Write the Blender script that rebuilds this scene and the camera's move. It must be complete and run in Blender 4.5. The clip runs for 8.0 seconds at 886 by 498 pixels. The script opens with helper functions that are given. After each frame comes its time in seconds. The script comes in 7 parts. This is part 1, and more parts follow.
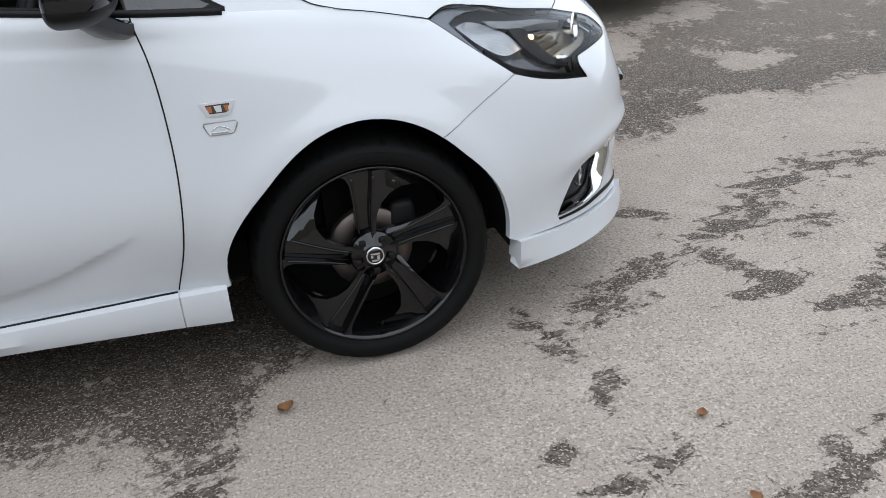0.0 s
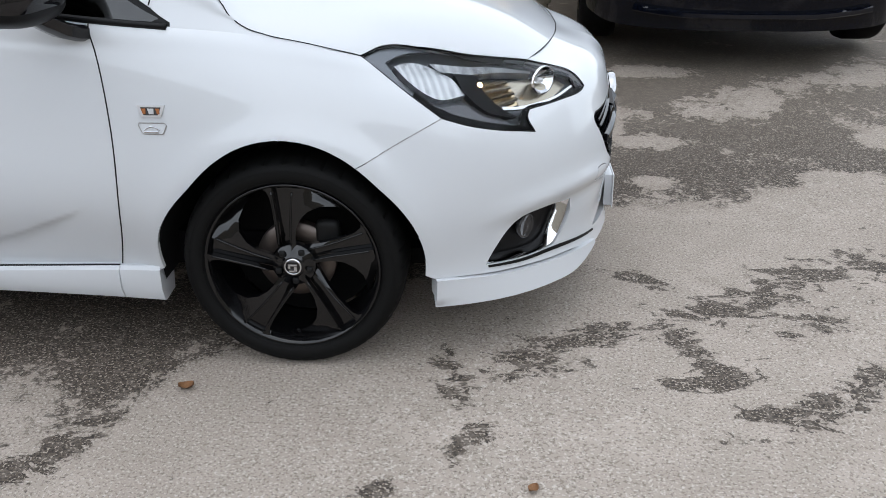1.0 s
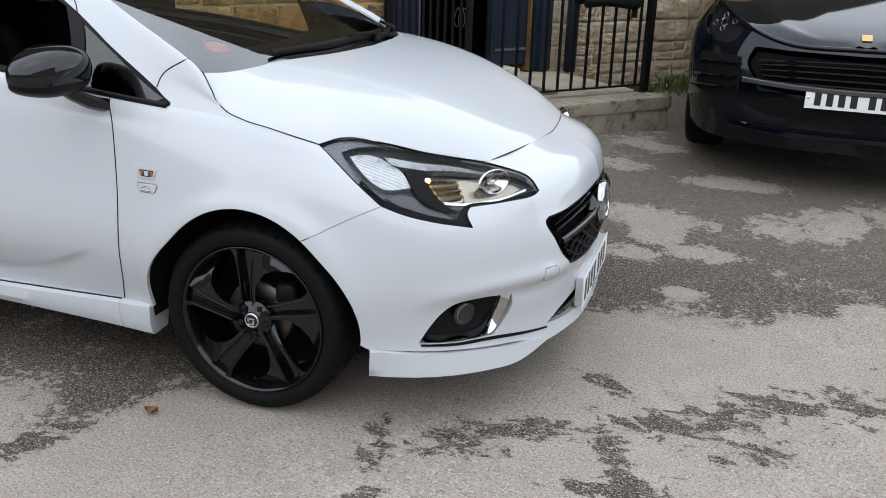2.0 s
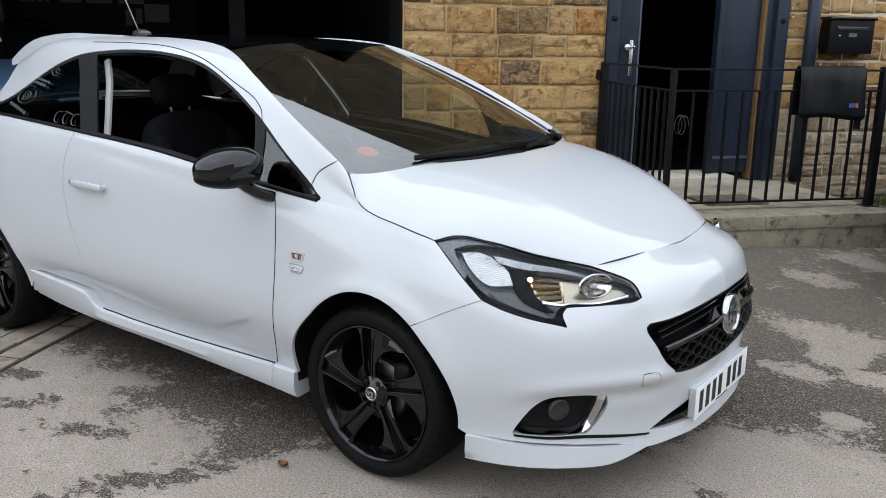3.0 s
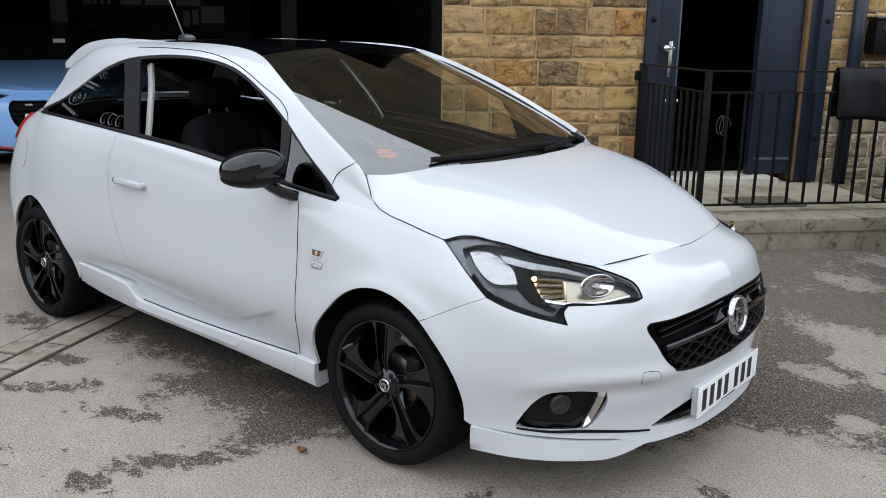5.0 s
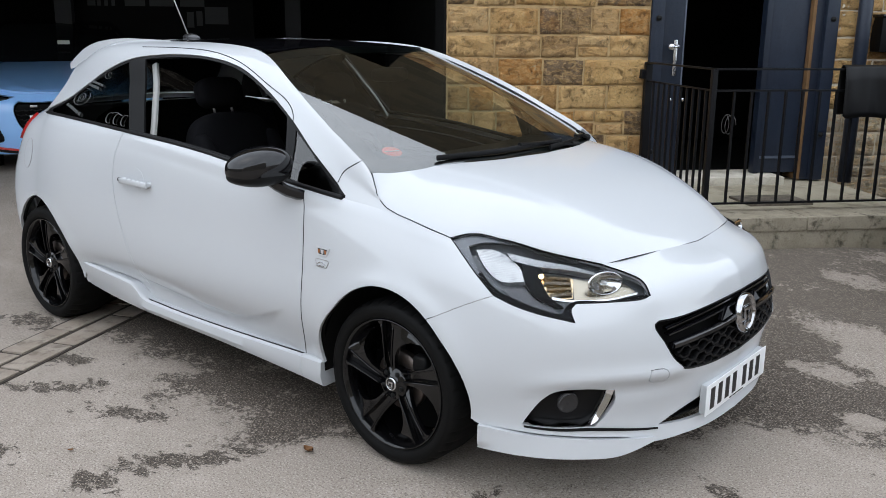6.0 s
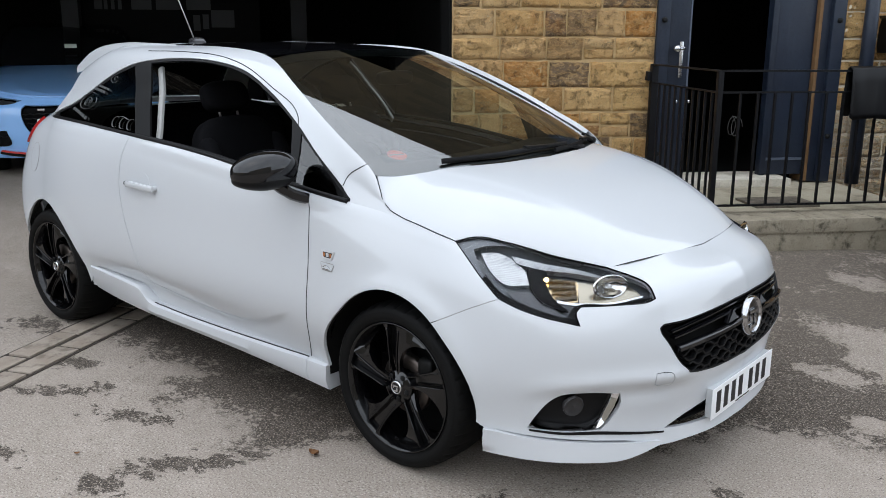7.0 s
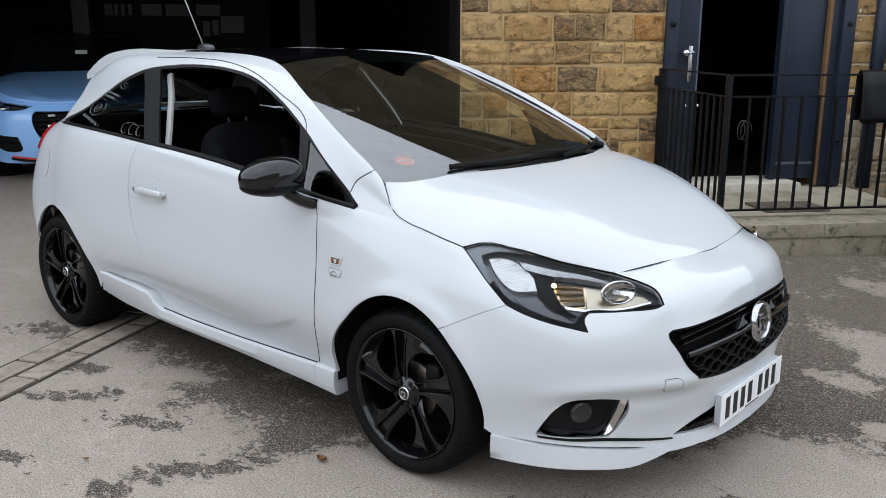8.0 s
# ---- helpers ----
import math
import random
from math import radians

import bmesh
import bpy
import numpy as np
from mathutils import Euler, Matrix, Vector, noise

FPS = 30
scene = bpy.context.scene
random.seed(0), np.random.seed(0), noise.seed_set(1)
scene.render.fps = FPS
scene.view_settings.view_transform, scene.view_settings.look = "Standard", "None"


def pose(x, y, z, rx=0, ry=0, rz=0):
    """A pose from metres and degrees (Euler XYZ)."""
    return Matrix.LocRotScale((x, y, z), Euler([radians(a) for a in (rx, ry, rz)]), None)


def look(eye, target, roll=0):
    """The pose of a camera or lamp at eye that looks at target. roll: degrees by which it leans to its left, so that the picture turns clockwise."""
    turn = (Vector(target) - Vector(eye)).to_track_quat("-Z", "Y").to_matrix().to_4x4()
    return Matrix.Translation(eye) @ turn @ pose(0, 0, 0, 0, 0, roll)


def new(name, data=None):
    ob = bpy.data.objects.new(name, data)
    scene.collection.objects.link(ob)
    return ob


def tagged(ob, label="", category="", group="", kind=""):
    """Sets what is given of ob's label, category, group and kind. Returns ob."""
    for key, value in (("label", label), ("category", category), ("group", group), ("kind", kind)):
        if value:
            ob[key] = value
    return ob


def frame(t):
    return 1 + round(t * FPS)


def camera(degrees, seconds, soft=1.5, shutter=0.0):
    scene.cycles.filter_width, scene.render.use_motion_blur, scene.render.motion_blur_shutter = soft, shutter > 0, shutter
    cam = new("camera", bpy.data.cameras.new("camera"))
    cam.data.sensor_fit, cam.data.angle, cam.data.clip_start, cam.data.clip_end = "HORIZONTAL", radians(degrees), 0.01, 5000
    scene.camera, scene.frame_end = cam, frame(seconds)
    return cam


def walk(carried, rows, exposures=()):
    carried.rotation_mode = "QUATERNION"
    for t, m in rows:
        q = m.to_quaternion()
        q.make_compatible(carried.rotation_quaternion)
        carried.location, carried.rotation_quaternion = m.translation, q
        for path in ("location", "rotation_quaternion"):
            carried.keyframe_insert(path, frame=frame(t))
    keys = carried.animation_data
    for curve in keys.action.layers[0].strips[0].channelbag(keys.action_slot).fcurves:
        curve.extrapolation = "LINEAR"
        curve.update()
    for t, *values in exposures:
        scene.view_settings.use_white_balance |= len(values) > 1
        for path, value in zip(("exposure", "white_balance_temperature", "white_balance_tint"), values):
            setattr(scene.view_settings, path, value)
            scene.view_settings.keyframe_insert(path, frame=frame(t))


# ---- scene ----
cam = camera(53.6, 8.0, 0.9)
PATH = [
    (0, (-0.302, -2.802, 1.28), (0.122, -1.055, 0.403), -4.3),
    (0.5, (0.058, -2.918, 1.279), (0.107, -1.105, 0.436), -1.3),
    (1, (0.551, -2.929, 1.338), (0.427, -1.118, 0.499), -0.8),
    (1.5, (0.97, -3.017, 1.4), (0.61, -1.197, 0.653), 1.1),
    (2, (1.302, -2.987, 1.436), (0.727, -1.194, 0.76), 1.6),
    (2.2, (1.443, -3.002, 1.443), (0.673, -1.245, 0.877), 1.1),
    (3.3, (1.908, -2.922, 1.53), (0.732, -1.377, 1.052), 1.0),
    (3.5, (1.956, -2.915, 1.54), (0.756, -1.39, 1.057), 0.9),
    (4, (2.011, -2.923, 1.54), (0.795, -1.414, 1.048), 1.1),
    (4.5, (2.025, -2.942, 1.548), (0.794, -1.445, 1.057), 1.0),
    (6, (2.01, -2.942, 1.53), (0.763, -1.456, 1.045), 0.5),
    (6.5, (2.01, -2.94, 1.533), (0.76, -1.456, 1.048), 0.4),
    (7, (2.013, -2.937, 1.535), (0.754, -1.46, 1.054), 0.3),
    (7.5, (2.014, -2.932, 1.537), (0.744, -1.462, 1.06), 0.2),
    (8, (2.015, -2.93, 1.54), (0.738, -1.465, 1.068), 0.1),
]
walk(cam, [(t, look(eye, target, roll)) for t, eye, target, roll in PATH])


# ---- world, sun, exposure ----
world = bpy.data.worlds.new("World")
scene.world = world
world.use_nodes = True
wn = world.node_tree.nodes
sky = wn.new("ShaderNodeTexSky")
sky.sky_type, sky.sun_disc = "NISHITA", False
sky.sun_elevation, sky.sun_rotation = radians(78), radians(180)
sky.air_density, sky.dust_density, sky.ozone_density = 1.0, 1.5, 2.0
hsv = wn.new("ShaderNodeHueSaturation")
hsv.inputs["Saturation"].default_value = 0.50
world.node_tree.links.new(sky.outputs[0], hsv.inputs["Color"])
# bright broken cloud over the clear sky
cloud = wn.new("ShaderNodeTexNoise")
cloud.inputs["Scale"].default_value, cloud.inputs["Detail"].default_value, cloud.inputs["Roughness"].default_value = 2.6, 6.0, 0.55
shade = wn.new("ShaderNodeValToRGB")
shade.color_ramp.elements[0].position, shade.color_ramp.elements[0].color = 0.34, (3.7, 4.2, 4.85, 1)
shade.color_ramp.elements[1].position, shade.color_ramp.elements[1].color = 0.66, (6.4, 6.95, 7.55, 1)
cover = wn.new("ShaderNodeMix")
cover.data_type = "RGBA"
cover.inputs[0].default_value = 0.75
world.node_tree.links.new(cloud.outputs[0], shade.inputs[0])
world.node_tree.links.new(hsv.outputs[0], cover.inputs[6])
world.node_tree.links.new(shade.outputs[0], cover.inputs[7])
world.node_tree.links.new(cover.outputs[2], wn["Background"].inputs[0])
wn["Background"].inputs[1].default_value = 0.27
sun = new("sun", bpy.data.lights.new("sun", "SUN"))
sun.data.energy, sun.data.angle, sun.data.color = 0.55, radians(150), (1.0, 0.985, 0.97)
sun.matrix_world = look((0, -2, 10), (0, 0, 0))
scene.view_settings.exposure = 0.41


# ---- materials ----
def mat(name, color, rough=0.5, metal=0.0, coat=0.0, spec=0.5):
    m = bpy.data.materials.new(name)
    m.use_nodes = True
    b = m.node_tree.nodes["Principled BSDF"]
    b.inputs["Base Color"].default_value = (*color, 1)
    b.inputs["Roughness"].default_value = rough
    b.inputs["Metallic"].default_value = metal
    b.inputs["Coat Weight"].default_value = coat
    b.inputs["Coat Roughness"].default_value = 0.03
    b.inputs["Specular IOR Level"].default_value = spec
    return m


def pane_mat(name, tint, ior=1.5, rough=0.0):
    """Thin glass: clear, with Fresnel gloss."""
    m = bpy.data.materials.new(name)
    m.use_nodes = True
    t, nd = m.node_tree, m.node_tree.nodes
    nd.remove(nd["Principled BSDF"])
    tr, gl, mx, fr = nd.new("ShaderNodeBsdfTransparent"), nd.new("ShaderNodeBsdfGlossy"), nd.new("ShaderNodeMixShader"), nd.new("ShaderNodeFresnel")
    tr.inputs[0].default_value = (*tint, 1)
    gl.inputs["Roughness"].default_value = rough
    gl.inputs["Color"].default_value = (1, 1, 1, 1)
    fr.inputs["IOR"].default_value = ior
    t.links.new(fr.outputs[0], mx.inputs[0])
    t.links.new(tr.outputs[0], mx.inputs[1])
    t.links.new(gl.outputs[0], mx.inputs[2])
    t.links.new(mx.outputs[0], nd["Material Output"].inputs[0])
    return m


def glow(name, color, strength):
    m = mat(name, color, .3)
    b = m.node_tree.nodes["Principled BSDF"]
    b.inputs["Emission Color"].default_value = (*color, 1)
    b.inputs["Emission Strength"].default_value = strength
    return m


WHITE = mat("white paint", (0.505, 0.52, 0.54), 0.5, 0, 1.0, .15)
WHITE.node_tree.nodes["Principled BSDF"].inputs["Coat IOR"].default_value = 1.5
WHITE.node_tree.nodes["Principled BSDF"].inputs["Coat Roughness"].default_value = .05
BLACK = mat("gloss black", (0.004, 0.004, 0.005), 0.06, 0, 0.0, .5)
TRIM = mat("black plastic", (0.004, 0.004, 0.0045), 0.45, spec=.18)
INSIDE = mat("dark inside", (0.006, 0.006, 0.006), 0.9, spec=.1)
ALLOY = mat("black alloy", (0.0025, 0.0025, 0.003), 0.05, 0, 0.0, .5)
RIMGLOSS = mat("glossy rim edge", (0.004, 0.004, 0.0045), 0.06, 0, 0.0, .4)
LAMPBLACK = mat("lamp black", (0.0015, 0.0015, 0.0018), 0.35, spec=.08)
BADGE = mat("dull chrome", (0.42, 0.42, 0.43), 0.12, 1.0)
RUBBER = mat("rubber", (0.0055, 0.0055, 0.0055), 0.62, spec=.10)
DISC = mat("brake disc", (0.12, 0.10, 0.09), 0.45, .9)
CHROME = mat("chrome", (0.66, 0.66, 0.67), 0.06, 1.0)
SILVER = mat("silver", (0.62, 0.63, 0.65), 0.25, 1.0)
STEEL = mat("steel", (0.35, 0.34, 0.33), 0.4, 1.0)
BOLT = mat("bolt", (0.008, 0.008, 0.008), 0.5, 0, spec=.15)
FROSTED = mat("frosted reflector", (0.36, 0.37, 0.38), 0.28, .9)
# colour of the sign reflections painted on the rear side glass
GLASSREFLECTION = mat("painted sign reflection", (0.10, 0.105, 0.105), 0.6)
FOGGLASS = mat("dark lamp glass", (0.02, 0.02, 0.022), 0.12, 0, 0, .5)
SATIN = mat("satin silver", (0.55, 0.55, 0.56), 0.3, .3)
LAMPGREY = mat("lamp housing", (0.11, 0.117, 0.127), 0.22, .3)
REFLECTOR = mat("satin reflector", (0.40, 0.36, 0.29), 0.25, .9)
# paled: the sky's sheen on the upper lens is put into this colour
LAMPWALL = mat("lamp wall with sky veil", (0.15, 0.16, 0.175), 0.25, .3)
GILT = mat("warm chrome", (0.52, 0.42, 0.28), 0.12, 1.0)
SMOKE = mat("smoked", (0.085, 0.085, 0.09), 0.22, .6)
GLASSBULB = mat("bulb", (0.7, 0.7, 0.7), 0.1, .5)
AMBERLIGHT = glow("lit bulb", (1.0, 0.62, 0.26), 9)
AMBER = mat("amber lens", (0.30, 0.11, 0.04), 0.2)
ORANGE = mat("orange sticker", (1.0, 0.14, 0.05), 0.5)
RED = mat("red lens", (0.35, 0.01, 0.01), 0.15)
PLATE = mat("plate", (0.78, 0.79, 0.80), 0.35)
INK = mat("ink", (0.01, 0.01, 0.012), 0.4)
PLASTIC = mat("dash plastic", (0.010, 0.010, 0.011), 0.6, spec=.3)
CLOTH = mat("seat cloth", (0.005, 0.005, 0.006), 0.9, spec=.08)
PALE = mat("pale lining", (0.32, 0.32, 0.31), 0.7)
FRIT = mat("ceramic border", (0.02, 0.022, 0.024), 0.3, spec=.2)
MIRRORGLASS = mat("mirror", (0.8, 0.8, 0.8), 0.02, 1.0)
WINDOW = pane_mat("tinted window", (0.20, 0.22, 0.21), 1.7)
WINDSCREEN = pane_mat("windscreen glass", (0.68, 0.77, 0.73), 2.3)
LENS = pane_mat("lamp lens", (0.90, 0.91, 0.92), 1.16)
class Graph:
    """Short hands for a material's node tree."""

    def __init__(self, m):
        self.t, self.bsdf = m.node_tree, m.node_tree.nodes["Principled BSDF"]
        self.co = self.t.nodes.new("ShaderNodeTexCoord").outputs["Object"]

    def put(self, socket, value):
        if isinstance(value, bpy.types.NodeSocket):
            self.t.links.new(value, socket)
        elif value is not None:
            socket.default_value = value

    def math(self, op, a, b=None, c=None, clamp=False):
        n = self.t.nodes.new("ShaderNodeMath")
        n.operation, n.use_clamp = op, clamp
        for k, v in enumerate((a, b, c)):
            self.put(n.inputs[k], v)
        return n.outputs[0]

    def noise(self, scale, detail=4.0, rough=.55, vec=None, distort=0.0):
        n = self.t.nodes.new("ShaderNodeTexNoise")
        n.inputs["Scale"].default_value, n.inputs["Detail"].default_value = scale, detail
        n.inputs["Roughness"].default_value, n.inputs["Distortion"].default_value = rough, distort
        self.put(n.inputs["Vector"], vec or self.co)
        return n.outputs[0]

    def cells(self, scale, feature="F1", vec=None, out="Distance", rand=1.0):
        n = self.t.nodes.new("ShaderNodeTexVoronoi")
        n.feature = feature
        n.inputs["Scale"].default_value, n.inputs["Randomness"].default_value = scale, rand
        self.put(n.inputs["Vector"], vec or self.co)
        return n.outputs[out]

    def ramp(self, fac, stops):
        n = self.t.nodes.new("ShaderNodeValToRGB")
        e = n.color_ramp.elements
        while len(e) < len(stops):
            e.new(.5)
        for k, (p, c) in enumerate(stops):
            e[k].position = p
            e[k].color = (*c, 1) if isinstance(c, tuple) else (c, c, c, 1)
        self.put(n.inputs[0], fac)
        return n.outputs[0]

    def step(self, v, lo, hi):
        n = self.t.nodes.new("ShaderNodeMapRange")
        n.interpolation_type = "SMOOTHSTEP"
        self.put(n.inputs[0], v)
        n.inputs[1].default_value, n.inputs[2].default_value = lo, hi
        return n.outputs[0]

    def mix(self, fac, a, b, kind="MIX"):
        n = self.t.nodes.new("ShaderNodeMix")
        n.data_type, n.blend_type = "RGBA", kind
        self.put(n.inputs[0], fac)
        for sock, v in ((n.inputs[6], a), (n.inputs[7], b)):
            self.put(sock, (*v, 1) if isinstance(v, tuple) and len(v) == 3 else v)
        return n.outputs[2]

    def scaled(self, x, y, z, shift=(0, 0, 0), rot=(0, 0, 0)):
        n = self.t.nodes.new("ShaderNodeMapping")
        self.put(n.inputs[0], self.co)
        n.inputs["Location"].default_value, n.inputs["Rotation"].default_value, n.inputs["Scale"].default_value = shift, rot, (x, y, z)
        return n.outputs[0]

    def bump(self, height, strength, distance, normal=None):
        n = self.t.nodes.new("ShaderNodeBump")
        n.inputs["Strength"].default_value, n.inputs["Distance"].default_value = strength, distance
        self.put(n.inputs["Height"], height)
        self.put(n.inputs["Normal"], normal)
        return n.outputs[0]

    def out(self, color=None, rough=None, normal=None):
        self.put(self.bsdf.inputs["Base Color"], color)
        self.put(self.bsdf.inputs["Roughness"], rough)
        self.put(self.bsdf.inputs["Normal"], normal)

    def random(self):
        return self.t.nodes.new("ShaderNodeObjectInfo").outputs["Random"]


def asphalt():
    """Old asphalt: a trodden pale skin, worn through in ragged patches to dark open grit with pale chips."""
    m = mat("worn asphalt", (.3, .28, .25), .9, spec=.3)
    g = Graph(m)
    sep = g.t.nodes.new("ShaderNodeSeparateXYZ")
    g.t.links.new(g.co, sep.inputs[0])
    x, y = sep.outputs[0], sep.outputs[1]
    big, mid = g.noise(2.3, 7, .62), g.noise(8.5, 6, .6)
    grit = g.noise(120, 3, .65)
    tiny = g.noise(34, 5, .65)
    speck = g.noise(130, 2, .5)
    # edge between the pale skin and the open dark surface, as a line across the yard
    fc = g.t.nodes.new("ShaderNodeFloatCurve")
    cv = fc.mapping.curves[0]
    line_pts = [(-6, 1.5), (-4.3, 1.2), (-3.6, -.1), (-2.6, -.70), (-2.0, -.80), (-1.75, -.76), (-1.12, -.92), (-.80, -.98), (-.56, -1.06), (-.33, -.91), (-.15, -.74), (.12, -.35), (.55, .0), (.85, .27), (1.1, .45), (1.5, .52), (2.0, .70), (6, .9)]
    for k, (px, py) in enumerate(line_pts):
        q = ((px + 6) / 12, (py + 2) / 4)
        if k == 0:
            cv.points[0].location = q
        elif k == len(line_pts) - 1:
            cv.points[1].location = q
        else:
            cv.points.new(*q)
    fc.mapping.update()
    g.put(fc.inputs["Value"], g.math("MULTIPLY_ADD", x, 1 / 12, .5))
    yb = g.math("MULTIPLY_ADD", fc.outputs[0], 4.0, -2.0)
    over = g.math("SUBTRACT", y, yb)

    def patches(rows, floor):
        best = None
        for bx, by, rx, ry, turn in rows:
            c, n = math.cos(turn), math.sin(turn)
            dx, dy = g.math("ADD", x, -bx), g.math("ADD", y, -by)
            u = g.math("ADD", g.math("MULTIPLY", dx, c / rx), g.math("MULTIPLY", dy, n / rx))
            v = g.math("ADD", g.math("MULTIPLY", dy, c / ry), g.math("MULTIPLY", dx, -n / ry))
            d = g.math("SQRT", g.math("ADD", g.math("MULTIPLY", u, u), g.math("MULTIPLY", v, v)))
            one = g.math("SUBTRACT", 1.0, d)
            best = one if best is None else g.math("MAXIMUM", best, one)
        return g.math("MAXIMUM", best, floor)

    # islands of pale skin left standing in the dark field
    isles = patches(((1.27, 1.21, .18, .10, 0), (.90, 1.64, .36, .13, -.2), (1.04, 1.38, .13, .12, .3), (.93, 1.13, .15, .09, 0), (1.60, 1.71, .17, .20, 0), (1.91, 1.79, .19, .20, 0), (1.40, 2.29, .34, .12, 0), (.75, 2.40, .22, .10, 0), (.83, 2.99, .30, .14, 0), (1.22, .69, .10, .05, 0), (2.04, .73, .22, .11, 0), (1.82, .42, .20, .10, 0), (2.5, 2.2, .35, .20, .3), (2.5, 1.3, .25, .12, .3), (-3.1, .2, .35, .14, .4), (-2.9, -.55, .22, .16, .2)), -.6)
    isles = g.math("ADD", isles, g.math("ADD", g.math("MULTIPLY_ADD", mid, 3.6, -1.9), g.math("MULTIPLY_ADD", tiny, 2.4, -1.2)))
    limit = g.math("MULTIPLY_ADD", g.step(x, -.1, .9), .03, .22)
    over = g.math("MINIMUM", g.math("MULTIPLY", over, 1.3), limit)
    v = g.math("ADD", over, g.math("MULTIPLY_ADD", big, 1.5, -.75))
    v = g.math("ADD", v, g.math("MULTIPLY_ADD", mid, 1.0, -.5))
    v = g.math("ADD", v, g.math("MULTIPLY_ADD", tiny, .8, -.4))
    v = g.math("SUBTRACT", v, g.math("MINIMUM", g.math("MULTIPLY", g.math("MAXIMUM", g.math("ADD", isles, .45), 0.0), .75), .5))
    field = g.step(v, -.05, .05)
    ragged = g.math("MULTIPLY_ADD", g.noise(9, 8, .72, g.scaled(1.0, 1.6, 1.0, (3, 1, 0), (0, 0, .5)), .6), 6.2, -3.3)
    ragged = g.math("ADD", ragged, g.math("MULTIPLY_ADD", tiny, 2.0, -1.0))
    stains = patches(((.44, -.90, .05, .13, .3), (.49, -1.16, .045, .09, -.3), (.67, -.77, .13, .09, .5), (.83, -.64, .13, .06, .1), (.93, -.60, .12, .06, .1), (1.02, -.25, .11, .05, -.5), (1.11, -.70, .05, .20, .4), (1.16, -.86, .13, .06, .2), (1.33, -.42, .26, .08, .45), (1.60, -.20, .26, .09, .35), (1.90, -.12, .25, .11, .1), (1.50, -.55, .14, .06, .5), (1.28, -1.02, .10, .05, 0), (1.50, -.92, .30, .06, .6)), -1.2)
    drips = patches(((-.50, -1.20, .16, .05, .9), (-.60, -1.34, .18, .08, .9), (-.70, -1.62, .12, .06, .3), (-1.09, -1.23, .20, .07, .5), (-1.45, -1.16, .10, .05, .3), (-1.62, -1.33, .22, .05, .5), (-1.87, -1.10, .16, .07, .4), (-2.54, -.94, .2, .1, .3), (.45, -1.46, .14, .05, .4), (.80, -1.62, .18, .06, .5), (-1.25, -1.75, .14, .06, .3), (.28, -1.36, .04, .05, 0)), -1.2)
    bv = g.math("ADD", g.math("MINIMUM", g.math("MAXIMUM", stains, drips), .42), ragged)
    spots = g.step(bv, -.10, .12)
    few = g.step(g.math("ADD", g.noise(6.5, 8, .75), g.math("MULTIPLY", tiny, .25)), .765, .80)
    dark = g.math("MAXIMUM", g.math("MAXIMUM", field, spots), few)
    pale = g.mix(g.step(big, .3, .75), (.280, .236, .200), (.352, .301, .259))
    pale = g.mix(g.step(mid, .35, .7), pale, (.280, .240, .202))
    pale = g.mix(g.math("MULTIPLY", g.step(speck, .55, .65), .72), pale, (.45, .405, .36))
    pale = g.mix(g.math("MULTIPLY", g.step(grit, .52, .63), .72), pale, (.13, .108, .088))
    pale = g.mix(g.math("MULTIPLY", g.step(g.noise(21, 5, .7), .60, .70), .45), pale, (.15, .125, .10))
    deep = g.mix(g.step(grit, .38, .62), (.015, .0115, .009), (.082, .064, .050))
    deep = g.mix(g.math("MULTIPLY", g.step(speck, .57, .64), .75), deep, (.40, .345, .285))
    deep = g.mix(g.math("MULTIPLY", g.step(tiny, .48, .66), .45), deep, (.20, .17, .142))
    deep = g.mix(g.math("MULTIPLY", g.step(y, .6, 2.0), .48), deep, (.155, .130, .105))
    # skin worn thin: a halo of half-bared grit round each patch
    thin = g.math("MULTIPLY", g.step(v, -.28, .0), g.step(grit, .42, .58))
    pale = g.mix(g.math("MULTIPLY", thin, .55), pale, (.15, .125, .10))
    rgb = g.mix(g.math("MULTIPLY", dark, .97), pale, deep)
    h = g.math("ADD", g.math("MULTIPLY", grit, .6), g.math("MULTIPLY", speck, .6))
    h = g.math("SUBTRACT", h, g.math("MULTIPLY", dark, .6))
    n1 = g.bump(h, .6, .007)
    g.out(rgb, g.math("MULTIPLY_ADD", dark, -.12, .92), n1)
    return m


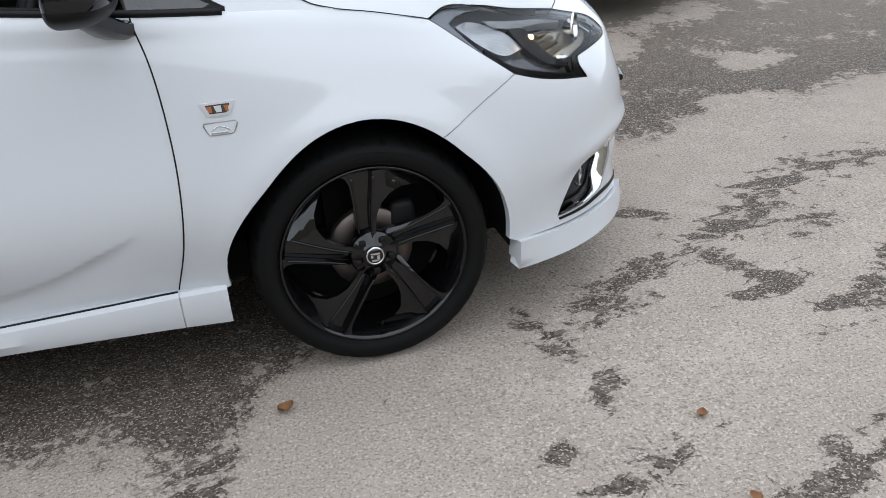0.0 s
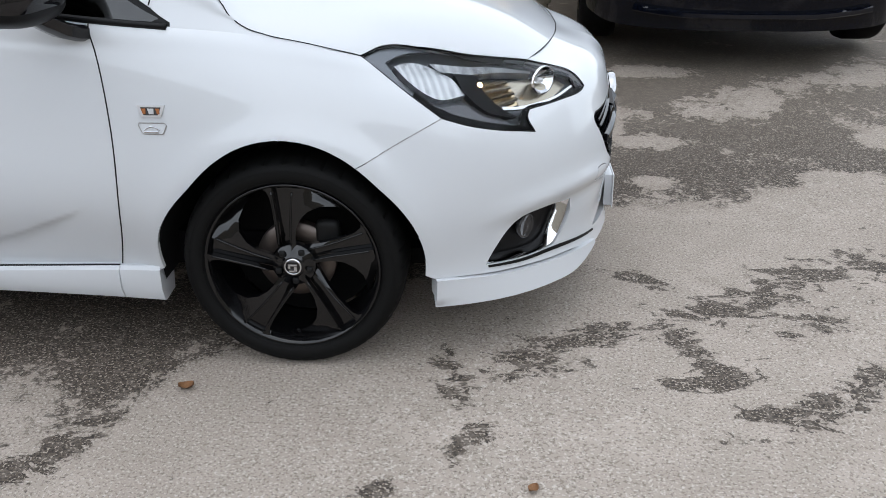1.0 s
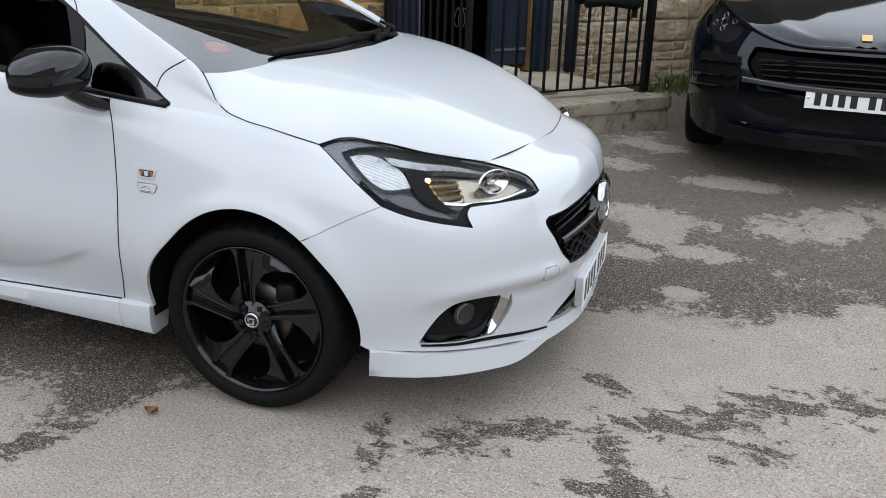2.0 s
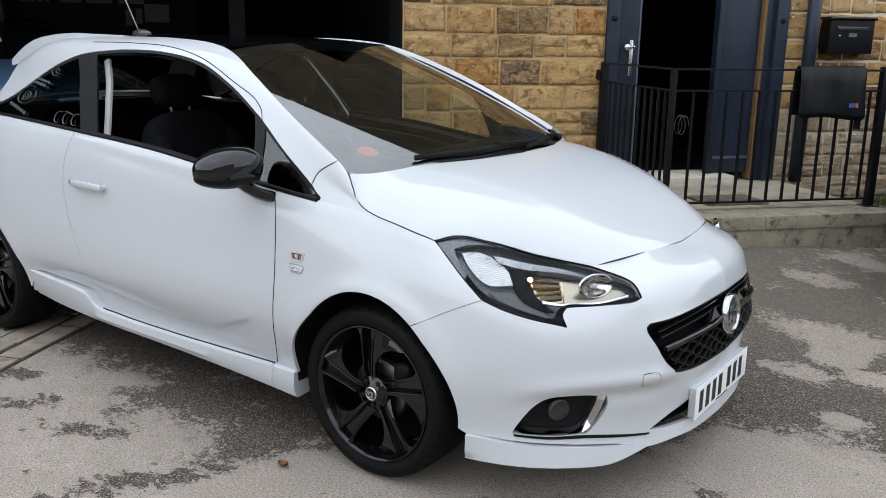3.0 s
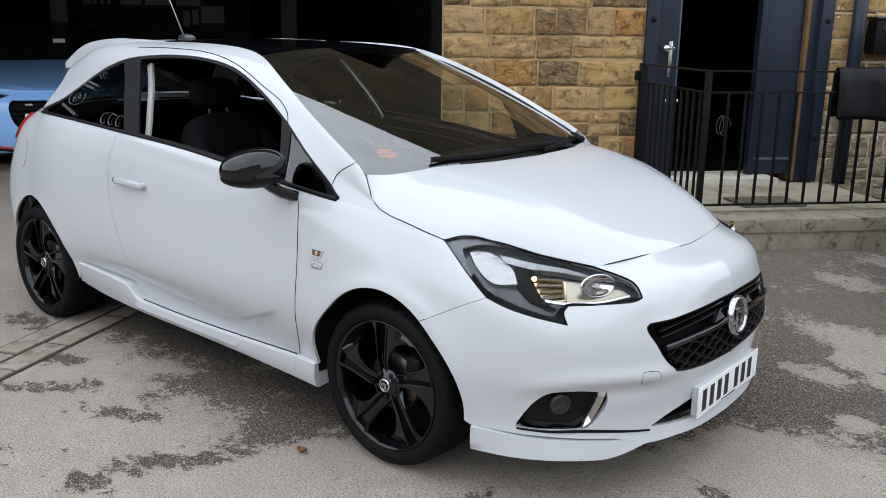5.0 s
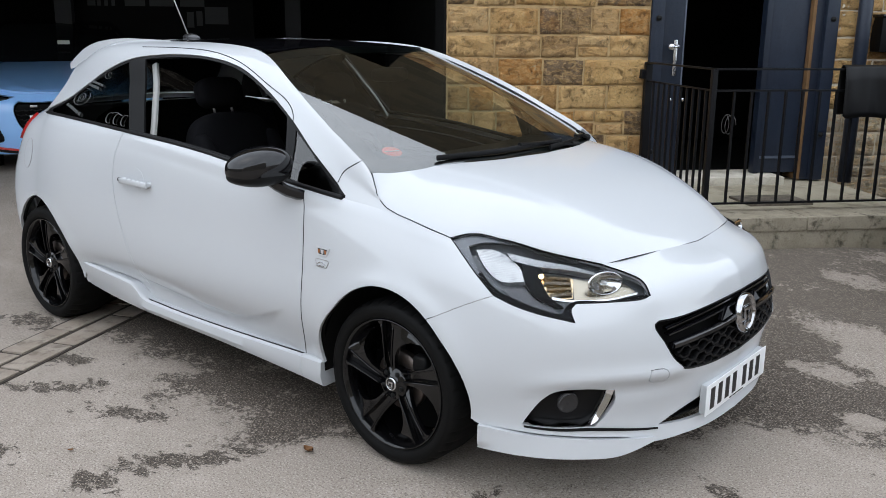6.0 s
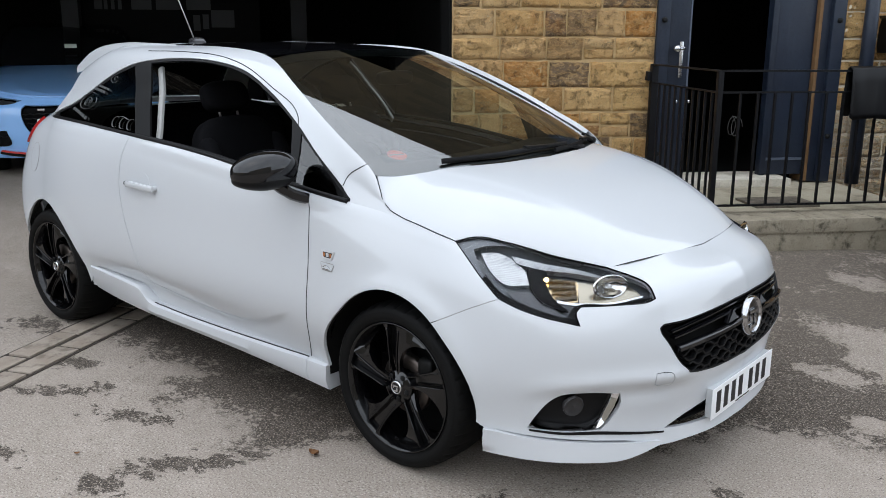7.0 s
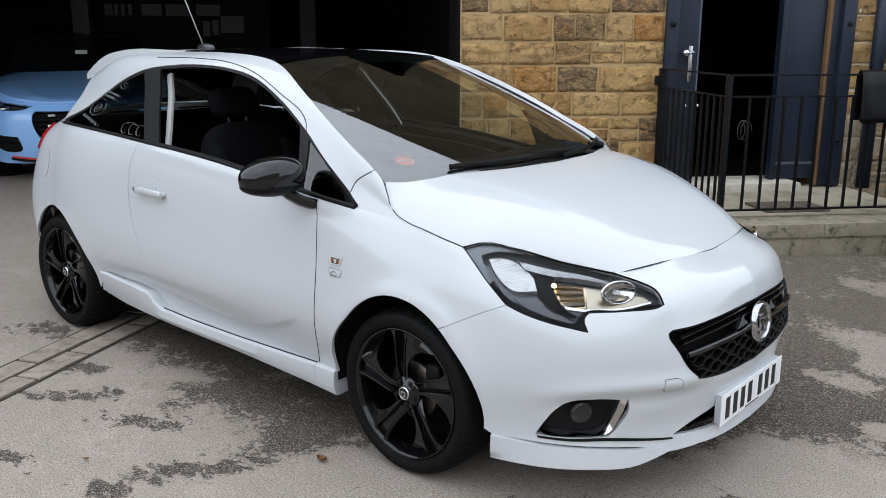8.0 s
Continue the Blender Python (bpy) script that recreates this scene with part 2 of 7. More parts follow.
def stone_mat(name, ramp_stops, rough=.9, soot=.55):
    """Tooled sandstone: a tone for each stone, bedding streaks, rust bloom, soot in the hollows, pitted grain."""
    m = mat(name, (.4, .3, .16), rough, spec=.2)
    g = Graph(m)
    base = g.ramp(g.random(), ramp_stops)
    layers = g.noise(13, 8, .72, g.scaled(1.0, 1.0, 2.2), .9)
    blot = g.noise(17, 8, .75)
    pits = g.cells(75, "SMOOTH_F1")
    fine = g.noise(120, 4, .7)
    rgb = g.mix(g.math("MULTIPLY", g.step(layers, .44, .60), .60), base, (.68, .42, .18))
    rgb = g.mix(g.math("MULTIPLY", g.step(g.noise(3.6, 5, .6), .54, .70), .50), rgb, (.50, .22, .06))
    rgb = g.mix(g.math("MULTIPLY", g.step(blot, .52, .66), soot), rgb, (.085, .052, .028))
    rgb = g.mix(g.math("MULTIPLY", g.step(fine, .52, .68), .45), rgb, (.16, .10, .05))
    rgb = g.mix(g.math("MULTIPLY", g.step(g.noise(60, 4, .6), .56, .68), .35), rgb, (.74, .56, .32))
    h = g.math("ADD", g.math("MULTIPLY", layers, .9), g.math("MULTIPLY", fine, .30))
    h = g.math("ADD", h, g.math("MULTIPLY", g.math("MINIMUM", pits, .35), .5))
    h = g.math("SUBTRACT", h, g.math("MULTIPLY", g.step(blot, .52, .66), .35))
    g.out(rgb, rough, g.bump(h, 1.0, .05))
    return m


def rough_mat(name, c0, c1, c2, scale=4.0, rough=.88, bump=.4, dist=.01, stain=.5, streak=False):
    """A mottled mineral surface: two tones, stains and fine grain."""
    m = mat(name, c0, rough, spec=.3)
    g = Graph(m)
    a, b, f = g.noise(scale, 6, .6), g.noise(scale * 3.1, 5, .62), g.noise(scale * 22, 3, .6)
    rgb = g.mix(g.step(a, .35, .65), c0, c1)
    s = g.noise(scale * 1.4, 6, .7, g.scaled(2.2, 2.2, .35) if streak else None)
    rgb = g.mix(g.math("MULTIPLY", g.step(s, .50, .68), stain), rgb, c2)
    rgb = g.mix(g.math("MULTIPLY", g.step(f, .5, .72), .4), rgb, tuple(k * .5 for k in c0))
    g.out(rgb, rough, g.bump(g.math("ADD", g.math("MULTIPLY", b, .7), g.math("MULTIPLY", f, .3)), bump, dist))
    return m


def brickwork(name):
    m = mat(name, (.3, .22, .13), .9, spec=.2)
    g = Graph(m)
    b = g.t.nodes.new("ShaderNodeTexBrick")
    sep = g.t.nodes.new("ShaderNodeSeparateXYZ")
    g.t.links.new(g.co, sep.inputs[0])
    run = g.math("ADD", g.math("MULTIPLY", sep.outputs[0], math.cos(TH0)), g.math("MULTIPLY", sep.outputs[1], math.sin(TH0)))
    flat = g.t.nodes.new("ShaderNodeCombineXYZ")
    g.put(flat.inputs[0], run)
    g.put(flat.inputs[1], sep.outputs[2])
    g.put(b.inputs["Vector"], flat.outputs[0])
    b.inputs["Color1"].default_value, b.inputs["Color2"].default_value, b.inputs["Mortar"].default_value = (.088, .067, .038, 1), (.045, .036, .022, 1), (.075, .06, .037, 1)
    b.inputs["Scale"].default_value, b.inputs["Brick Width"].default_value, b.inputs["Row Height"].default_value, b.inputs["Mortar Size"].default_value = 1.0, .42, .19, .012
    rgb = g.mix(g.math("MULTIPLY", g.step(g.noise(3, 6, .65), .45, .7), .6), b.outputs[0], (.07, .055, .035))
    g.out(rgb, .9, g.bump(g.noise(20, 5, .6), .6, .02))
    return m


def ribbed(m, scale):
    """Fine moulded ribs on a lamp reflector: lit crests, shaded valleys and dark mirrored patches put into the colour.
    """
    g = Graph(m)
    w = g.t.nodes.new("ShaderNodeTexWave")
    w.inputs["Scale"].default_value = scale
    g.put(w.inputs["Vector"], g.scaled(1, .4, 0))
    cloud = g.noise(28, 4, .6)
    rgb = g.mix(w.outputs[1], (.20, .205, .21), (.62, .63, .64))
    rgb = g.mix(g.step(cloud, .52, .74), rgb, (.16, .165, .17))
    g.out(rgb, None, g.bump(w.outputs[1], .2, .001))


ribbed(FROSTED, 110)
TH0 = radians(48.7)
ASPHALT = asphalt()
STONE = stone_mat("sandstone", [(0, (.54, .31, .115)), (.15, (.72, .47, .21)), (.30, (.44, .23, .08)), (.44, (.68, .46, .23)), (.58, (.62, .28, .07)), (.70, (.17, .12, .08)), (.80, (.58, .34, .13)), (1, (.74, .49, .21))])
# for the unseen walls that shape the light
LIGHTWALL = rough_mat("pale light-shaping wall", (.34, .30, .24), (.42, .38, .31), (.20, .16, .11), 2.0)
RUBBLE = stone_mat("pale rubble", [(0, (.66, .56, .41)), (.35, (.56, .47, .33)), (.6, (.74, .65, .50)), (.8, (.48, .41, .31)), (1, (.68, .57, .41))], .92, .35)
# sandstone darkened in colour so that the glass mirrors it dim
STONEFAR = brickwork("darkened coursed stone")
MORTAR = rough_mat("mortar", (.37, .245, .115), (.45, .31, .155), (.20, .13, .065), 6, .95, .5, .01, .4)
PALEMORTAR = rough_mat("pale mortar", (.56, .47, .34), (.64, .55, .42), (.36, .30, .22), 6, .95, .5, .01, .4)
KERB = rough_mat("kerb stone", (.235, .203, .15), (.31, .27, .205), (.035, .03, .018), 5.5, .8, .8, .016, .9)
PALESTONE = rough_mat("pale step", (.50, .46, .38), (.58, .54, .46), (.28, .24, .18), 5)
CONCRETE = rough_mat("stained concrete", (.30, .265, .195), (.37, .33, .25), (.13, .105, .07), 3, .85, .4, .006, .6)
SETT = rough_mat("stone sett", (.25, .205, .165), (.31, .265, .22), (.09, .07, .055), 9, .85, .5, .006, .6)
# near-black: the gloom of the unlit interiors is put into the colour
GLOOMWALL = mat("interior gloom", (0.006, 0.006, 0.006), 0.9, spec=.1)
# sign and post colours darkened to stand in for the garage's dimness
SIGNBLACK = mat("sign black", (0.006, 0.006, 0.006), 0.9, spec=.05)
SIGNGREY = mat("dimmed sign grey", (0.045, 0.045, 0.045), 0.8, spec=.1)
CABLE = mat("pale cable", (0.12, 0.12, 0.12), 0.5)
EARTH = rough_mat("joint earth", (.035, .028, .022), (.06, .05, .04), (.02, .016, .012), 12, .95, .6, .006)
SIGNGREY2 = mat("dimmed post grey", (0.03, 0.03, 0.03), 0.8, spec=.1)
BLUE = rough_mat("dark blue paint", (.013, .018, .031), (.017, .024, .039), (.032, .038, .052), 3, .38, .12, .004, .35, True)
BLUEDARK = rough_mat("darker blue paint", (.010, .014, .025), (.013, .019, .032), (.03, .035, .045), 3, .4, .12, .004, .3, True)
BLUEPALE = mat("worn blue edge", (0.07, 0.085, 0.115), 0.5)
RAWWOOD = rough_mat("raw timber", (.17, .095, .04), (.13, .07, .03), (.07, .04, .02), 6, .8, .4, .006, .5, True)
IRON = mat("black iron", (0.006, 0.006, 0.007), 0.45, spec=.15)
STRIPEBLUE = mat("blue stripe", (0.03, 0.10, 0.35), 0.6)
STRIPERED = mat("red stripe", (0.40, 0.03, 0.03), 0.6)
STRIPEGREY = mat("grey stripe", (0.22, 0.22, 0.24), 0.6)
DARKMAT = rough_mat("doormat", (.10, .085, .065), (.15, .125, .10), (.05, .04, .03), 14, .95, .8, .01)
LEAFGREEN = rough_mat("weed green", (.05, .075, .015), (.10, .12, .03), (.12, .10, .04), 8, .7)
LEAFBROWN = rough_mat("dry leaf", (.15, .07, .03), (.20, .10, .045), (.08, .04, .02), 60, .8, .3, .002)
SUVPAINT = mat("navy paint", (0.0022, 0.0030, 0.0062), 0.04, 0.0, 0.0, .36)
BLUEPAINT = mat("light blue paint", (0.26, 0.50, 0.88), 0.3, 0.0, 1.0)
GOLD = mat("gold crest", (0.52, 0.37, 0.14), 0.35, .8)
LIPRED = mat("red lip", (0.55, 0.04, 0.03), 0.4)
PAPER = mat("paper", (0.65, 0.68, 0.6), 0.7)


# ---- building helpers ----
def mesh_ob(name, verts, faces, material=None, parent=None, label="", smooth=False):
    me = bpy.data.meshes.new(name)
    me.from_pydata([tuple(v) for v in verts], [], [tuple(f) for f in faces])
    if smooth:
        me.polygons.foreach_set("use_smooth", [True] * len(me.polygons))
    if material:
        me.materials.append(material)
    ob = new(name, me)
    if parent:
        ob.parent = parent
    if label:
        ob["label"] = label
    return ob


def part(name, bm, material, parent=None, label="", smooth=False):
    """Links a bmesh as one mesh object under a thing or a part."""
    me = bpy.data.meshes.new(name)
    bmesh.ops.recalc_face_normals(bm, faces=bm.faces)
    bm.to_mesh(me)
    bm.free()
    if smooth:
        me.polygons.foreach_set("use_smooth", [True] * len(me.polygons))
        me.set_sharp_from_angle(angle=radians(35))
    me.materials.append(material)
    ob = new(name, me)
    if parent:
        ob.parent = parent
    if label:
        ob["label"] = label
    return ob


def add_box(bm, x0, x1, y0, y1, z0, z1, bevel=0.0):
    made = bmesh.ops.create_cube(bm, size=1)["verts"]
    bmesh.ops.transform(bm, verts=made, matrix=Matrix.LocRotScale(((x0 + x1) / 2, (y0 + y1) / 2, (z0 + z1) / 2), None, (x1 - x0, y1 - y0, z1 - z0)))
    if bevel:
        es = list({e for v in made for e in v.link_edges})
        bmesh.ops.bevel(bm, geom=es, offset=bevel, segments=2, affect="EDGES", profile=0.7)
    return made


def box(name, dims, material, parent=None, label="", bevel=0.0, m=None):
    bm = bmesh.new()
    add_box(bm, *dims, bevel)
    if m is not None:
        bm.transform(m)
    return part(name, bm, material, parent, label, smooth=bevel > 0)


def empty(name, label, category, m=None, group="", kind=""):
    ob = new(name)
    if m is not None:
        ob.matrix_world = m
    return tagged(ob, label, category, group, kind)


def lathe(profile, n=48, a0=0.0, a1=math.tau):
    """Verts and faces of a profile of (radius, y) turned round the y axis."""
    closed = abs(a1 - a0 - math.tau) < 1e-6
    cols = n if closed else n + 1
    vs = [(r * math.cos(a0 + (a1 - a0) * i / n), y, r * math.sin(a0 + (a1 - a0) * i / n)) for i in range(cols) for r, y in profile]
    k = len(profile)
    fs = [(i * k + j, i * k + j + 1, ((i + 1) % cols) * k + j + 1, ((i + 1) % cols) * k + j) for i in range(n) for j in range(k - 1)]
    return vs, fs


def tube(name, pts, r, material, parent=None, label="", cyclic=False, n=8):
    """A round bar along points."""
    pts = [Vector(p) for p in pts]
    vs, fs = [], []
    up = Vector((0, 0, 1))
    for i, p in enumerate(pts):
        a = pts[i - 1] if (i or cyclic) else p
        b = pts[(i + 1) % len(pts)] if (i < len(pts) - 1 or cyclic) else p
        t = (b - a).normalized()
        s = t.cross(up if abs(t.z) < 0.95 else Vector((1, 0, 0))).normalized()
        q = s.cross(t)
        vs += [p + r * (math.cos(math.tau * k / n) * s + math.sin(math.tau * k / n) * q) for k in range(n)]
    rings = len(pts)
    for i in range(rings if cyclic else rings - 1):
        j = (i + 1) % rings
        fs += [(i * n + k, i * n + (k + 1) % n, j * n + (k + 1) % n, j * n + k) for k in range(n)]
    if not cyclic:
        fs += [tuple(range(n))[::-1], tuple(range((rings - 1) * n, rings * n))]
    return mesh_ob(name, vs, fs, material, parent, label, smooth=True)


def hermite(P, knots, q):
    """Smooth curve through the rows of P at the knots."""
    P, knots, q = np.asarray(P, float), np.asarray(knots, float), np.asarray(q, float)
    d = np.diff(P, axis=0) / np.diff(knots).reshape(-1, *[1] * (P.ndim - 1))
    T = np.empty_like(P)
    h = np.diff(knots)
    T[0], T[-1] = d[0], d[-1]
    for i in range(1, len(P) - 1):
        T[i] = (d[i - 1] * h[i] + d[i] * h[i - 1]) / (h[i] + h[i - 1])
    i = np.clip(np.searchsorted(knots, q, side="right") - 1, 0, len(knots) - 2)
    w = h[i]
    s = (q - knots[i]) / w
    sh = (-1, *[1] * (P.ndim - 1))
    s, w = s.reshape(sh), w.reshape(sh)
    return (2 * s**3 - 3 * s**2 + 1) * P[i] + (s**3 - 2 * s**2 + s) * w * T[i] + (-2 * s**3 + 3 * s**2) * P[i + 1] + (s**3 - s**2) * w * T[i + 1]


def curve(pts, n=8, cyclic=False):
    """Smooth dense points through a few control points."""
    P = np.asarray(pts, float)
    if cyclic:
        P = np.vstack([P[-2:], P, P[:3]])
    k = np.concatenate([[0], np.cumsum(np.linalg.norm(np.diff(P, axis=0), axis=1) ** 0.7)])
    a, b = (2, len(P) - 3) if cyclic else (0, len(P) - 1)
    q = np.concatenate([np.linspace(k[i], k[i + 1], n, endpoint=False) for i in range(a, b)] + ([] if cyclic else [[k[b]]]))
    return hermite(P, k, q)


def line(x, pts):
    """Smooth value at x through (x, value) pairs."""
    p = sorted(pts)
    return hermite([b for a, b in p], [a for a, b in p], np.clip(x, p[0][0], p[-1][0]))


# ---- car body shell: the skin from which the panels are cut ----
# Long lines of the body from the front centre round the side to the rear centre: x, half width, height.
LIP = [(.925, 0, .18), (.905, .27, .18), (.83, .50, .18), (.66, .70, .18), (.40, .805, .185), (0, .80, .19), (-.49, .785, .19), (-1.1, .785, .20), (-1.75, .79, .21), (-2.51, .79, .23), (-2.96, .70, .25), (-3.06, .42, .25), (-3.08, 0, .25)]
SILL = [(.905, 0, .30), (.885, .27, .30), (.81, .50, .30), (.64, .69, .30), (.40, .805, .29), (0, .83, .31), (-.49, .80, .29), (-1.1, .80, .32), (-1.75, .81, .36), (-2.51, .825, .36), (-2.98, .72, .38), (-3.09, .43, .38), (-3.11, 0, .38)]
MIDDLE = [(.92, 0, .46), (.905, .27, .46), (.85, .47, .46), (.67, .69, .46), (.39, .825, .46), (0, .868, .47), (-.49, .855, .47), (-1.1, .862, .47), (-1.75, .860, .48), (-2.51, .845, .50), (-2.97, .75, .54), (-3.08, .44, .54), (-3.10, 0, .54)]
UPPER = [(.91, 0, .63), (.885, .27, .63), (.815, .48, .635), (.65, .668, .645), (.415, .785, .68), (0, .857, .71), (-.49, .850, .70), (-1.1, .858, .73), (-1.75, .858, .76), (-2.51, .845, .78), (-2.95, .73, .80), (-3.04, .43, .80), (-3.06, 0, .80)]
NOSE = [(.843, 0, .760), (.82, .25, .757), (.752, .450, .746), (.54, .626, .774), (.265, .763, .811), (-.06, .815, .86), (-.49, .822, .89), (-1.1, .832, .95), (-1.75, .825, 1.0), (-2.51, .79, 1.02), (-2.87, .66, 1.03), (-2.96, .40, 1.03), (-2.98, 0, 1.03)]
SHOULDER = [(.727, 0, .799), (.703, .25, .809), (.646, .455, .789), (.435, .614, .830), (.20, .750, .861), (-.05, .783, .912), (-.49, .798, .955), (-1.1, .805, 1.03), (-1.75, .79, 1.065), (-2.51, .745, 1.09), (-2.78, .60, 1.10), (-2.86, .38, 1.10), (-2.88, 0, 1.10)]
# Side glass: mid height, roof rail and roof edge, from the front wing to the rear pillar.
FEET = (-.03, -.16, -.30, -.49, -1.1, -1.75, -2.3, -2.62)
GLASS = [(-.035, .775, .917), (-.14, .772, .955), (-.27, .765, 1.0), (-.46, .75, 1.085), (-1.08, .722, 1.22), (-1.75, .70, 1.25), (-2.3, .665, 1.24), (-2.58, .625, 1.22)]
RAIL = [(-.04, .765, .922), (-.112, .768, .960), (-.20, .748, 1.052), (-.47, .705, 1.187), (-1.03, .588, 1.405), (-1.75, .575, 1.447), (-2.3, .555, 1.42), (-2.52, .53, 1.36)]
EDGE = [(-.045, .762, .924), (-.112, .764, .964), (-.192, .738, 1.052), (-.465, .698, 1.194), (-1.03, .53, 1.432), (-1.75, .50, 1.466), (-2.3, .48, 1.45), (-2.50, .46, 1.40)]


def patch(rows, nu, nv):
    R = np.asarray(rows, float)
    ku = np.concatenate([[0], np.cumsum(np.linalg.norm(np.diff(R, axis=1), axis=2).mean(0))])
    kv = np.concatenate([[0], np.cumsum(np.linalg.norm(np.diff(R, axis=0), axis=2).mean(1))])
    A = hermite(R, kv, np.linspace(0, kv[-1], nv))
    return hermite(A.transpose(1, 0, 2), ku, np.linspace(0, ku[-1], nu))


def blend(a, b, x):
    s = np.clip((x - a) / (b - a), 0, 1)
    return s * s * (3 - 2 * s)


def bonnet_height(x, w):
    """A nearly flat top that rolls over towards the wings."""
    zc = line(x, [(.80, .742), (.74, .791), (.68, .834), (.60, .880), (.45, .950), (.25, 1.012), (.05, 1.052), (-.05, 1.064), (-.25, 1.092)])
    edge = line(x, [(.8, .695), (.72, .728), (.63, .769), (.45, .8224), (.2, .857), (.05, .893), (-.036, .910), (-.08, .929), (-.115, .957), (-.15, .998), (-.17, 1.028), (-.25, 1.06)])
    wide = line(x, [(.8, .44), (.63, .49), (.45, .595), (.2, .752), (.05, .770), (-.036, .772), (-.08, .769), (-.115, .764), (-.15, .748), (-.17, .735), (-.25, .735)])
    ridge = 0.003 * (1 - blend(-.015, .025, w - line(x, [(-.25, .58), (.2, .48), (.75, .30)])))
    crown = .04 + .125 * blend(.58, .72, x)
    return zc - .004 - crown * w**2 - (zc - .004 - edge - crown * wide**2) * (w / wide) ** 7 + ridge


def screen_point(u, v):
    """Windscreen: u across from -1 to 1, v from the cowl up to the roof."""
    w0, w1 = .748, .578
    w = (w0 + (w1 - w0) * v) * np.abs(u)
    x = (.05 - .25 * np.abs(u) ** 2.2) * (1 - v) + (-.985 - .07 * np.abs(u) ** 2) * v
    z = (1.045 - .01 * u**2) * (1 - v) + (1.457 - .048 * np.abs(u) ** 3) * v + .075 * v * (1 - v) - .012 * (1 - v) ** 8
    return x, w * np.sign(u), z


def roof_height(x, w):
    return line(x, [(-.95, 1.447), (-1.2, 1.466), (-1.7, 1.478), (-2.2, 1.462), (-2.6, 1.425)]) - .016 * (w / .5) ** 2 - .03 * blend(.48, .62, w)


def grid_faces(nu, nv, off=0, flip=False):
    f = [(off + i * nv + j, off + (i + 1) * nv + j, off + (i + 1) * nv + j + 1, off + i * nv + j + 1) for i in range(nu - 1) for j in range(nv - 1)]
    return [t[::-1] for t in f] if flip else f


class Skin:
    """A smooth grid of points that panels are cut from."""

    def __init__(self, G):
        from mathutils.bvhtree import BVHTree
        self.G = G
        self.nu, self.nv = G.shape[:2]
        N = np.cross(np.gradient(G, axis=0), np.gradient(G, axis=1))
        self.N = N / np.linalg.norm(N, axis=2, keepdims=True)
        self.du = np.linalg.norm(np.diff(G, axis=0), axis=2).mean()
        self.dv = np.linalg.norm(np.diff(G, axis=1), axis=2).mean()
        self.tree = BVHTree.FromPolygons([Vector(p) for p in G.reshape(-1, 3)], grid_faces(self.nu, self.nv))

    def find(self, p):
        q, _, k, _ = self.tree.find_nearest(Vector(p))
        i, j = divmod(k, self.nv - 1)
        a, b, c, d = self.G[i, j], self.G[i + 1, j], self.G[i, j + 1], self.G[i + 1, j + 1]
        M = np.array([(b - a + d - c) / 2, (c - a + d - b) / 2]).T
        s = np.linalg.lstsq(M, np.array(q) - (a + b + c + d) / 4, rcond=None)[0]
        return ((i + .5 + np.clip(s[0], -.5, .5)) * self.du, (j + .5 + np.clip(s[1], -.5, .5)) * self.dv)

    def at(self, uv):
        u = np.clip(uv[:, 0] / self.du, 0, self.nu - 1.0001)
        v = np.clip(uv[:, 1] / self.dv, 0, self.nv - 1.0001)
        i, j = u.astype(int), v.astype(int)
        s, t = (u - i)[:, None], (v - j)[:, None]
        out = []
        for A in (self.G, self.N):
            out.append((1 - s) * (1 - t) * A[i, j] + s * (1 - t) * A[i + 1, j] + (1 - s) * t * A[i, j + 1] + s * t * A[i + 1, j + 1])
        return out[0], out[1] / np.linalg.norm(out[1], axis=1, keepdims=True)


def inside(poly, pts):
    x, y = pts[:, 0], pts[:, 1]
    hit = np.zeros(len(pts), bool)
    for (x0, y0), (x1, y1) in zip(poly, np.roll(poly, -1, axis=0)):
        c = (y0 > y) != (y1 > y)
        hit ^= c & (x < (x1 - x0) * (y - y0) / (y1 - y0 + 1e-12) + x0)
    return hit


def resample(P, step, closed=True):
    """Points along a polygon no further apart than step."""
    out = []
    n = len(P)
    for i in range(n if closed else n - 1):
        a, b = P[i], P[(i + 1) % n]
        k = max(1, int(np.ceil(np.linalg.norm(b - a) / step)))
        out += [a + (b - a) * j / k for j in range(k)]
    return np.array(out)


def clean(P):
    keep = [P[0]]
    for p in P[1:]:
        if np.linalg.norm(p - keep[-1]) > 0.0015:
            keep.append(p)
    if np.linalg.norm(keep[0] - keep[-1]) < 0.0015:
        keep.pop()
    return np.array(keep)


def route(*runs):
    """A closed outline of smooth runs, with corners where they meet. Points are x, half width, height."""
    return np.vstack([curve(r, 8) if len(r) > 2 else np.array(r, float) for r in runs])


def right(P):
    return np.asarray(P) * (1, -1, 1)


def both(P):
    """A half outline from the middle out and back to it, made whole."""
    R = right(P)
    return np.vstack([R, (R * (1, -1, 1))[::-1]])


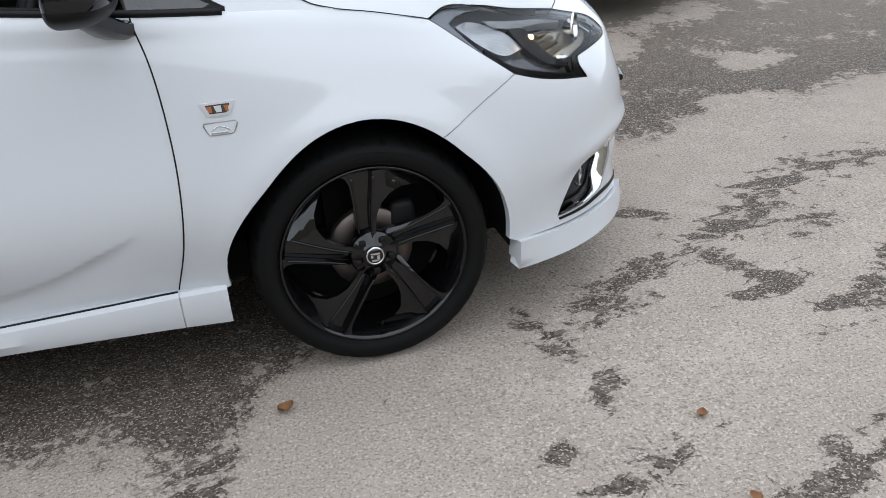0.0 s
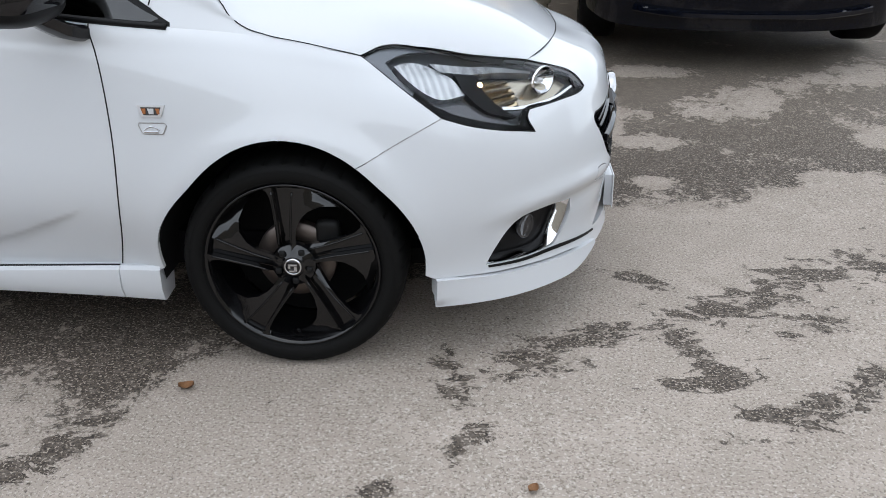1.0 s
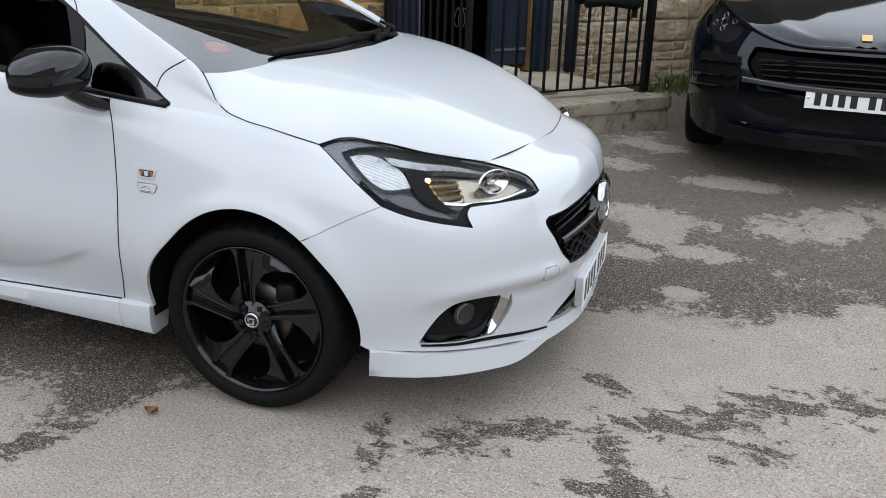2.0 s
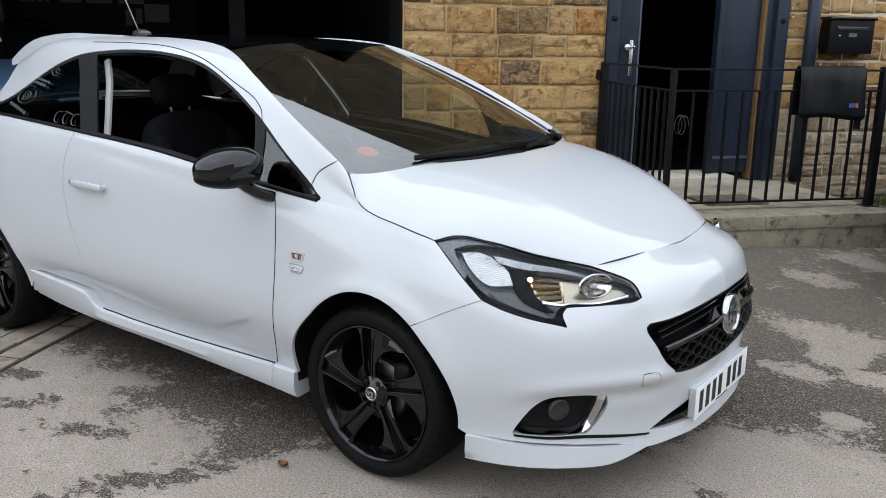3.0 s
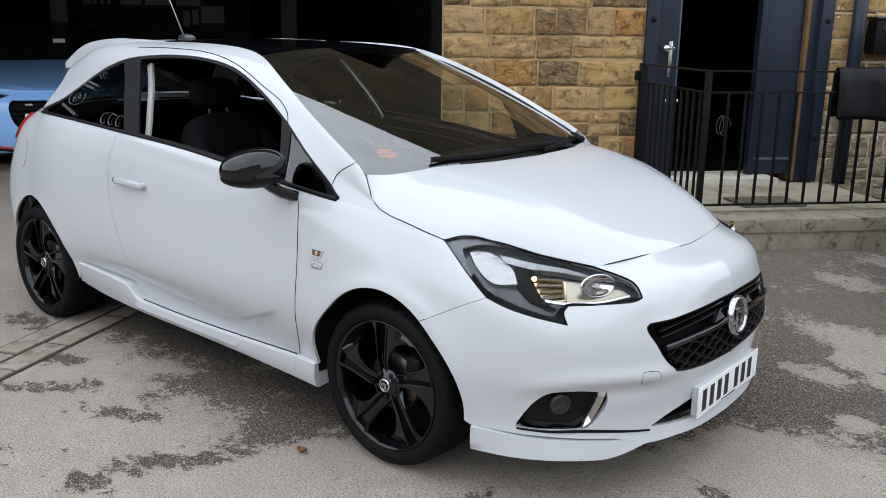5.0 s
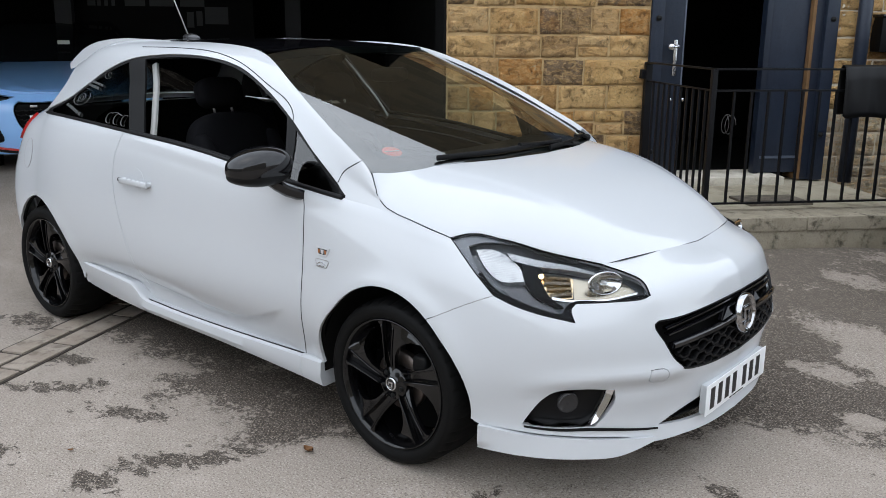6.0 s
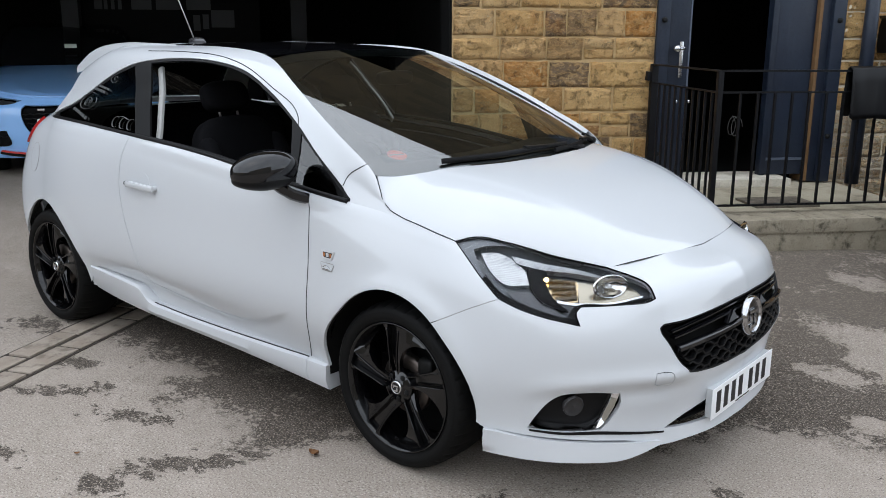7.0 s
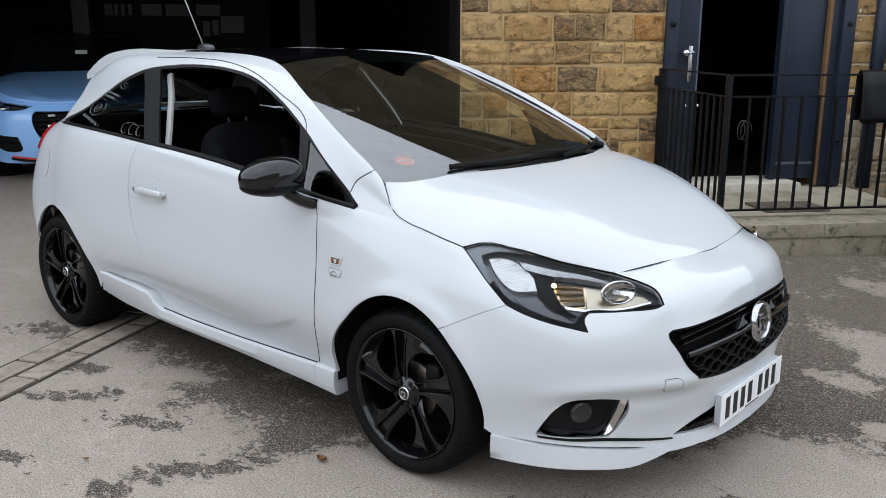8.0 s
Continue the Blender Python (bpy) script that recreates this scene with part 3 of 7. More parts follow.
def panel(name, skin, outline, material, parent, label="", holes=(), step=.02, lift=0.0, thick=.012, gap=.0, mirror=False):
    """Cuts one panel out of a skin: a triangulated piece with turned-in edges and the skin's own smooth normals.
    mirror: the same panel for the other side. Returns the object."""
    from mathutils.geometry import delaunay_2d_cdt
    loops = []
    for k, P in enumerate([outline, *holes]):
        Q = clean(np.array([skin.find(p) for p in P]))
        Q = clean(resample(Q, step))
        if gap:
            area = np.sum(Q[:, 0] * np.roll(Q[:, 1], -1) - np.roll(Q[:, 0], -1) * Q[:, 1])
            t = np.roll(Q, -1, 0) - np.roll(Q, 1, 0)
            t /= np.linalg.norm(t, axis=1, keepdims=True) + 1e-9
            Q = Q + np.sign(area) * (1 if k == 0 else -1) * gap * np.stack([-t[:, 1], t[:, 0]], 1)
        loops.append(Q)
    lo, hi = loops[0].min(0), loops[0].max(0)
    gx, gy = np.meshgrid(np.arange(lo[0], hi[0], step), np.arange(lo[1], hi[1], step))
    gx[1::2] += step / 2
    grid = np.stack([gx.ravel(), gy.ravel()], 1)
    ok = inside(loops[0], grid)
    for h in loops[1:]:
        ok &= ~inside(h, grid)
    grid = grid[ok]
    allb = np.vstack(loops)
    if len(grid):
        far = np.ones(len(grid), bool)
        for s in range(0, len(allb), 200):
            d = np.linalg.norm(grid[:, None] - allb[None, s:s + 200], axis=2).min(1)
            far &= d > step * .45
        grid = grid[far]
    pts = np.vstack([allb, grid])
    edges, k = [], 0
    for Q in loops:
        edges += [(k + i, k + (i + 1) % len(Q)) for i in range(len(Q))]
        k += len(Q)
    vs, _, fs, *_ = delaunay_2d_cdt([Vector(p) for p in pts], edges, [], 1, 1e-6)
    V2 = np.array([tuple(v) for v in vs])
    F = np.array([f for f in fs])
    c = V2[F].mean(1)
    keep = inside(loops[0], c)
    for h in loops[1:]:
        keep &= ~inside(h, c)
    F = F[keep]
    P, N = skin.at(V2)
    nrm = np.cross(P[F[:, 1]] - P[F[:, 0]], P[F[:, 2]] - P[F[:, 0]])
    if np.sum(nrm * N[F[:, 0]]) < 0:
        F = F[:, ::-1]
    P = P + lift * N
    if mirror:
        P, N, F = P * (1, -1, 1), N * (1, -1, 1), F[:, ::-1]
    count = {}
    for f in F:
        for a, b in ((f[0], f[1]), (f[1], f[2]), (f[2], f[0])):
            count[(a, b)] = 1
    rim = [(a, b) for a, b in count if (b, a) not in count]
    n = len(P)
    ids = sorted({i for e in rim for i in e})
    at = {i: n + k for k, i in enumerate(ids)}
    low = P[ids] - thick * N[ids]
    verts = np.vstack([P, low])
    faces = [tuple(f) for f in F] + [(b, a, at[a], at[b]) for a, b in rim]
    ob = mesh_ob(name, verts, faces, material, parent, label, smooth=True)
    me = ob.data
    fn = [N[i] for f in F for i in f]
    for a, b in rim:
        q = np.cross(verts[a] - verts[b], verts[at[a]] - verts[b])
        q = q / (np.linalg.norm(q) + 1e-12)
        fn += [q] * 4
    me.normals_split_custom_set([tuple(v) for v in fn])
    return ob


def height_skin(fn, x0, x1, w0, w1, nx, ny):
    X, Y = np.meshgrid(np.linspace(x0, x1, nx), np.linspace(w0, w1, ny), indexing="ij")
    return Skin(np.dstack([X, Y, fn(X.ravel(), np.abs(Y).ravel()).reshape(X.shape)]))


def make_skins():
    cap = []
    for k, (x, w, z) in enumerate(SHOULDER):
        if k < 6:
            x2, w2 = x - .05, max(w - .03, 0)
            cap.append((x2, w2, float(bonnet_height(np.array([x2]), np.array([w2]))[0]) - .002))
        else:
            cap.append((x, max(w - .05, 0), z + .01))
    low = patch([LIP, SILL, MIDDLE, UPPER, NOSE, SHOULDER, cap], 560, 220)
    x, z = low[..., 0], low[..., 2]
    # the blade-like crease low on the door: the skin turns in beneath it
    zc = line(x.ravel(), [(-2.05, .41), (-1.54, .391), (-1.34, .373), (-1.1, .362), (-.97, .363), (-.87, .369), (-.80, .381), (-.74, .398), (-.66, .43), (-.57, .468), (-.50, .50)]).reshape(x.shape)
    fade = blend(-1.75, -1.45, x) * (1 - blend(-.66, -.50, x))
    below = np.clip(zc - z, 0, None)
    low[..., 1] -= fade * .0095 * (below / .032) * np.exp(1 - below / .032)
    # the wings stand a little proud round the wheels
    for wx, amp in ((0, .012), (-2.51, .005)):
        r = np.hypot(x - wx, z - .305)
        low[..., 1] += amp * np.exp(-((r - .36) / .05) ** 2) * (z > .2) * (np.abs(x - wx) < .5)
    # the shelf that runs out of the fog lamp recess across the bumper
    zs = line(np.clip(x, .5, .95).ravel(), [(.5, .40), (.62, .43), (.80, .445), (.95, .43)]).reshape(x.shape)
    front = blend(.45, .65, x)
    low[..., 0] += front * (.016 * np.exp(-((z - zs - .02) / .03) ** 2) - .010 * np.exp(-((z - zs + .03) / .03) ** 2)) * blend(.25, .55, low[..., 1])
    R = low * (1, -1, 1)
    whole = np.concatenate([(R * (1, -1, 1))[::-1], R[1:]], axis=0)[::-1]
    # side glass and pillars, standing on the shoulder line
    top = hermite(np.array(SHOULDER), np.arange(13), np.linspace(4, 11, 400))
    order = np.argsort(top[:, 0])
    sx, sw, sz = top[order, 0], top[order, 1], top[order, 2]
    belt = [(f, np.interp(f, sx, sw), np.interp(f, sx, sz)) for f in FEET]
    side = patch([belt, GLASS, RAIL, EDGE], 300, 70)
    fix = np.stack([np.zeros(300), np.interp(side[:, 0, 0], sx, sw) - side[:, 0, 1], np.interp(side[:, 0, 0], sx, sz) - side[:, 0, 2]], 1)
    side += fix[:, None, :] * np.clip(1 - np.linspace(0, 1, 70) * 3, 0, 1)[None, :, None]
    U, V = np.meshgrid(np.linspace(-1, 1, 90), np.linspace(0, 1, 60), indexing="ij")
    return Skin(whole), Skin((side * (1, -1, 1))[::-1]), Skin(np.dstack(screen_point(U, V))), top


SKIN, SIDE, SCREEN, BELTLINE = make_skins()
BONNET = height_skin(bonnet_height, -.25, .78, -.80, .80, 90, 130)
ROOF = height_skin(roof_height, -2.62, -.93, -.56, .56, 90, 70)


# ---- the white hatchback ----
car = empty("hatchback_car", "white three-door hatchback with black roof and black alloy wheels", "car")
car.location.y, car.scale.y = .018, 1.02


def on(skin, p, lift=0.0):
    """The point of a skin nearest to p (x, half width, height), lifted off it."""
    a, n = skin.at(np.array([skin.find(right(p))]))
    return Vector(a[0] + lift * n[0])


def along(skin, pts, n=8, lift=0.0):
    return [on(skin, p, lift) for p in (curve(pts, n) if len(pts) > 2 else pts)]


def belt_run(x0, x1, dz=0.0, n=24):
    xs = np.linspace(x0, x1, n)
    o = np.argsort(BELTLINE[:, 0])
    B = BELTLINE[o]
    return [(x, np.interp(x, B[:, 0], B[:, 1]), np.interp(x, B[:, 0], B[:, 2]) + dz) for x in xs]


def arch_run(cx, a0, a1, n=40):
    """Points on a wheel arch, angles in degrees from the front, over the top."""
    out = []
    for a in np.radians(np.linspace(a0, a1, n)):
        r = .343 + .022 * abs(math.cos(2 * a)) ** 1.5
        out.append((cx + r * math.cos(a), .86, .305 + r * math.sin(a)))
    return out


def sweep(name, pts, half_h, half_d, material, parent, label="", up=(0, 0, 1)):
    """A flat bar of rectangular section along points, with softened corners."""
    pts = [Vector(p) for p in pts]
    sec = [(-1, -.6), (-.6, -1), (.6, -1), (1, -.6), (1, .6), (.6, 1), (-.6, 1), (-1, .6)]
    vs, fs = [], []
    for i, p in enumerate(pts):
        t = (pts[min(i + 1, len(pts) - 1)] - pts[max(i - 1, 0)]).normalized()
        s = t.cross(Vector(up)).normalized()
        q = s.cross(t)
        vs += [p + s * a * half_d + q * b * half_h for a, b in sec]
    k = len(sec)
    for i in range(len(pts) - 1):
        fs += [(i * k + j, i * k + (j + 1) % k, (i + 1) * k + (j + 1) % k, (i + 1) * k + j) for j in range(k)]
    fs += [tuple(range(k))[::-1], tuple(range((len(pts) - 1) * k, len(pts) * k))]
    ob = mesh_ob(name, vs, fs, material, parent, label, smooth=True)
    ob.data.set_sharp_from_angle(angle=radians(40))
    return ob


def pod(name, centre, half, material, parent, label="", power=2.6, m=None, n=20):
    """A rounded body: a superellipsoid."""
    vs, fs = [], []
    f = lambda c: math.copysign(abs(c) ** (2 / power), c)
    for i in range(n + 1):
        a = -math.pi / 2 + math.pi * i / n
        for j in range(2 * n):
            b = math.pi * j / n
            v = Vector((half[0] * f(math.cos(a)) * f(math.cos(b)), half[1] * f(math.cos(a)) * f(math.sin(b)), half[2] * f(math.sin(a))))
            vs.append((m @ v if m is not None else v) + Vector(centre))
    w = 2 * n
    for i in range(n):
        fs += [(i * w + j, i * w + (j + 1) % w, (i + 1) * w + (j + 1) % w, (i + 1) * w + j) for j in range(w)]
    ob = mesh_ob(name, vs, fs, material, parent, label, smooth=True)
    return ob


# outlines on the right side: x, half width, height
LAMP_TOP = [(.201, .752, .858), (.25, .69, .862), (.36, .635, .845), (.47, .585, .82), (.56, .53, .80), (.618, .482, .779)]
LAMP_NOSE = [(.618, .482, .779), (.69, .45, .76), (.745, .44, .73), (.778, .452, .70)]
LAMP_STEP = [(.778, .452, .70), (.768, .475, .692), (.70, .57, .69), (.628, .645, .69)]
LAMP_HOOK = [(.628, .645, .69), (.622, .66, .672), (.648, .675, .64)]
LAMP_LOW = [(.648, .675, .64), (.62, .69, .645), (.55, .73, .66), (.47, .76, .68), (.405, .78, .705)]
LAMP_REAR = [(.405, .78, .705), (.33, .775, .76), (.26, .76, .81), (.201, .752, .858)]
BUMPER_SEAM = [(.405, .78, .705), (.31, .82, .66), (.215, .86, .61)]
NOSE_EDGE = [(.731, 0, .797), (.717, .18, .80), (.70, .28, .801), (.678, .37, .80), (.66, .415, .795), (.618, .482, .779)]
DOOR_FRONT = [(-.462, .795, .942), (-.44, .825, .85), (-.428, .845, .71), (-.43, .858, .57), (-.45, .845, .42), (-.487, .80, .287)]
DOOR_REAR = [(-1.71, .82, 1.05), (-1.74, .84, .95), (-1.745, .86, .82), (-1.71, .865, .70), (-1.65, .862, .57), (-1.60, .85, .45), (-1.585, .82, .36), (-1.57, .79, .29)]
GLAZING_TOP = [(-2.585, .70, 1.10), (-2.41, .69, 1.165), (-2.22, .66, 1.262), (-2.04, .64, 1.335), (-1.88, .62, 1.375), (-1.70, .615, 1.395), (-1.51, .61, 1.405), (-1.28, .61, 1.40), (-1.06, .62, 1.365), (-.82, .67, 1.285), (-.68, .70, 1.215), (-.60, .72, 1.17), (-.48, .75, 1.09), (-.32, .77, .985), (-.262, .78, .945)]
PILLAR_SEAM = [(-.315, .77, .985), (-.30, .768, 1.025), (-.225, .738, 1.068)]

bumper_half = route(NOSE_EDGE, LAMP_NOSE, LAMP_STEP, LAMP_HOOK, LAMP_LOW, BUMPER_SEAM, arch_run(0, 57, -4), [(.385, .81, .266), (.53, .765, .262), (.69, .655, .256), (.79, .545, .245), (.83, .49, .222), (.88, .32, .21), (.915, .12, .205), (.92, 0, .205)])
grille_half = route([(.90, 0, .648), (.89, .20, .643), (.86, .38, .634), (.825, .462, .632)], [(.825, .462, .632), (.818, .476, .620), (.85, .455, .56), (.87, .42, .50), (.885, .38, .462)], [(.885, .38, .462), (.90, .33, .45), (.91, .13, .435), (.915, 0, .43)])
FOG = route([(.522, .765, .288), (.55, .75, .34), (.58, .74, .38), (.62, .72, .412), (.69, .67, .422), (.758, .595, .415)], [(.758, .595, .415), (.758, .59, .385), (.735, .61, .325), (.712, .63, .292)], [(.712, .63, .292), (.62, .71, .286), (.522, .765, .288)])
intake_half = route([(.90, 0, .335), (.895, .15, .33), (.885, .25, .318), (.862, .37, .292), (.842, .44, .27)], [(.842, .44, .27), (.875, .34, .258), (.91, .15, .25), (.915, 0, .248)])
TOW = route([(.83, .508, .478), (.845, .478, .478), (.858, .455, .472), (.862, .447, .455), (.858, .447, .438), (.845, .474, .434), (.832, .50, .438), (.826, .51, .456), (.83, .508, .478)])

bumper = panel("front_bumper", SKIN, both(bumper_half), WHITE, car, "glossy white front bumper", holes=[both(grille_half), right(FOG), right(FOG) * (1, -1, 1), both(intake_half), right(TOW)], step=.018, gap=.0012, thick=.02)
panel("tow_eye_cap", SKIN, right(TOW), WHITE, bumper, gap=.0012, step=.01)
for s in (1, -1):
    side_m = s < 0
    blade = right(route([(.383, .81, .268), (.53, .762, .258), (.69, .652, .252), (.845, .47, .238)], [(.845, .47, .226), (.77, .59, .192), (.69, .66, .187), (.53, .77, .186), (.383, .81, .185)]))
    panel("splitter_blade", SKIN, blade, WHITE, bumper, step=.02, lift=.014, thick=.05, mirror=side_m)
    slot = right(route([(.528, .765, .285), (.62, .712, .283), (.712, .632, .287), (.842, .445, .262)], [(.842, .445, .256), (.712, .635, .277), (.62, .715, .275), (.53, .766, .279)]))
    panel("lower_trim", SKIN, slot, TRIM, bumper, "thin black trim line", step=.012, lift=.003, thick=.004, mirror=side_m)

    wing = panel("front_wing", SKIN, right(route(arch_run(0, 57, 184), [(-.372, .81, .285), (-.487, .80, .287)], DOOR_FRONT[::-1], belt_run(-.462, -.27), belt_run(-.27, -.03, .010), [(-.03, .774, .911), (.06, .771, .892), (.13, .767, .876), (.201, .752, .858)], LAMP_REAR[::-1], BUMPER_SEAM)), WHITE, car, "glossy white front wing", step=.018, gap=.0012, mirror=side_m)
    panel("wing_top", SIDE, right(route(belt_run(-.035, -.262, -.002), [(-.262, .78, .945), (-.315, .77, .985)], PILLAR_SEAM, [(-.225, .738, 1.068), (-.197, .742, 1.055), (-.15, .752, 1.0), (-.114, .765, .960), (-.078, .768, .931), (-.045, .770, .915)])), WHITE, wing, step=.015, thick=.003, mirror=side_m)
    door = panel("door", SKIN, right(route(belt_run(-.462, -1.71, -.008), DOOR_REAR, [(-1.57, .79, .288), (-1.1, .775, .274), (-.487, .80, .285)], DOOR_FRONT[::-1])), WHITE, car, "glossy white door with a low blade crease", step=.010, gap=.002, mirror=side_m)
    panel("rear_quarter", SKIN, right(route(belt_run(-1.71, -2.72, -.006), [(-2.72, .64, 1.09), (-2.80, .66, 1.03), (-2.92, .70, .80), (-3.0, .65, .6), (-3.02, .62, .42), (-2.97, .68, .27)], [(-2.97, .68, .27), (-2.86, .77, .27)], arch_run(-2.51, 184, -4), [(-2.14, .83, .29), (-2.06, .83, .385), (-1.85, .83, .375), (-1.585, .82, .36)], DOOR_REAR[::-1])), WHITE, car, "glossy white rear quarter panel", step=.02, gap=.0015, mirror=side_m)
    panel("inner_body", SKIN, right(route(belt_run(-.05, -2.7, -.03), [(-2.7, .66, 1.05), (-2.9, .7, .7), (-2.9, .7, .34)], arch_run(-2.51, 165, 15), [(-2.1, .83, .33), (-.42, .80, .25)], arch_run(0, 165, 62), [(.30, .80, .70), (.15, .75, .84)])), INSIDE, car, "dark inner body shell", step=.05, lift=-.02, mirror=side_m)
    frame_ob = panel("side_frame", SIDE, right(route(PILLAR_SEAM, [(-.225, .738, 1.068), (-.465, .698, 1.194), (-.75, .615, 1.315), (-1.03, .53, 1.432), (-1.4, .51, 1.455), (-1.75, .50, 1.466), (-2.3, .48, 1.45), (-2.50, .46, 1.40)], [(-2.50, .46, 1.40), (-2.56, .58, 1.27), (-2.62, .70, 1.097)], GLAZING_TOP)), WHITE, car, "white pillars and roof rail", step=.018, thick=.02, gap=.001, mirror=side_m)
    # glazing: black surround with three openings
    rear_glass = right(route([(-2.53, .71, 1.105), (-2.40, .695, 1.155), (-2.22, .665, 1.25), (-2.04, .642, 1.322), (-1.895, .625, 1.362)], belt_run(-1.69, -2.50, .012)))
    door_glass = right(route([(-1.76, .62, 1.378), (-1.51, .615, 1.394), (-1.28, .615, 1.390), (-1.06, .625, 1.354), (-.82, .674, 1.273), (-.665, .705, 1.195)], belt_run(-.60, -1.56, .018)))
    front_glass = right(route([(-.595, .725, 1.152), (-.48, .752, 1.078), (-.335, .772, .978), (-.29, .782, .957)], belt_run(-.31, -.565, .014)))
    hole = right(route(GLAZING_TOP, belt_run(-.262, -2.585, -.008)))
    panel("window_surround", SIDE, hole, TRIM, door if s > 0 else frame_ob, "satin black window frame and pillar", holes=[rear_glass, door_glass, front_glass], step=.03, lift=-.004, thick=.01, mirror=side_m)
    panel("rear_side_window", SIDE, rear_glass, WINDOW, car, "dark tinted rear side window", step=.05, lift=-.008, thick=.003, mirror=side_m)
    panel("quarterlight", SIDE, front_glass, WINDOW, car, "small triangular window", step=.04, lift=-.008, thick=.003, mirror=side_m)
    tube("belt_trim", [(p.x, p.y * s, p.z) for p in along(SKIN, belt_run(-.27, -2.56, .004), lift=.003)], .009, TRIM, door if s > 0 else frame_ob, "black rubber belt moulding", n=6)
    gut = along(SIDE, [(-1.85, .58, 1.425), (-1.54, .588, 1.437), (-1.30, .592, 1.43), (-1.08, .61, 1.39), (-.84, .65, 1.305), (-.68, .683, 1.245), (-.635, .70, 1.21), (-.615, .72, 1.175)], lift=.0005)
    sweep("door_frame_seam", [(p.x, p.y * s, p.z) for p in gut], .0016, .0014, TRIM, frame_ob, "dark shut line over the door")
    panel("sill", SKIN, right(route([(-2.15, .83, .42), (-1.55, .85, .41), (-1.0, .84, .36), (-.42, .83, .36)], [(-.42, .80, .24), (-1.2, .79, .24), (-2.15, .80, .27)])), WHITE, car, "white sill behind the skirt", step=.03, lift=-.010, mirror=side_m)
    fold = lambda p: (p.x, p.y * s, p.z)
    sweep("shut_line", [fold(p) for p in along(SKIN, DOOR_FRONT, lift=.0003)], .0012, .0016, TRIM, door, "dark door gap", up=(0, 1, 0))
    sweep("shut_line", [fold(p) for p in along(SKIN, BUMPER_SEAM, lift=.0003)], .0006, .0008, STEEL, wing, "thin bumper gap", up=(0, 1, 0))
    sweep("shut_line", [fold(p) for p in along(SIDE, PILLAR_SEAM, lift=.0004)], .0012, .0016, TRIM, frame_ob, "dark pillar gap", up=(0, 1, 0))
    # skirt along the sill
    vs, fs = [], []
    runs = [(-2.10, .388, .262), (-1.95, .378, .245), (-1.72, .364, .232), (-1.67, .357, .230), (-1.635, .338, .228), (-1.605, .312, .227), (-1.57, .299, .226), (-1.48, .292, .224), (-1.1, .283, .215), (-.7, .289, .202), (-.487, .294, .193), (-.372, .294, .186)]
    xs = np.concatenate([np.linspace(-2.10, -.49, 60), [-.4875, -.4865, -.484], np.linspace(-.48, -.372, 8)])
    tops, bots = line(xs, [(a, b) for a, b, c in runs]), line(xs, [(a, c) for a, b, c in runs])
    for x, t, b in zip(xs, tops, bots):
        g = .004 if -.4872 < x < -.486 else 0
        o = .008 * float(blend(-2.1, -1.6, x)) - g
        base = float(line(np.array([x]), [(-2.10, .846), (-1.75, .842), (-1.58, .832), (-1.2, .822), (-.372, .820)])[0])
        prof = [(.72, t), (base - .012 + o, t), (base + o, t - .008), (min(base, .832) + .003 + o, (t * .4 + b * .6)), (min(base, .826) - .010 + o, b + .004), (min(base, .826) - .02 + o, b), (.74, b + .005)]
        vs += [(x, -s * w, z) for w, z in prof]
    k = 7
    for i in range(len(xs) - 1):
        fs += [(i * k + j, (i + 1) * k + j, (i + 1) * k + j + 1, i * k + j + 1) for j in range(k - 1)]
    fs += [tuple(range(k)), tuple(range((len(xs) - 1) * k, len(xs) * k))[::-1]]
    fs = [f[::-1] for f in fs] if s > 0 else fs
    gap_x = np.linspace(-1.56, -.488, 40)
    sweep("skirt_gap", [(x, -s * (float(line(np.array([x]), [(-1.75, .842), (-1.58, .832), (-1.2, .822), (-.372, .820)])[0]) - .008), float(np.interp(x, xs, tops)) + .0010) for x in gap_x], .0012, .004, TRIM, door, "dark gap over the skirt")
    sk = mesh_ob("side_skirt", vs, fs, WHITE, car, "white side skirt", smooth=True)
    sk.data.set_sharp_from_angle(angle=radians(30))
    # wheel housing
    for cx in (0, -2.51):
        v, f = lathe([(.366, .03 if cx == 0 else .10), (.366, .30), (.0, .32)], 40, radians(-8), radians(188))
        mesh_ob("wheel_liner", [(x + cx, s * (-.845 + y), z + .305) for x, y, z in v], f, INSIDE, car, "black wheel arch liner", smooth=True)

# bonnet
seam = [(-.175, .735, 1.035), (-.155, .750, 1.0), (-.115, .764, .955), (-.08, .769, .928), (-.036, .771, .910), (.05, .770, .893), (.13, .765, .875), (.201, .752, .857)]
def over(pts):
    """Points of a joint, kept on top of whichever skin stands highest there."""
    out = []
    for p in curve(pts, 8):
        c = [on(k, p, .0012) for k in (BONNET, SKIN, SIDE)]
        near = [q for q in c if math.hypot(q.x - p[0], -q.y - p[1]) < .02]
        out.append(max(near or c[:1], key=lambda q: q.z))
    soft = [out[0]]
    for a, b, c in zip(out, out[1:], out[2:]):
        soft.append((a + b + c) / 3 + Vector((0, 0, .001)))
    return soft + [out[-1]]


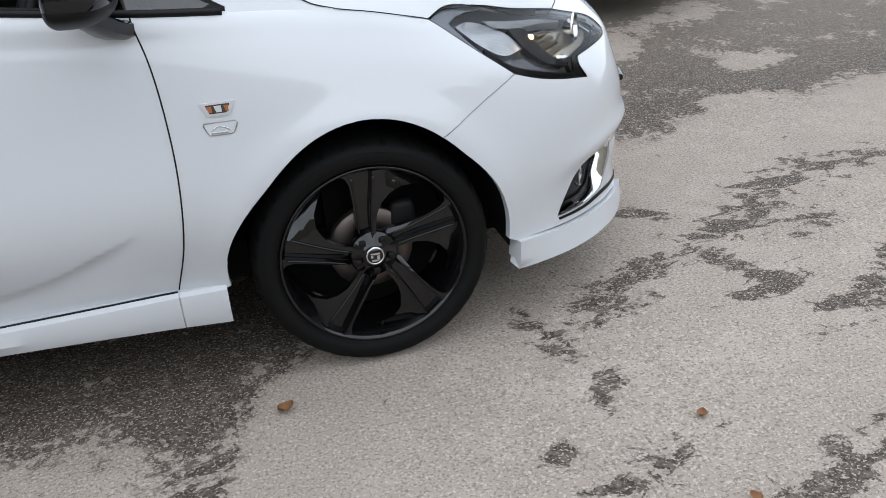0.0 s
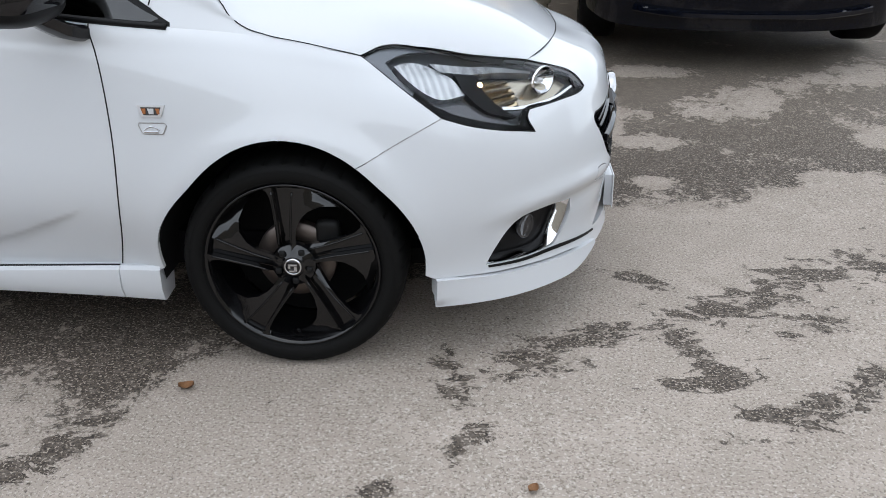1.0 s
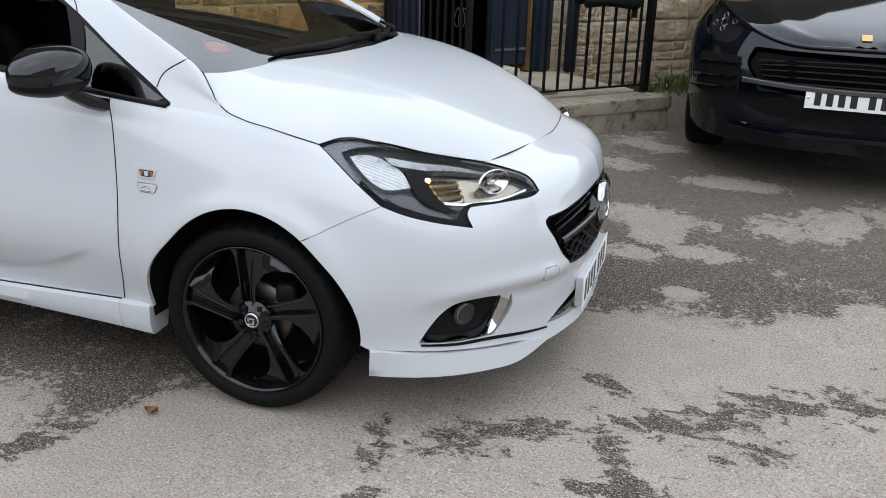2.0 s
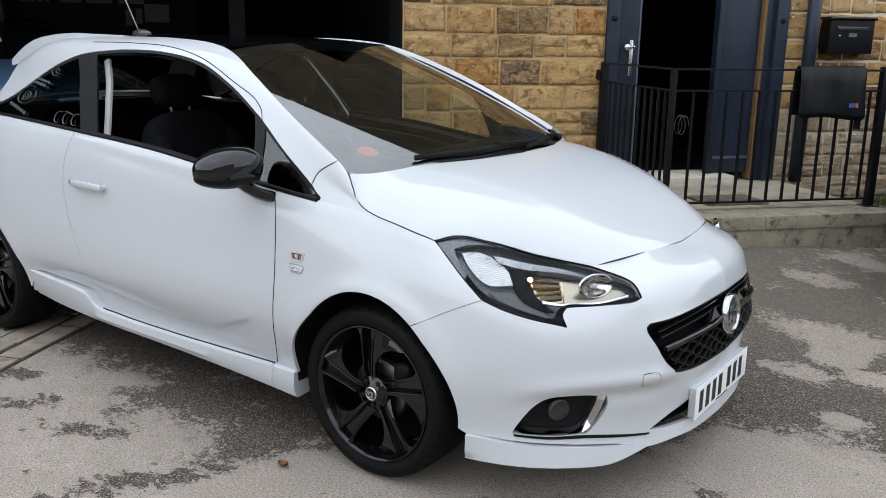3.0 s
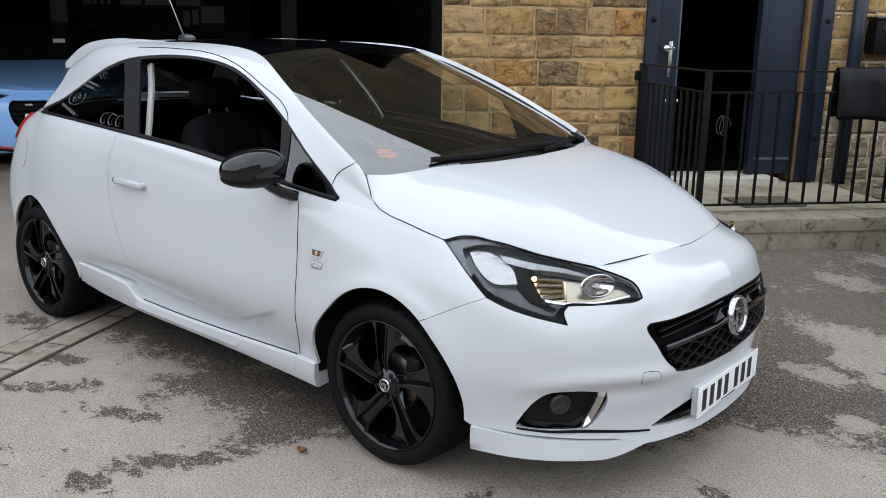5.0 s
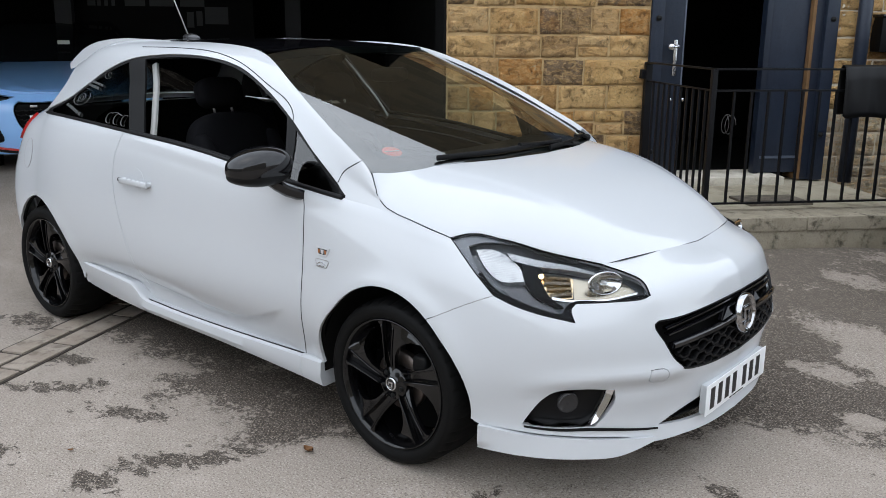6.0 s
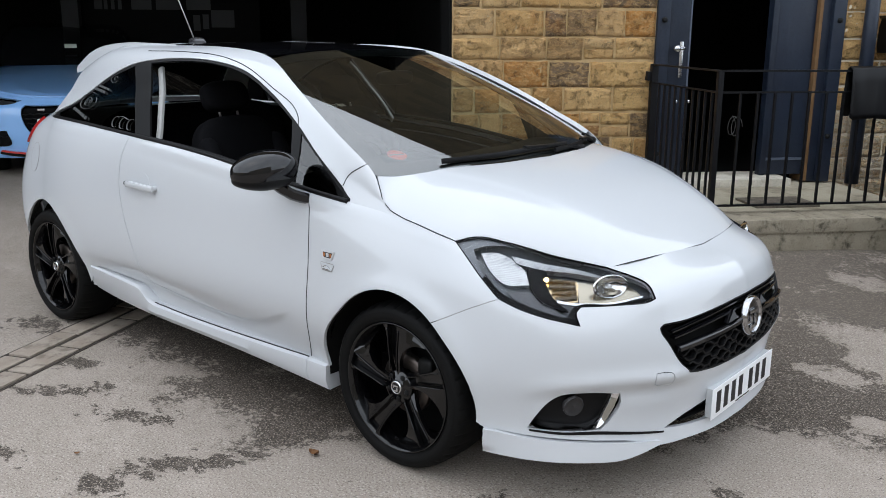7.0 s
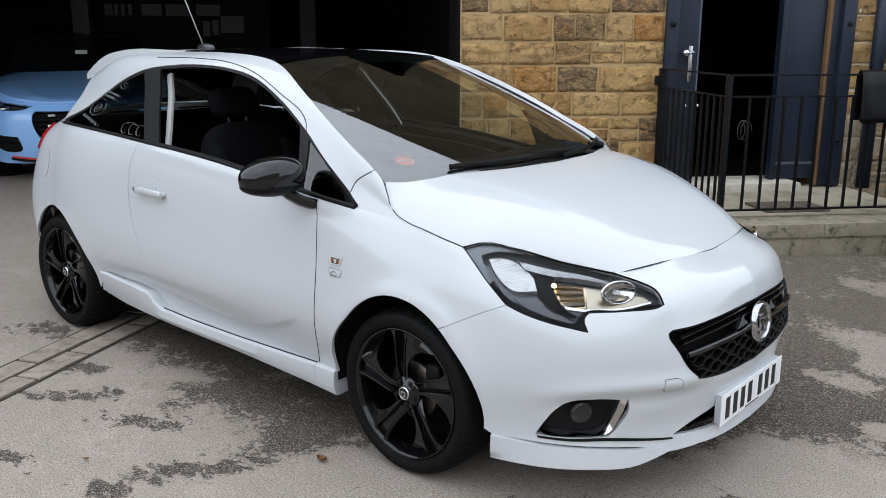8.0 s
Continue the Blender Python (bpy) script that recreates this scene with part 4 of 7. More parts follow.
bonnet_half = route([(.05, 0, 1.03), (.02, .3, 1.05), (-.075, .55, 1.045), (-.175, .735, 1.035)], seam, LAMP_TOP, NOSE_EDGE[::-1])
bonnet = panel("bonnet", BONNET, both(bonnet_half), WHITE, car, "glossy white bonnet", step=.02, gap=.0018, thick=.02)
panel("inner_bonnet", BONNET, both(bonnet_half), INSIDE, bonnet, "dark bonnet underside", step=.06, lift=-.024, thick=.004, gap=.03)
for s in (1, -1):
    sweep("shut_line", [(p.x, p.y * s, p.z) for p in over(seam)], .0012, .0014, TRIM, bonnet, "dark bonnet gap")
sweep("shut_line", [on(BONNET, (x, y, z), .0005) for x, y, z in curve(NOSE_EDGE, 8)[::-1]] + [Vector((q.x, -q.y, q.z)) for q in [on(BONNET, p, .0005) for p in curve(NOSE_EDGE, 8)[1:]]], .0011, .0014, TRIM, bonnet, "dark front bonnet gap")
wash = route([(.36, .627, .84), (.40, .60, .83), (.49, .566, .815), (.565, .528, .80)], [(.555, .542, .79), (.48, .588, .81), (.36, .627, .84)])
for s in (1, -1):
    panel("lamp_shade_strip", BONNET, right(wash), TRIM, bonnet, "gloss black strip above the lamp", lift=.002, step=.012, thick=.004, mirror=s < 0)

# roof, windscreen, tailgate
roof_half = route([(-1.02, 0, 1.45), (-1.04, .3, 1.45), (-1.065, .505, 1.44)], [(-1.065, .505, 1.44), (-1.4, .497, 1.45), (-1.75, .488, 1.46), (-2.3, .465, 1.44), (-2.5, .45, 1.40)], [(-2.5, .45, 1.40), (-2.55, 0, 1.41)])
panel("roof", ROOF, both(roof_half), BLACK, car, "gloss black roof", step=.03, gap=.001, lift=.001)
ws = SCREEN
out_half = [ws.G[i, 0] for i in range(45, 90)] + [ws.G[89, j] for j in range(1, 59)] + [ws.G[i, 58] for i in range(88, 44, -1)]
in_half = [ws.G[i, 5] for i in range(45, 85)] + [ws.G[84, j] for j in range(6, 54)] + [ws.G[i, 54] for i in range(83, 44, -1)]
full = lambda half: np.vstack([np.array(half), (np.array(half) * (1, -1, 1))[::-1]])
windscreen = panel("windscreen", ws, full(out_half), WINDSCREEN, car, "clear windscreen mirroring sky and stone wall", step=.05, thick=.004, lift=.002)
panel("windscreen_border", ws, full(out_half), FRIT, windscreen, "dark ceramic border of the glass", holes=[full(in_half)], step=.04, lift=-.003, thick=.002)
U, V = np.meshgrid(np.linspace(-1, 1, 40), np.linspace(0, 1, 24), indexing="ij")
tail = np.dstack([-2.50 - .05 * (1 - U**2) - .36 * V + .10 * np.abs(U) ** 3 * V, (.50 + .12 * V) * U, 1.40 + .015 * (1 - U**2) - .31 * V - .03 * np.abs(U) ** 3 * (1 - V)])
TAIL = Skin(tail[::-1])
edge = [TAIL.G[i, 0] for i in range(40)] + [TAIL.G[39, j] for j in range(1, 24)] + [TAIL.G[i, 23] for i in range(38, -1, -1)] + [TAIL.G[0, j] for j in range(22, 0, -1)]
pane = [TAIL.G[i, 4] for i in range(5, 35)] + [TAIL.G[34, j] for j in range(5, 22)] + [TAIL.G[i, 21] for i in range(33, 4, -1)] + [TAIL.G[5, j] for j in range(20, 4, -1)]
tailgate = panel("tailgate", TAIL, np.array(edge), WHITE, car, "white tailgate", holes=[np.array(pane)], step=.04)
panel("rear_window", TAIL, np.array(pane), WINDOW, tailgate, "dark tinted rear window", step=.06, lift=-.004, thick=.003)
for s in (1, -1):
    panel("rear_bumper", SKIN, right(route([(-2.88, .005, 1.09), (-2.86, .38, 1.09), (-2.74, .62, 1.09)], [(-2.80, .655, 1.03), (-2.92, .695, .80), (-3.0, .645, .6), (-3.02, .615, .42), (-2.97, .675, .27)], [(-3.06, .42, .26), (-3.08, .005, .26)])), WHITE, car, "white rear end and bumper", step=.04, mirror=s < 0)
for s in (1, -1):
    panel("rear_lamp", SKIN, right(route([(-2.775, .66, 1.04), (-2.83, .635, 1.03), (-2.87, .635, .97), (-2.90, .64, .92)], [(-2.865, .705, .915), (-2.82, .722, .96), (-2.775, .66, 1.04)])), RED, car, "red rear lamp", lift=.012, step=.02, mirror=s < 0)
# spoiler: a shell that carries the roof line on past the tailgate
vs, fs, nx, ny = [], [], 14, 36
for layer in (0, 1):
    for i in range(nx):
        a = i / (nx - 1)
        for j in range(ny):
            u = -1 + 2 * j / (ny - 1)
            x0 = -1.75 - .50 * (1 - abs(u) ** 2.5)
            x = x0 + a * (-2.78 + .05 * abs(u) ** 4 - x0)
            w = .503 * u
            rim_top = float(np.interp(x, [-2.78, -2.72, -2.61, -2.47, -2.30, -2.14, -1.75], [1.318, 1.337, 1.401, 1.447, 1.468, 1.476, 1.470]))
            rim_low = float(np.interp(x, [-2.78, -2.72, -2.62, -2.556, -2.40, -2.09, -1.75], [1.296, 1.306, 1.325, 1.340, 1.385, 1.425, 1.43]))
            mid_top = float(np.interp(x, [-2.78, -2.70, -2.60, -2.45, -2.2], [1.385, 1.412, 1.436, 1.453, 1.467]))
            k = abs(u) ** 5
            top_z = mid_top * (1 - k) + rim_top * k
            z = top_z if layer == 0 else top_z - max(.006, (rim_top - rim_low)) - .02 * a * (1 - k)
            vs.append((x, w, z))
n0 = nx * ny
for i in range(nx - 1):
    for j in range(ny - 1):
        q = (i * ny + j, i * ny + j + 1, (i + 1) * ny + j + 1, (i + 1) * ny + j)
        fs += [q, tuple(n0 + k for k in q[::-1])]
for i in range(nx - 1):
    fs += [(i * ny, (i + 1) * ny, n0 + (i + 1) * ny, n0 + i * ny), (n0 + i * ny + ny - 1, n0 + (i + 1) * ny + ny - 1, (i + 1) * ny + ny - 1, i * ny + ny - 1)]
for j in range(ny - 1):
    r = (nx - 1) * ny
    fs += [(r + j, r + j + 1, n0 + r + j + 1, n0 + r + j), (n0 + j, n0 + j + 1, j + 1, j)]
spo = mesh_ob("spoiler", vs, fs, WHITE, car, "white roof spoiler", smooth=True)
spo.data.set_sharp_from_angle(angle=radians(50))
# aerial
pod("aerial_base", (-2.33, 0, 1.474), (.075, .024, .024), SMOKE, car, "black aerial base", 2.2)
tube("aerial_mast", [(-2.35, 0, 1.475), (-2.50, 0, 1.72), (-2.58, 0, 1.85)], .0035, STEEL, car, "thin grey aerial", n=6)

# headlamps
for s in (1, -1):
    mir = s < 0
    lamp = empty("headlamp", "clear headlamp with chrome reflectors and a lit bulb", "")
    lamp.parent = car
    outline = right(route(LAMP_TOP, LAMP_NOSE, LAMP_STEP, LAMP_HOOK, LAMP_LOW, LAMP_REAR))
    panel("lens", SKIN, outline, LENS, lamp, "clear plastic lens", step=.02, lift=-.001, thick=.004, gap=.002, mirror=mir)
    inner = route([(.265, .728, .838), (.295, .695, .846), (.362, .642, .8405), (.472, .583, .8185), (.60, .503, .790), (.69, .456, .757), (.755, .447, .722), (.768, .462, .703)], [(.768, .462, .703), (.695, .57, .696), (.618, .652, .697), (.606, .672, .678), (.615, .682, .66)], [(.615, .682, .66), (.55, .722, .674), (.47, .750, .697), (.40, .766, .722), (.33, .762, .774), (.29, .744, .810), (.265, .728, .838)])
    ring = [on(SKIN, (p[0], -p[1], p[2]), -.003) for p in outline]
    sweep("lens_seal", [(p.x, p.y * s, p.z) for p in ring], .0022, .003, LAMPBLACK, lamp, "thin black seal round the lens", up=(0, 1, 0))
    hem = right(route(LAMP_STEP, LAMP_HOOK, LAMP_LOW, [(.405, .78, .705), (.33, .775, .76)], [(.335, .758, .772), (.40, .762, .724), (.47, .748, .699), (.55, .720, .677), (.603, .684, .666), (.606, .672, .680), (.618, .652, .699), (.695, .57, .698), (.768, .462, .705)]))
    panel("bezel", SKIN, hem, LAMPBLACK, lamp, "gloss black bezel", step=.012, lift=-.006, thick=.006, gap=.0015, mirror=mir)
    panel("inner_wall", SKIN, outline, LAMPWALL, lamp, "grey lamp wall, paled for the sky's sheen on the lens", holes=[right(inner)], step=.015, lift=-.012, thick=.010, gap=.003, mirror=mir)
    back = right(route([(x - .02, w - .035, z + .012) for x, w, z in LAMP_TOP], [(x + .004, w - .03, z + .006) for x, w, z in LAMP_NOSE], LAMP_STEP, LAMP_HOOK, LAMP_LOW, LAMP_REAR))
    panel("housing", SKIN, back, LAMPGREY, lamp, "dark grey lamp housing", step=.02, lift=-.046, thick=.01, mirror=mir)
    panel("indicator_reflector", SKIN, right(route([(.285, .718, .832), (.32, .695, .84), (.37, .675, .828), (.42, .672, .80)], [(.42, .672, .80), (.465, .695, .748)], [(.465, .695, .748), (.40, .738, .748), (.33, .738, .79), (.285, .718, .832)])), FROSTED, lamp, "frosted silver reflector", step=.008, lift=-.022, thick=.025, mirror=mir)
    panel("light_strip", SKIN, right(route([(.37, .665, .826), (.46, .617, .808), (.55, .558, .793), (.64, .503, .768)], [(.635, .513, .758), (.55, .575, .780), (.47, .637, .79), (.40, .672, .806)])), FROSTED, lamp, "pale light guide strip", step=.01, lift=-.018, thick=.02, mirror=mir)
    panel("dark_divider", SKIN, right(route([(.43, .66, .788), (.49, .635, .785), (.505, .66, .755), (.56, .685, .715), (.61, .68, .690)], [(.59, .69, .688), (.52, .71, .71), (.47, .70, .75), (.43, .66, .788)])), LAMPBLACK, lamp, "gloss black divider", step=.01, lift=-.016, thick=.02, mirror=mir)
    panel("lower_reflector", SKIN, right(route([(.41, .755, .735), (.48, .715, .735), (.56, .70, .70), (.605, .69, .668)], [(.605, .69, .668), (.55, .725, .675), (.47, .752, .70), (.41, .755, .735)])), SMOKE, lamp, "smoked lower reflector", step=.01, lift=-.03, thick=.02, mirror=mir)
    # two reflector bowls let into the housing
    dip = right(route([(.485, .645, .778), (.575, .582, .772)], [(.59, .60, .74), (.612, .632, .712)], [(.612, .632, .712), (.56, .68, .708)], [(.56, .68, .708), (.505, .68, .742), (.485, .645, .778)]))
    dipped = panel("dipped_beam_reflector", SKIN, dip, GILT, lamp, "stepped warm chrome reflector", step=.012, lift=-.034, thick=.004, mirror=mir)
    for k in range(4):
        a = k / 3
        p0, p1 = Vector((.495 + .055 * a, .650 + .022 * a, .768 - .05 * a)), Vector((.572 + .028 * a, .59 + .03 * a, .762 - .04 * a))
        sweep("reflector_step", [(lambda q: (q.x, q.y * s, q.z))(on(SKIN, p, -.030)) for p in (p0, p0.lerp(p1, .35), p0.lerp(p1, .7), p1)], .0045, .010, REFLECTOR if k % 2 else GILT, dipped)
    panel("reflector_field", SKIN, right(route([(.575, .585, .775), (.64, .515, .768), (.70, .463, .748), (.742, .462, .718)], [(.742, .462, .718), (.70, .55, .704), (.62, .635, .704)], [(.62, .635, .704), (.60, .61, .74), (.575, .585, .775)])), REFLECTOR, lamp, "pale satin reflector field", step=.012, lift=-.036, thick=.01, mirror=mir)
    for p, r, dep, nm in (((.664, .532, .734), .046, .032, "main_beam_bowl"),):
        c = on(SKIN, p, -.008)
        axis = Vector((.86, -.50, .10)).normalized()
        M = axis.to_track_quat("Z", "Y").to_matrix()
        v, f = lathe([(r * 1.08, -.002), (r * 1.02, .004), (r * .95, 0), (r * .80, -dep * .4), (r * .52, -dep * .8), (r * .2, -dep)], 36)
        verts = [c + M @ Vector((x * 1.28, z * .78, y)) for x, y, z in v]
        ob = mesh_ob(nm, [(q.x, q.y * s, q.z) for q in verts], f, CHROME, lamp, "chrome reflector bowl", smooth=True)
        b = c + axis * (-dep * .45)
        pod("bulb", (b.x, b.y * s, b.z), (.013, .008, .008), GLASSBULB, lamp, "clear glass bulb", 2)
    g = on(SKIN, (.500, .653, .762), -.018)
    if s > 0:
        pod("side_light", (g.x, g.y * s, g.z), (.008, .008, .008), AMBERLIGHT, lamp, "lit warm side light bulb", 2)
    panel("chrome_shelf", SKIN, right(route([(.560, .675, .710), (.60, .655, .706), (.70, .56, .706), (.748, .472, .711)], [(.748, .478, .705), (.70, .567, .701), (.605, .660, .701), (.565, .682, .705)])), CHROME, lamp, "chrome lower edge", step=.012, lift=-.014, thick=.012, mirror=mir)

# grille, badge and number plate
grille = empty("grille", "black honeycomb grille", "")
grille.parent = car
panel("grille_back", SKIN, both(grille_half), INSIDE, grille, "black void behind the bars", step=.03, lift=-.05, thick=.01)
rim_pts = [Vector(p) for p in np.vstack([both(grille_half)])]
sweep("grille_rim", [on(SKIN, (p.x, -p.y, p.z), -.006) for p in rim_pts] + [on(SKIN, (rim_pts[0].x, -rim_pts[0].y, rim_pts[0].z), -.006)], .004, .006, TRIM, grille, "black grille rim")


def grille_half_width(z):
    return float(np.interp(z, [.43, .45, .462, .50, .56, .62, .645], [.20, .34, .375, .415, .45, .468, .30]))


for z in (.617, .592):
    w = grille_half_width(z) - .012
    sweep("upper_slat", [on(SKIN, (.9, y, z + .012 * (1 - (abs(y) / .47) ** 2) + .004), -.018) for y in np.linspace(-w, w, 30)], .004, .012, BLACK, grille, "gloss black slat")
sweep("cross_bar", [on(SKIN, (.9, y, .566 - .012 * (abs(y) / .45) + .0), -.004) for y in np.linspace(-.44, .44, 30)], .010, .014, BLACK, grille, "gloss black cross bar")
for s in (1, -1):
    tri = [on(SKIN, (.9, s * a, b), .004) for a, b in ((.165, .575), (.085, .58), (.12, .612))]
    mid = sum(tri, Vector()) / 3 + Vector((.014, 0, 0))
    mesh_ob("badge_wing", [*tri, mid, *[p - Vector((.02, 0, 0)) for p in tri]], [(0, 1, 3), (1, 2, 3), (2, 0, 3), (0, 4, 5, 1), (1, 5, 6, 2), (2, 6, 4, 0)], BLACK, grille, "gloss black badge wing")
for row, z in enumerate((.535, .512, .489, .466, .449)):
    w = grille_half_width(z) - .01
    n = int(2 * w / .012)
    pts = []
    for k in range(n + 1):
        y = -w + 2 * w * k / n
        ph = ((y + (.045 if row % 2 else 0)) / .09) % 1.0
        wave = .0075 * (1 if ph < .42 else (1 - (ph - .42) / .08 * 2 if ph < .5 else (-1 if ph < .92 else -1 + (ph - .92) / .08 * 2)))
        pts.append(on(SKIN, (.92, y, z + wave), -.014))
    sweep("wave_slat", pts, .0045, .013, TRIM, grille, "matt black wave-shaped slat")
bc = Vector((.930, 0, .568))
tilt = Matrix.Rotation(radians(-6), 3, "Y")
v, f = lathe([(.071, -.012), (.071, .004), (.066, .010), (.059, .009), (.055, .002), (.0, .002)], 48)
badge = mesh_ob("badge", [bc + tilt @ Vector((y, x, z)) for x, y, z in v], f, BADGE, grille, "round chrome badge", smooth=True)
badge.data.set_sharp_from_angle(angle=radians(40))
for k, (y0, y1, z0, z1) in enumerate(((-.03, .03, .012, .026), (-.03, -.012, -.016, .012), (.006, .022, -.03, .006), (-.03, .024, -.04, -.028))):
    box("badge_relief", (.004, .009, y0, y1, z0, z1), BADGE, badge, m=Matrix.Translation(bc) @ tilt.to_4x4(), bevel=.002)
plate = empty("number_plate", "white number plate with black characters", "")
plate.parent = car
box("plate_plinth", (.892, .919, -.250, .250, .258, .364), WHITE, plate, "white plate plinth", bevel=.006)
box("plate_face", (.9188, .922, -.262, .262, .2555, .3665), PLATE, plate, "white reflective plate", bevel=.002)
yy = -.236
for k in range(7):
    yy += .028 if k == 4 else 0
    box("character_bar", (.9215, .9228, yy + .008, yy + .042, .272, .350), INK, plate)
    yy += .0615
box("maker_strip", (.9215, .9226, -.06, .06, .2590, .2635), SMOKE, plate, "small grey maker's strip")
panel("intake_back", SKIN, both(intake_half), INSIDE, bumper, "black lower intake", step=.03, lift=-.06, thick=.01)
for z in (.30, .275):
    w = .26 if z > .29 else .36
    sweep("intake_slat", [on(SKIN, (.9, y, z), -.03) for y in np.linspace(-w, w, 16)], .004, .012, TRIM, bumper)

# fog lamps, repeaters, handles
for s in (1, -1):
    mir = s < 0
    fog = panel("fog_recess", SKIN, right(FOG), TRIM, bumper, "black fog lamp recess", step=.02, lift=-.045, thick=.01, mirror=mir)
    ring = right(route([(.522, .765, .288), (.55, .75, .34), (.58, .74, .38), (.62, .72, .412), (.69, .67, .422), (.758, .595, .415)], [(.735, .615, .325), (.712, .63, .292)], [(.62, .71, .286), (.522, .765, .288)]))
    f = lambda p, l: (lambda q: Vector((q.x, q.y * s, q.z)))(on(SKIN, p, l))
    rim_out = curve([(.526, .764, .290), (.60, .72, .288), (.68, .655, .292), (.712, .631, .302), (.735, .612, .345), (.757, .595, .414)], 7)
    rim_in = curve([(.545, .752, .298), (.60, .718, .297), (.672, .660, .300), (.703, .638, .315), (.720, .625, .352), (.738, .610, .416)], 7)
    rows = []
    for po, pi in zip(rim_out, rim_in):
        pm = (np.array(po) * .55 + np.array(pi) * .45)
        rows.append([f(po, -.002), f(pm, -.010), f(pi, -.030), f(pi, -.040)])
    strip_v = [q for r in rows for q in r]
    strip_f = [(i * 4 + j, (i + 1) * 4 + j, (i + 1) * 4 + j + 1, i * 4 + j + 1) for i in range(len(rows) - 1) for j in range(3)]
    hook = mesh_ob("chrome_hook", strip_v, strip_f if s < 0 else [q[::-1] for q in strip_f], CHROME, fog, "chrome hook round the fog lamp", smooth=True)
    hook.data.set_sharp_from_angle(angle=radians(35))
    c = f((.645, .69, .36), -.038)
    ax = Vector((.8, -.6 * s, 0))
    M = ax.to_track_quat("Z", "Y").to_matrix()
    v, fc = lathe([(.036, 0), (.036, .010), (.032, .013), (.029, .008), (.0, .014)], 28)
    mesh_ob("fog_lamp", [c + M @ Vector((x, z, y)) for x, y, z in v], fc, FOGGLASS, fog, "round dark fog lamp", smooth=True)
    # repeater on the wing
    rep = right(route([(-.352, .85, .757), (-.283, .85, .757)], [(-.278, .85, .757), (-.290, .85, .727)], [(-.295, .85, .727), (-.340, .85, .727)], [(-.340, .85, .727), (-.352, .85, .757)]))
    ob = panel("side_repeater", SKIN, rep, SATIN, car, "chrome-framed amber side repeater", lift=.004, step=.01, thick=.006, mirror=mir)
    amb = right(route([(-.342, .85, .752), (-.288, .85, .752)], [(-.297, .85, .732), (-.334, .85, .732)]))
    panel("repeater_lens", SKIN, amb, SMOKE, ob, "dark repeater lens", lift=.0045, step=.01, thick=.003, mirror=mir)
    for x0, x1 in ((-.339, -.328), (-.323, -.307), (-.302, -.292)):
        panel("amber_bar", SKIN, right(route([(x0, .85, .749), (x1, .85, .749)], [(x1, .85, .735), (x0 + .004, .85, .735)])), SATIN if -.33 < x0 < -.31 else AMBER, ob, lift=.006, step=.01, thick=.002, mirror=mir)
    q = right(route([(-.350, .85, .712), (-.283, .85, .712)], [(-.278, .85, .706), (-.288, .85, .686)], [(-.292, .85, .684), (-.340, .85, .684)], [(-.344, .85, .688), (-.352, .85, .706)]))
    ob = panel("wing_plaque", SKIN, q, WHITE, car, "small white plaque with silver edge", lift=.0015, step=.01, thick=.003, mirror=mir)
    sweep("plaque_swoosh", [f(p, .003) for p in curve([(-.338, .85, .694), (-.318, .85, .703), (-.295, .85, .694)], 5)], .0014, .001, SILVER, ob)
    sweep("plaque_bar", [f(p, .003) for p in ((-.338, .85, .689), (-.30, .85, .689))], .002, .001, SILVER, ob)
    sweep("plaque_edge", [f((x, w, z), .0015) for x, w, z in q * (1, -1, 1)] + [f(tuple(q[0] * (1, -1, 1)), .0015)], .0012, .001, STEEL, ob)
    # door handle
    cup = right(route([(-1.595, .85, .905), (-1.55, .85, .918), (-1.51, .85, .905), (-1.485, .85, .86), (-1.51, .85, .815), (-1.55, .85, .805), (-1.59, .85, .82), (-1.60, .85, .86), (-1.595, .85, .905)]))
    hp = panel("handle_cup", SKIN, cup, WHITE, car, "white handle recess", lift=.0008, step=.012, thick=.001, mirror=mir)
    sweep("door_handle", [f((x, .86, .857 - .004 * ((x + 1.54) / .11) ** 2), .018 + .012 * (1 - ((x + 1.54) / .115) ** 4)) for x in np.linspace(-1.648, -1.43, 16)], .013, .007, WHITE, hp, "white door handle")
    for x in (-1.64, -1.44):
        q2 = f((x, .86, .855), .008)
        pod("handle_post", q2, (.014, .016, .012), WHITE, hp, power=3, n=8)
    q2 = f((-1.652, .86, .857), .022)
    pod("handle_lock", q2, (.006, .008, .010), TRIM, hp, "black lock cover", n=8)
    # fuel flap on the driver's side
    if s > 0:
        fl = right([(-2.66 + .055 * math.cos(a), .83, .885 + .082 * math.sin(a)) for a in np.linspace(0, math.tau, 40, endpoint=False)])
        panel("fuel_flap", SKIN, fl, WHITE, car, "white round fuel flap", lift=.002, step=.015, thick=.003)
        sweep("flap_gap", [on(SKIN, (x, -y, z), .0012) for x, y, z in [*fl, fl[0]]], .0011, .0012, STEEL, car, "thin fuel flap gap", up=(0, 1, 0))
    # mirror
    mirror = empty("door_mirror", "gloss black door mirror", "")
    mirror.parent = car
    turn = Matrix.Rotation(radians(-10 * s), 3, "Z")
    mc = Vector((-.548, -.945 * s, 1.038))

    def shaped(ob):
        for vtx in ob.data.vertices:
            d = vtx.co - mc
            o = max(-1.0, min(1.0, -d.y * s / .15))
            d.z *= 1 - .30 * max(0, o) ** 1.5 - (.12 if o < -.4 else 0) * (-o - .4)
            d.z -= .006 * o
            if d.x < -.028:
                d.x = -.028 + (d.x + .028) * .35
            vtx.co = mc + d

    shell = pod("mirror_shell", mc + Vector((0, 0, .004)), (.084, .128, .070), BLACK, mirror, "gloss black mirror shell", 2.5, turn, 28)
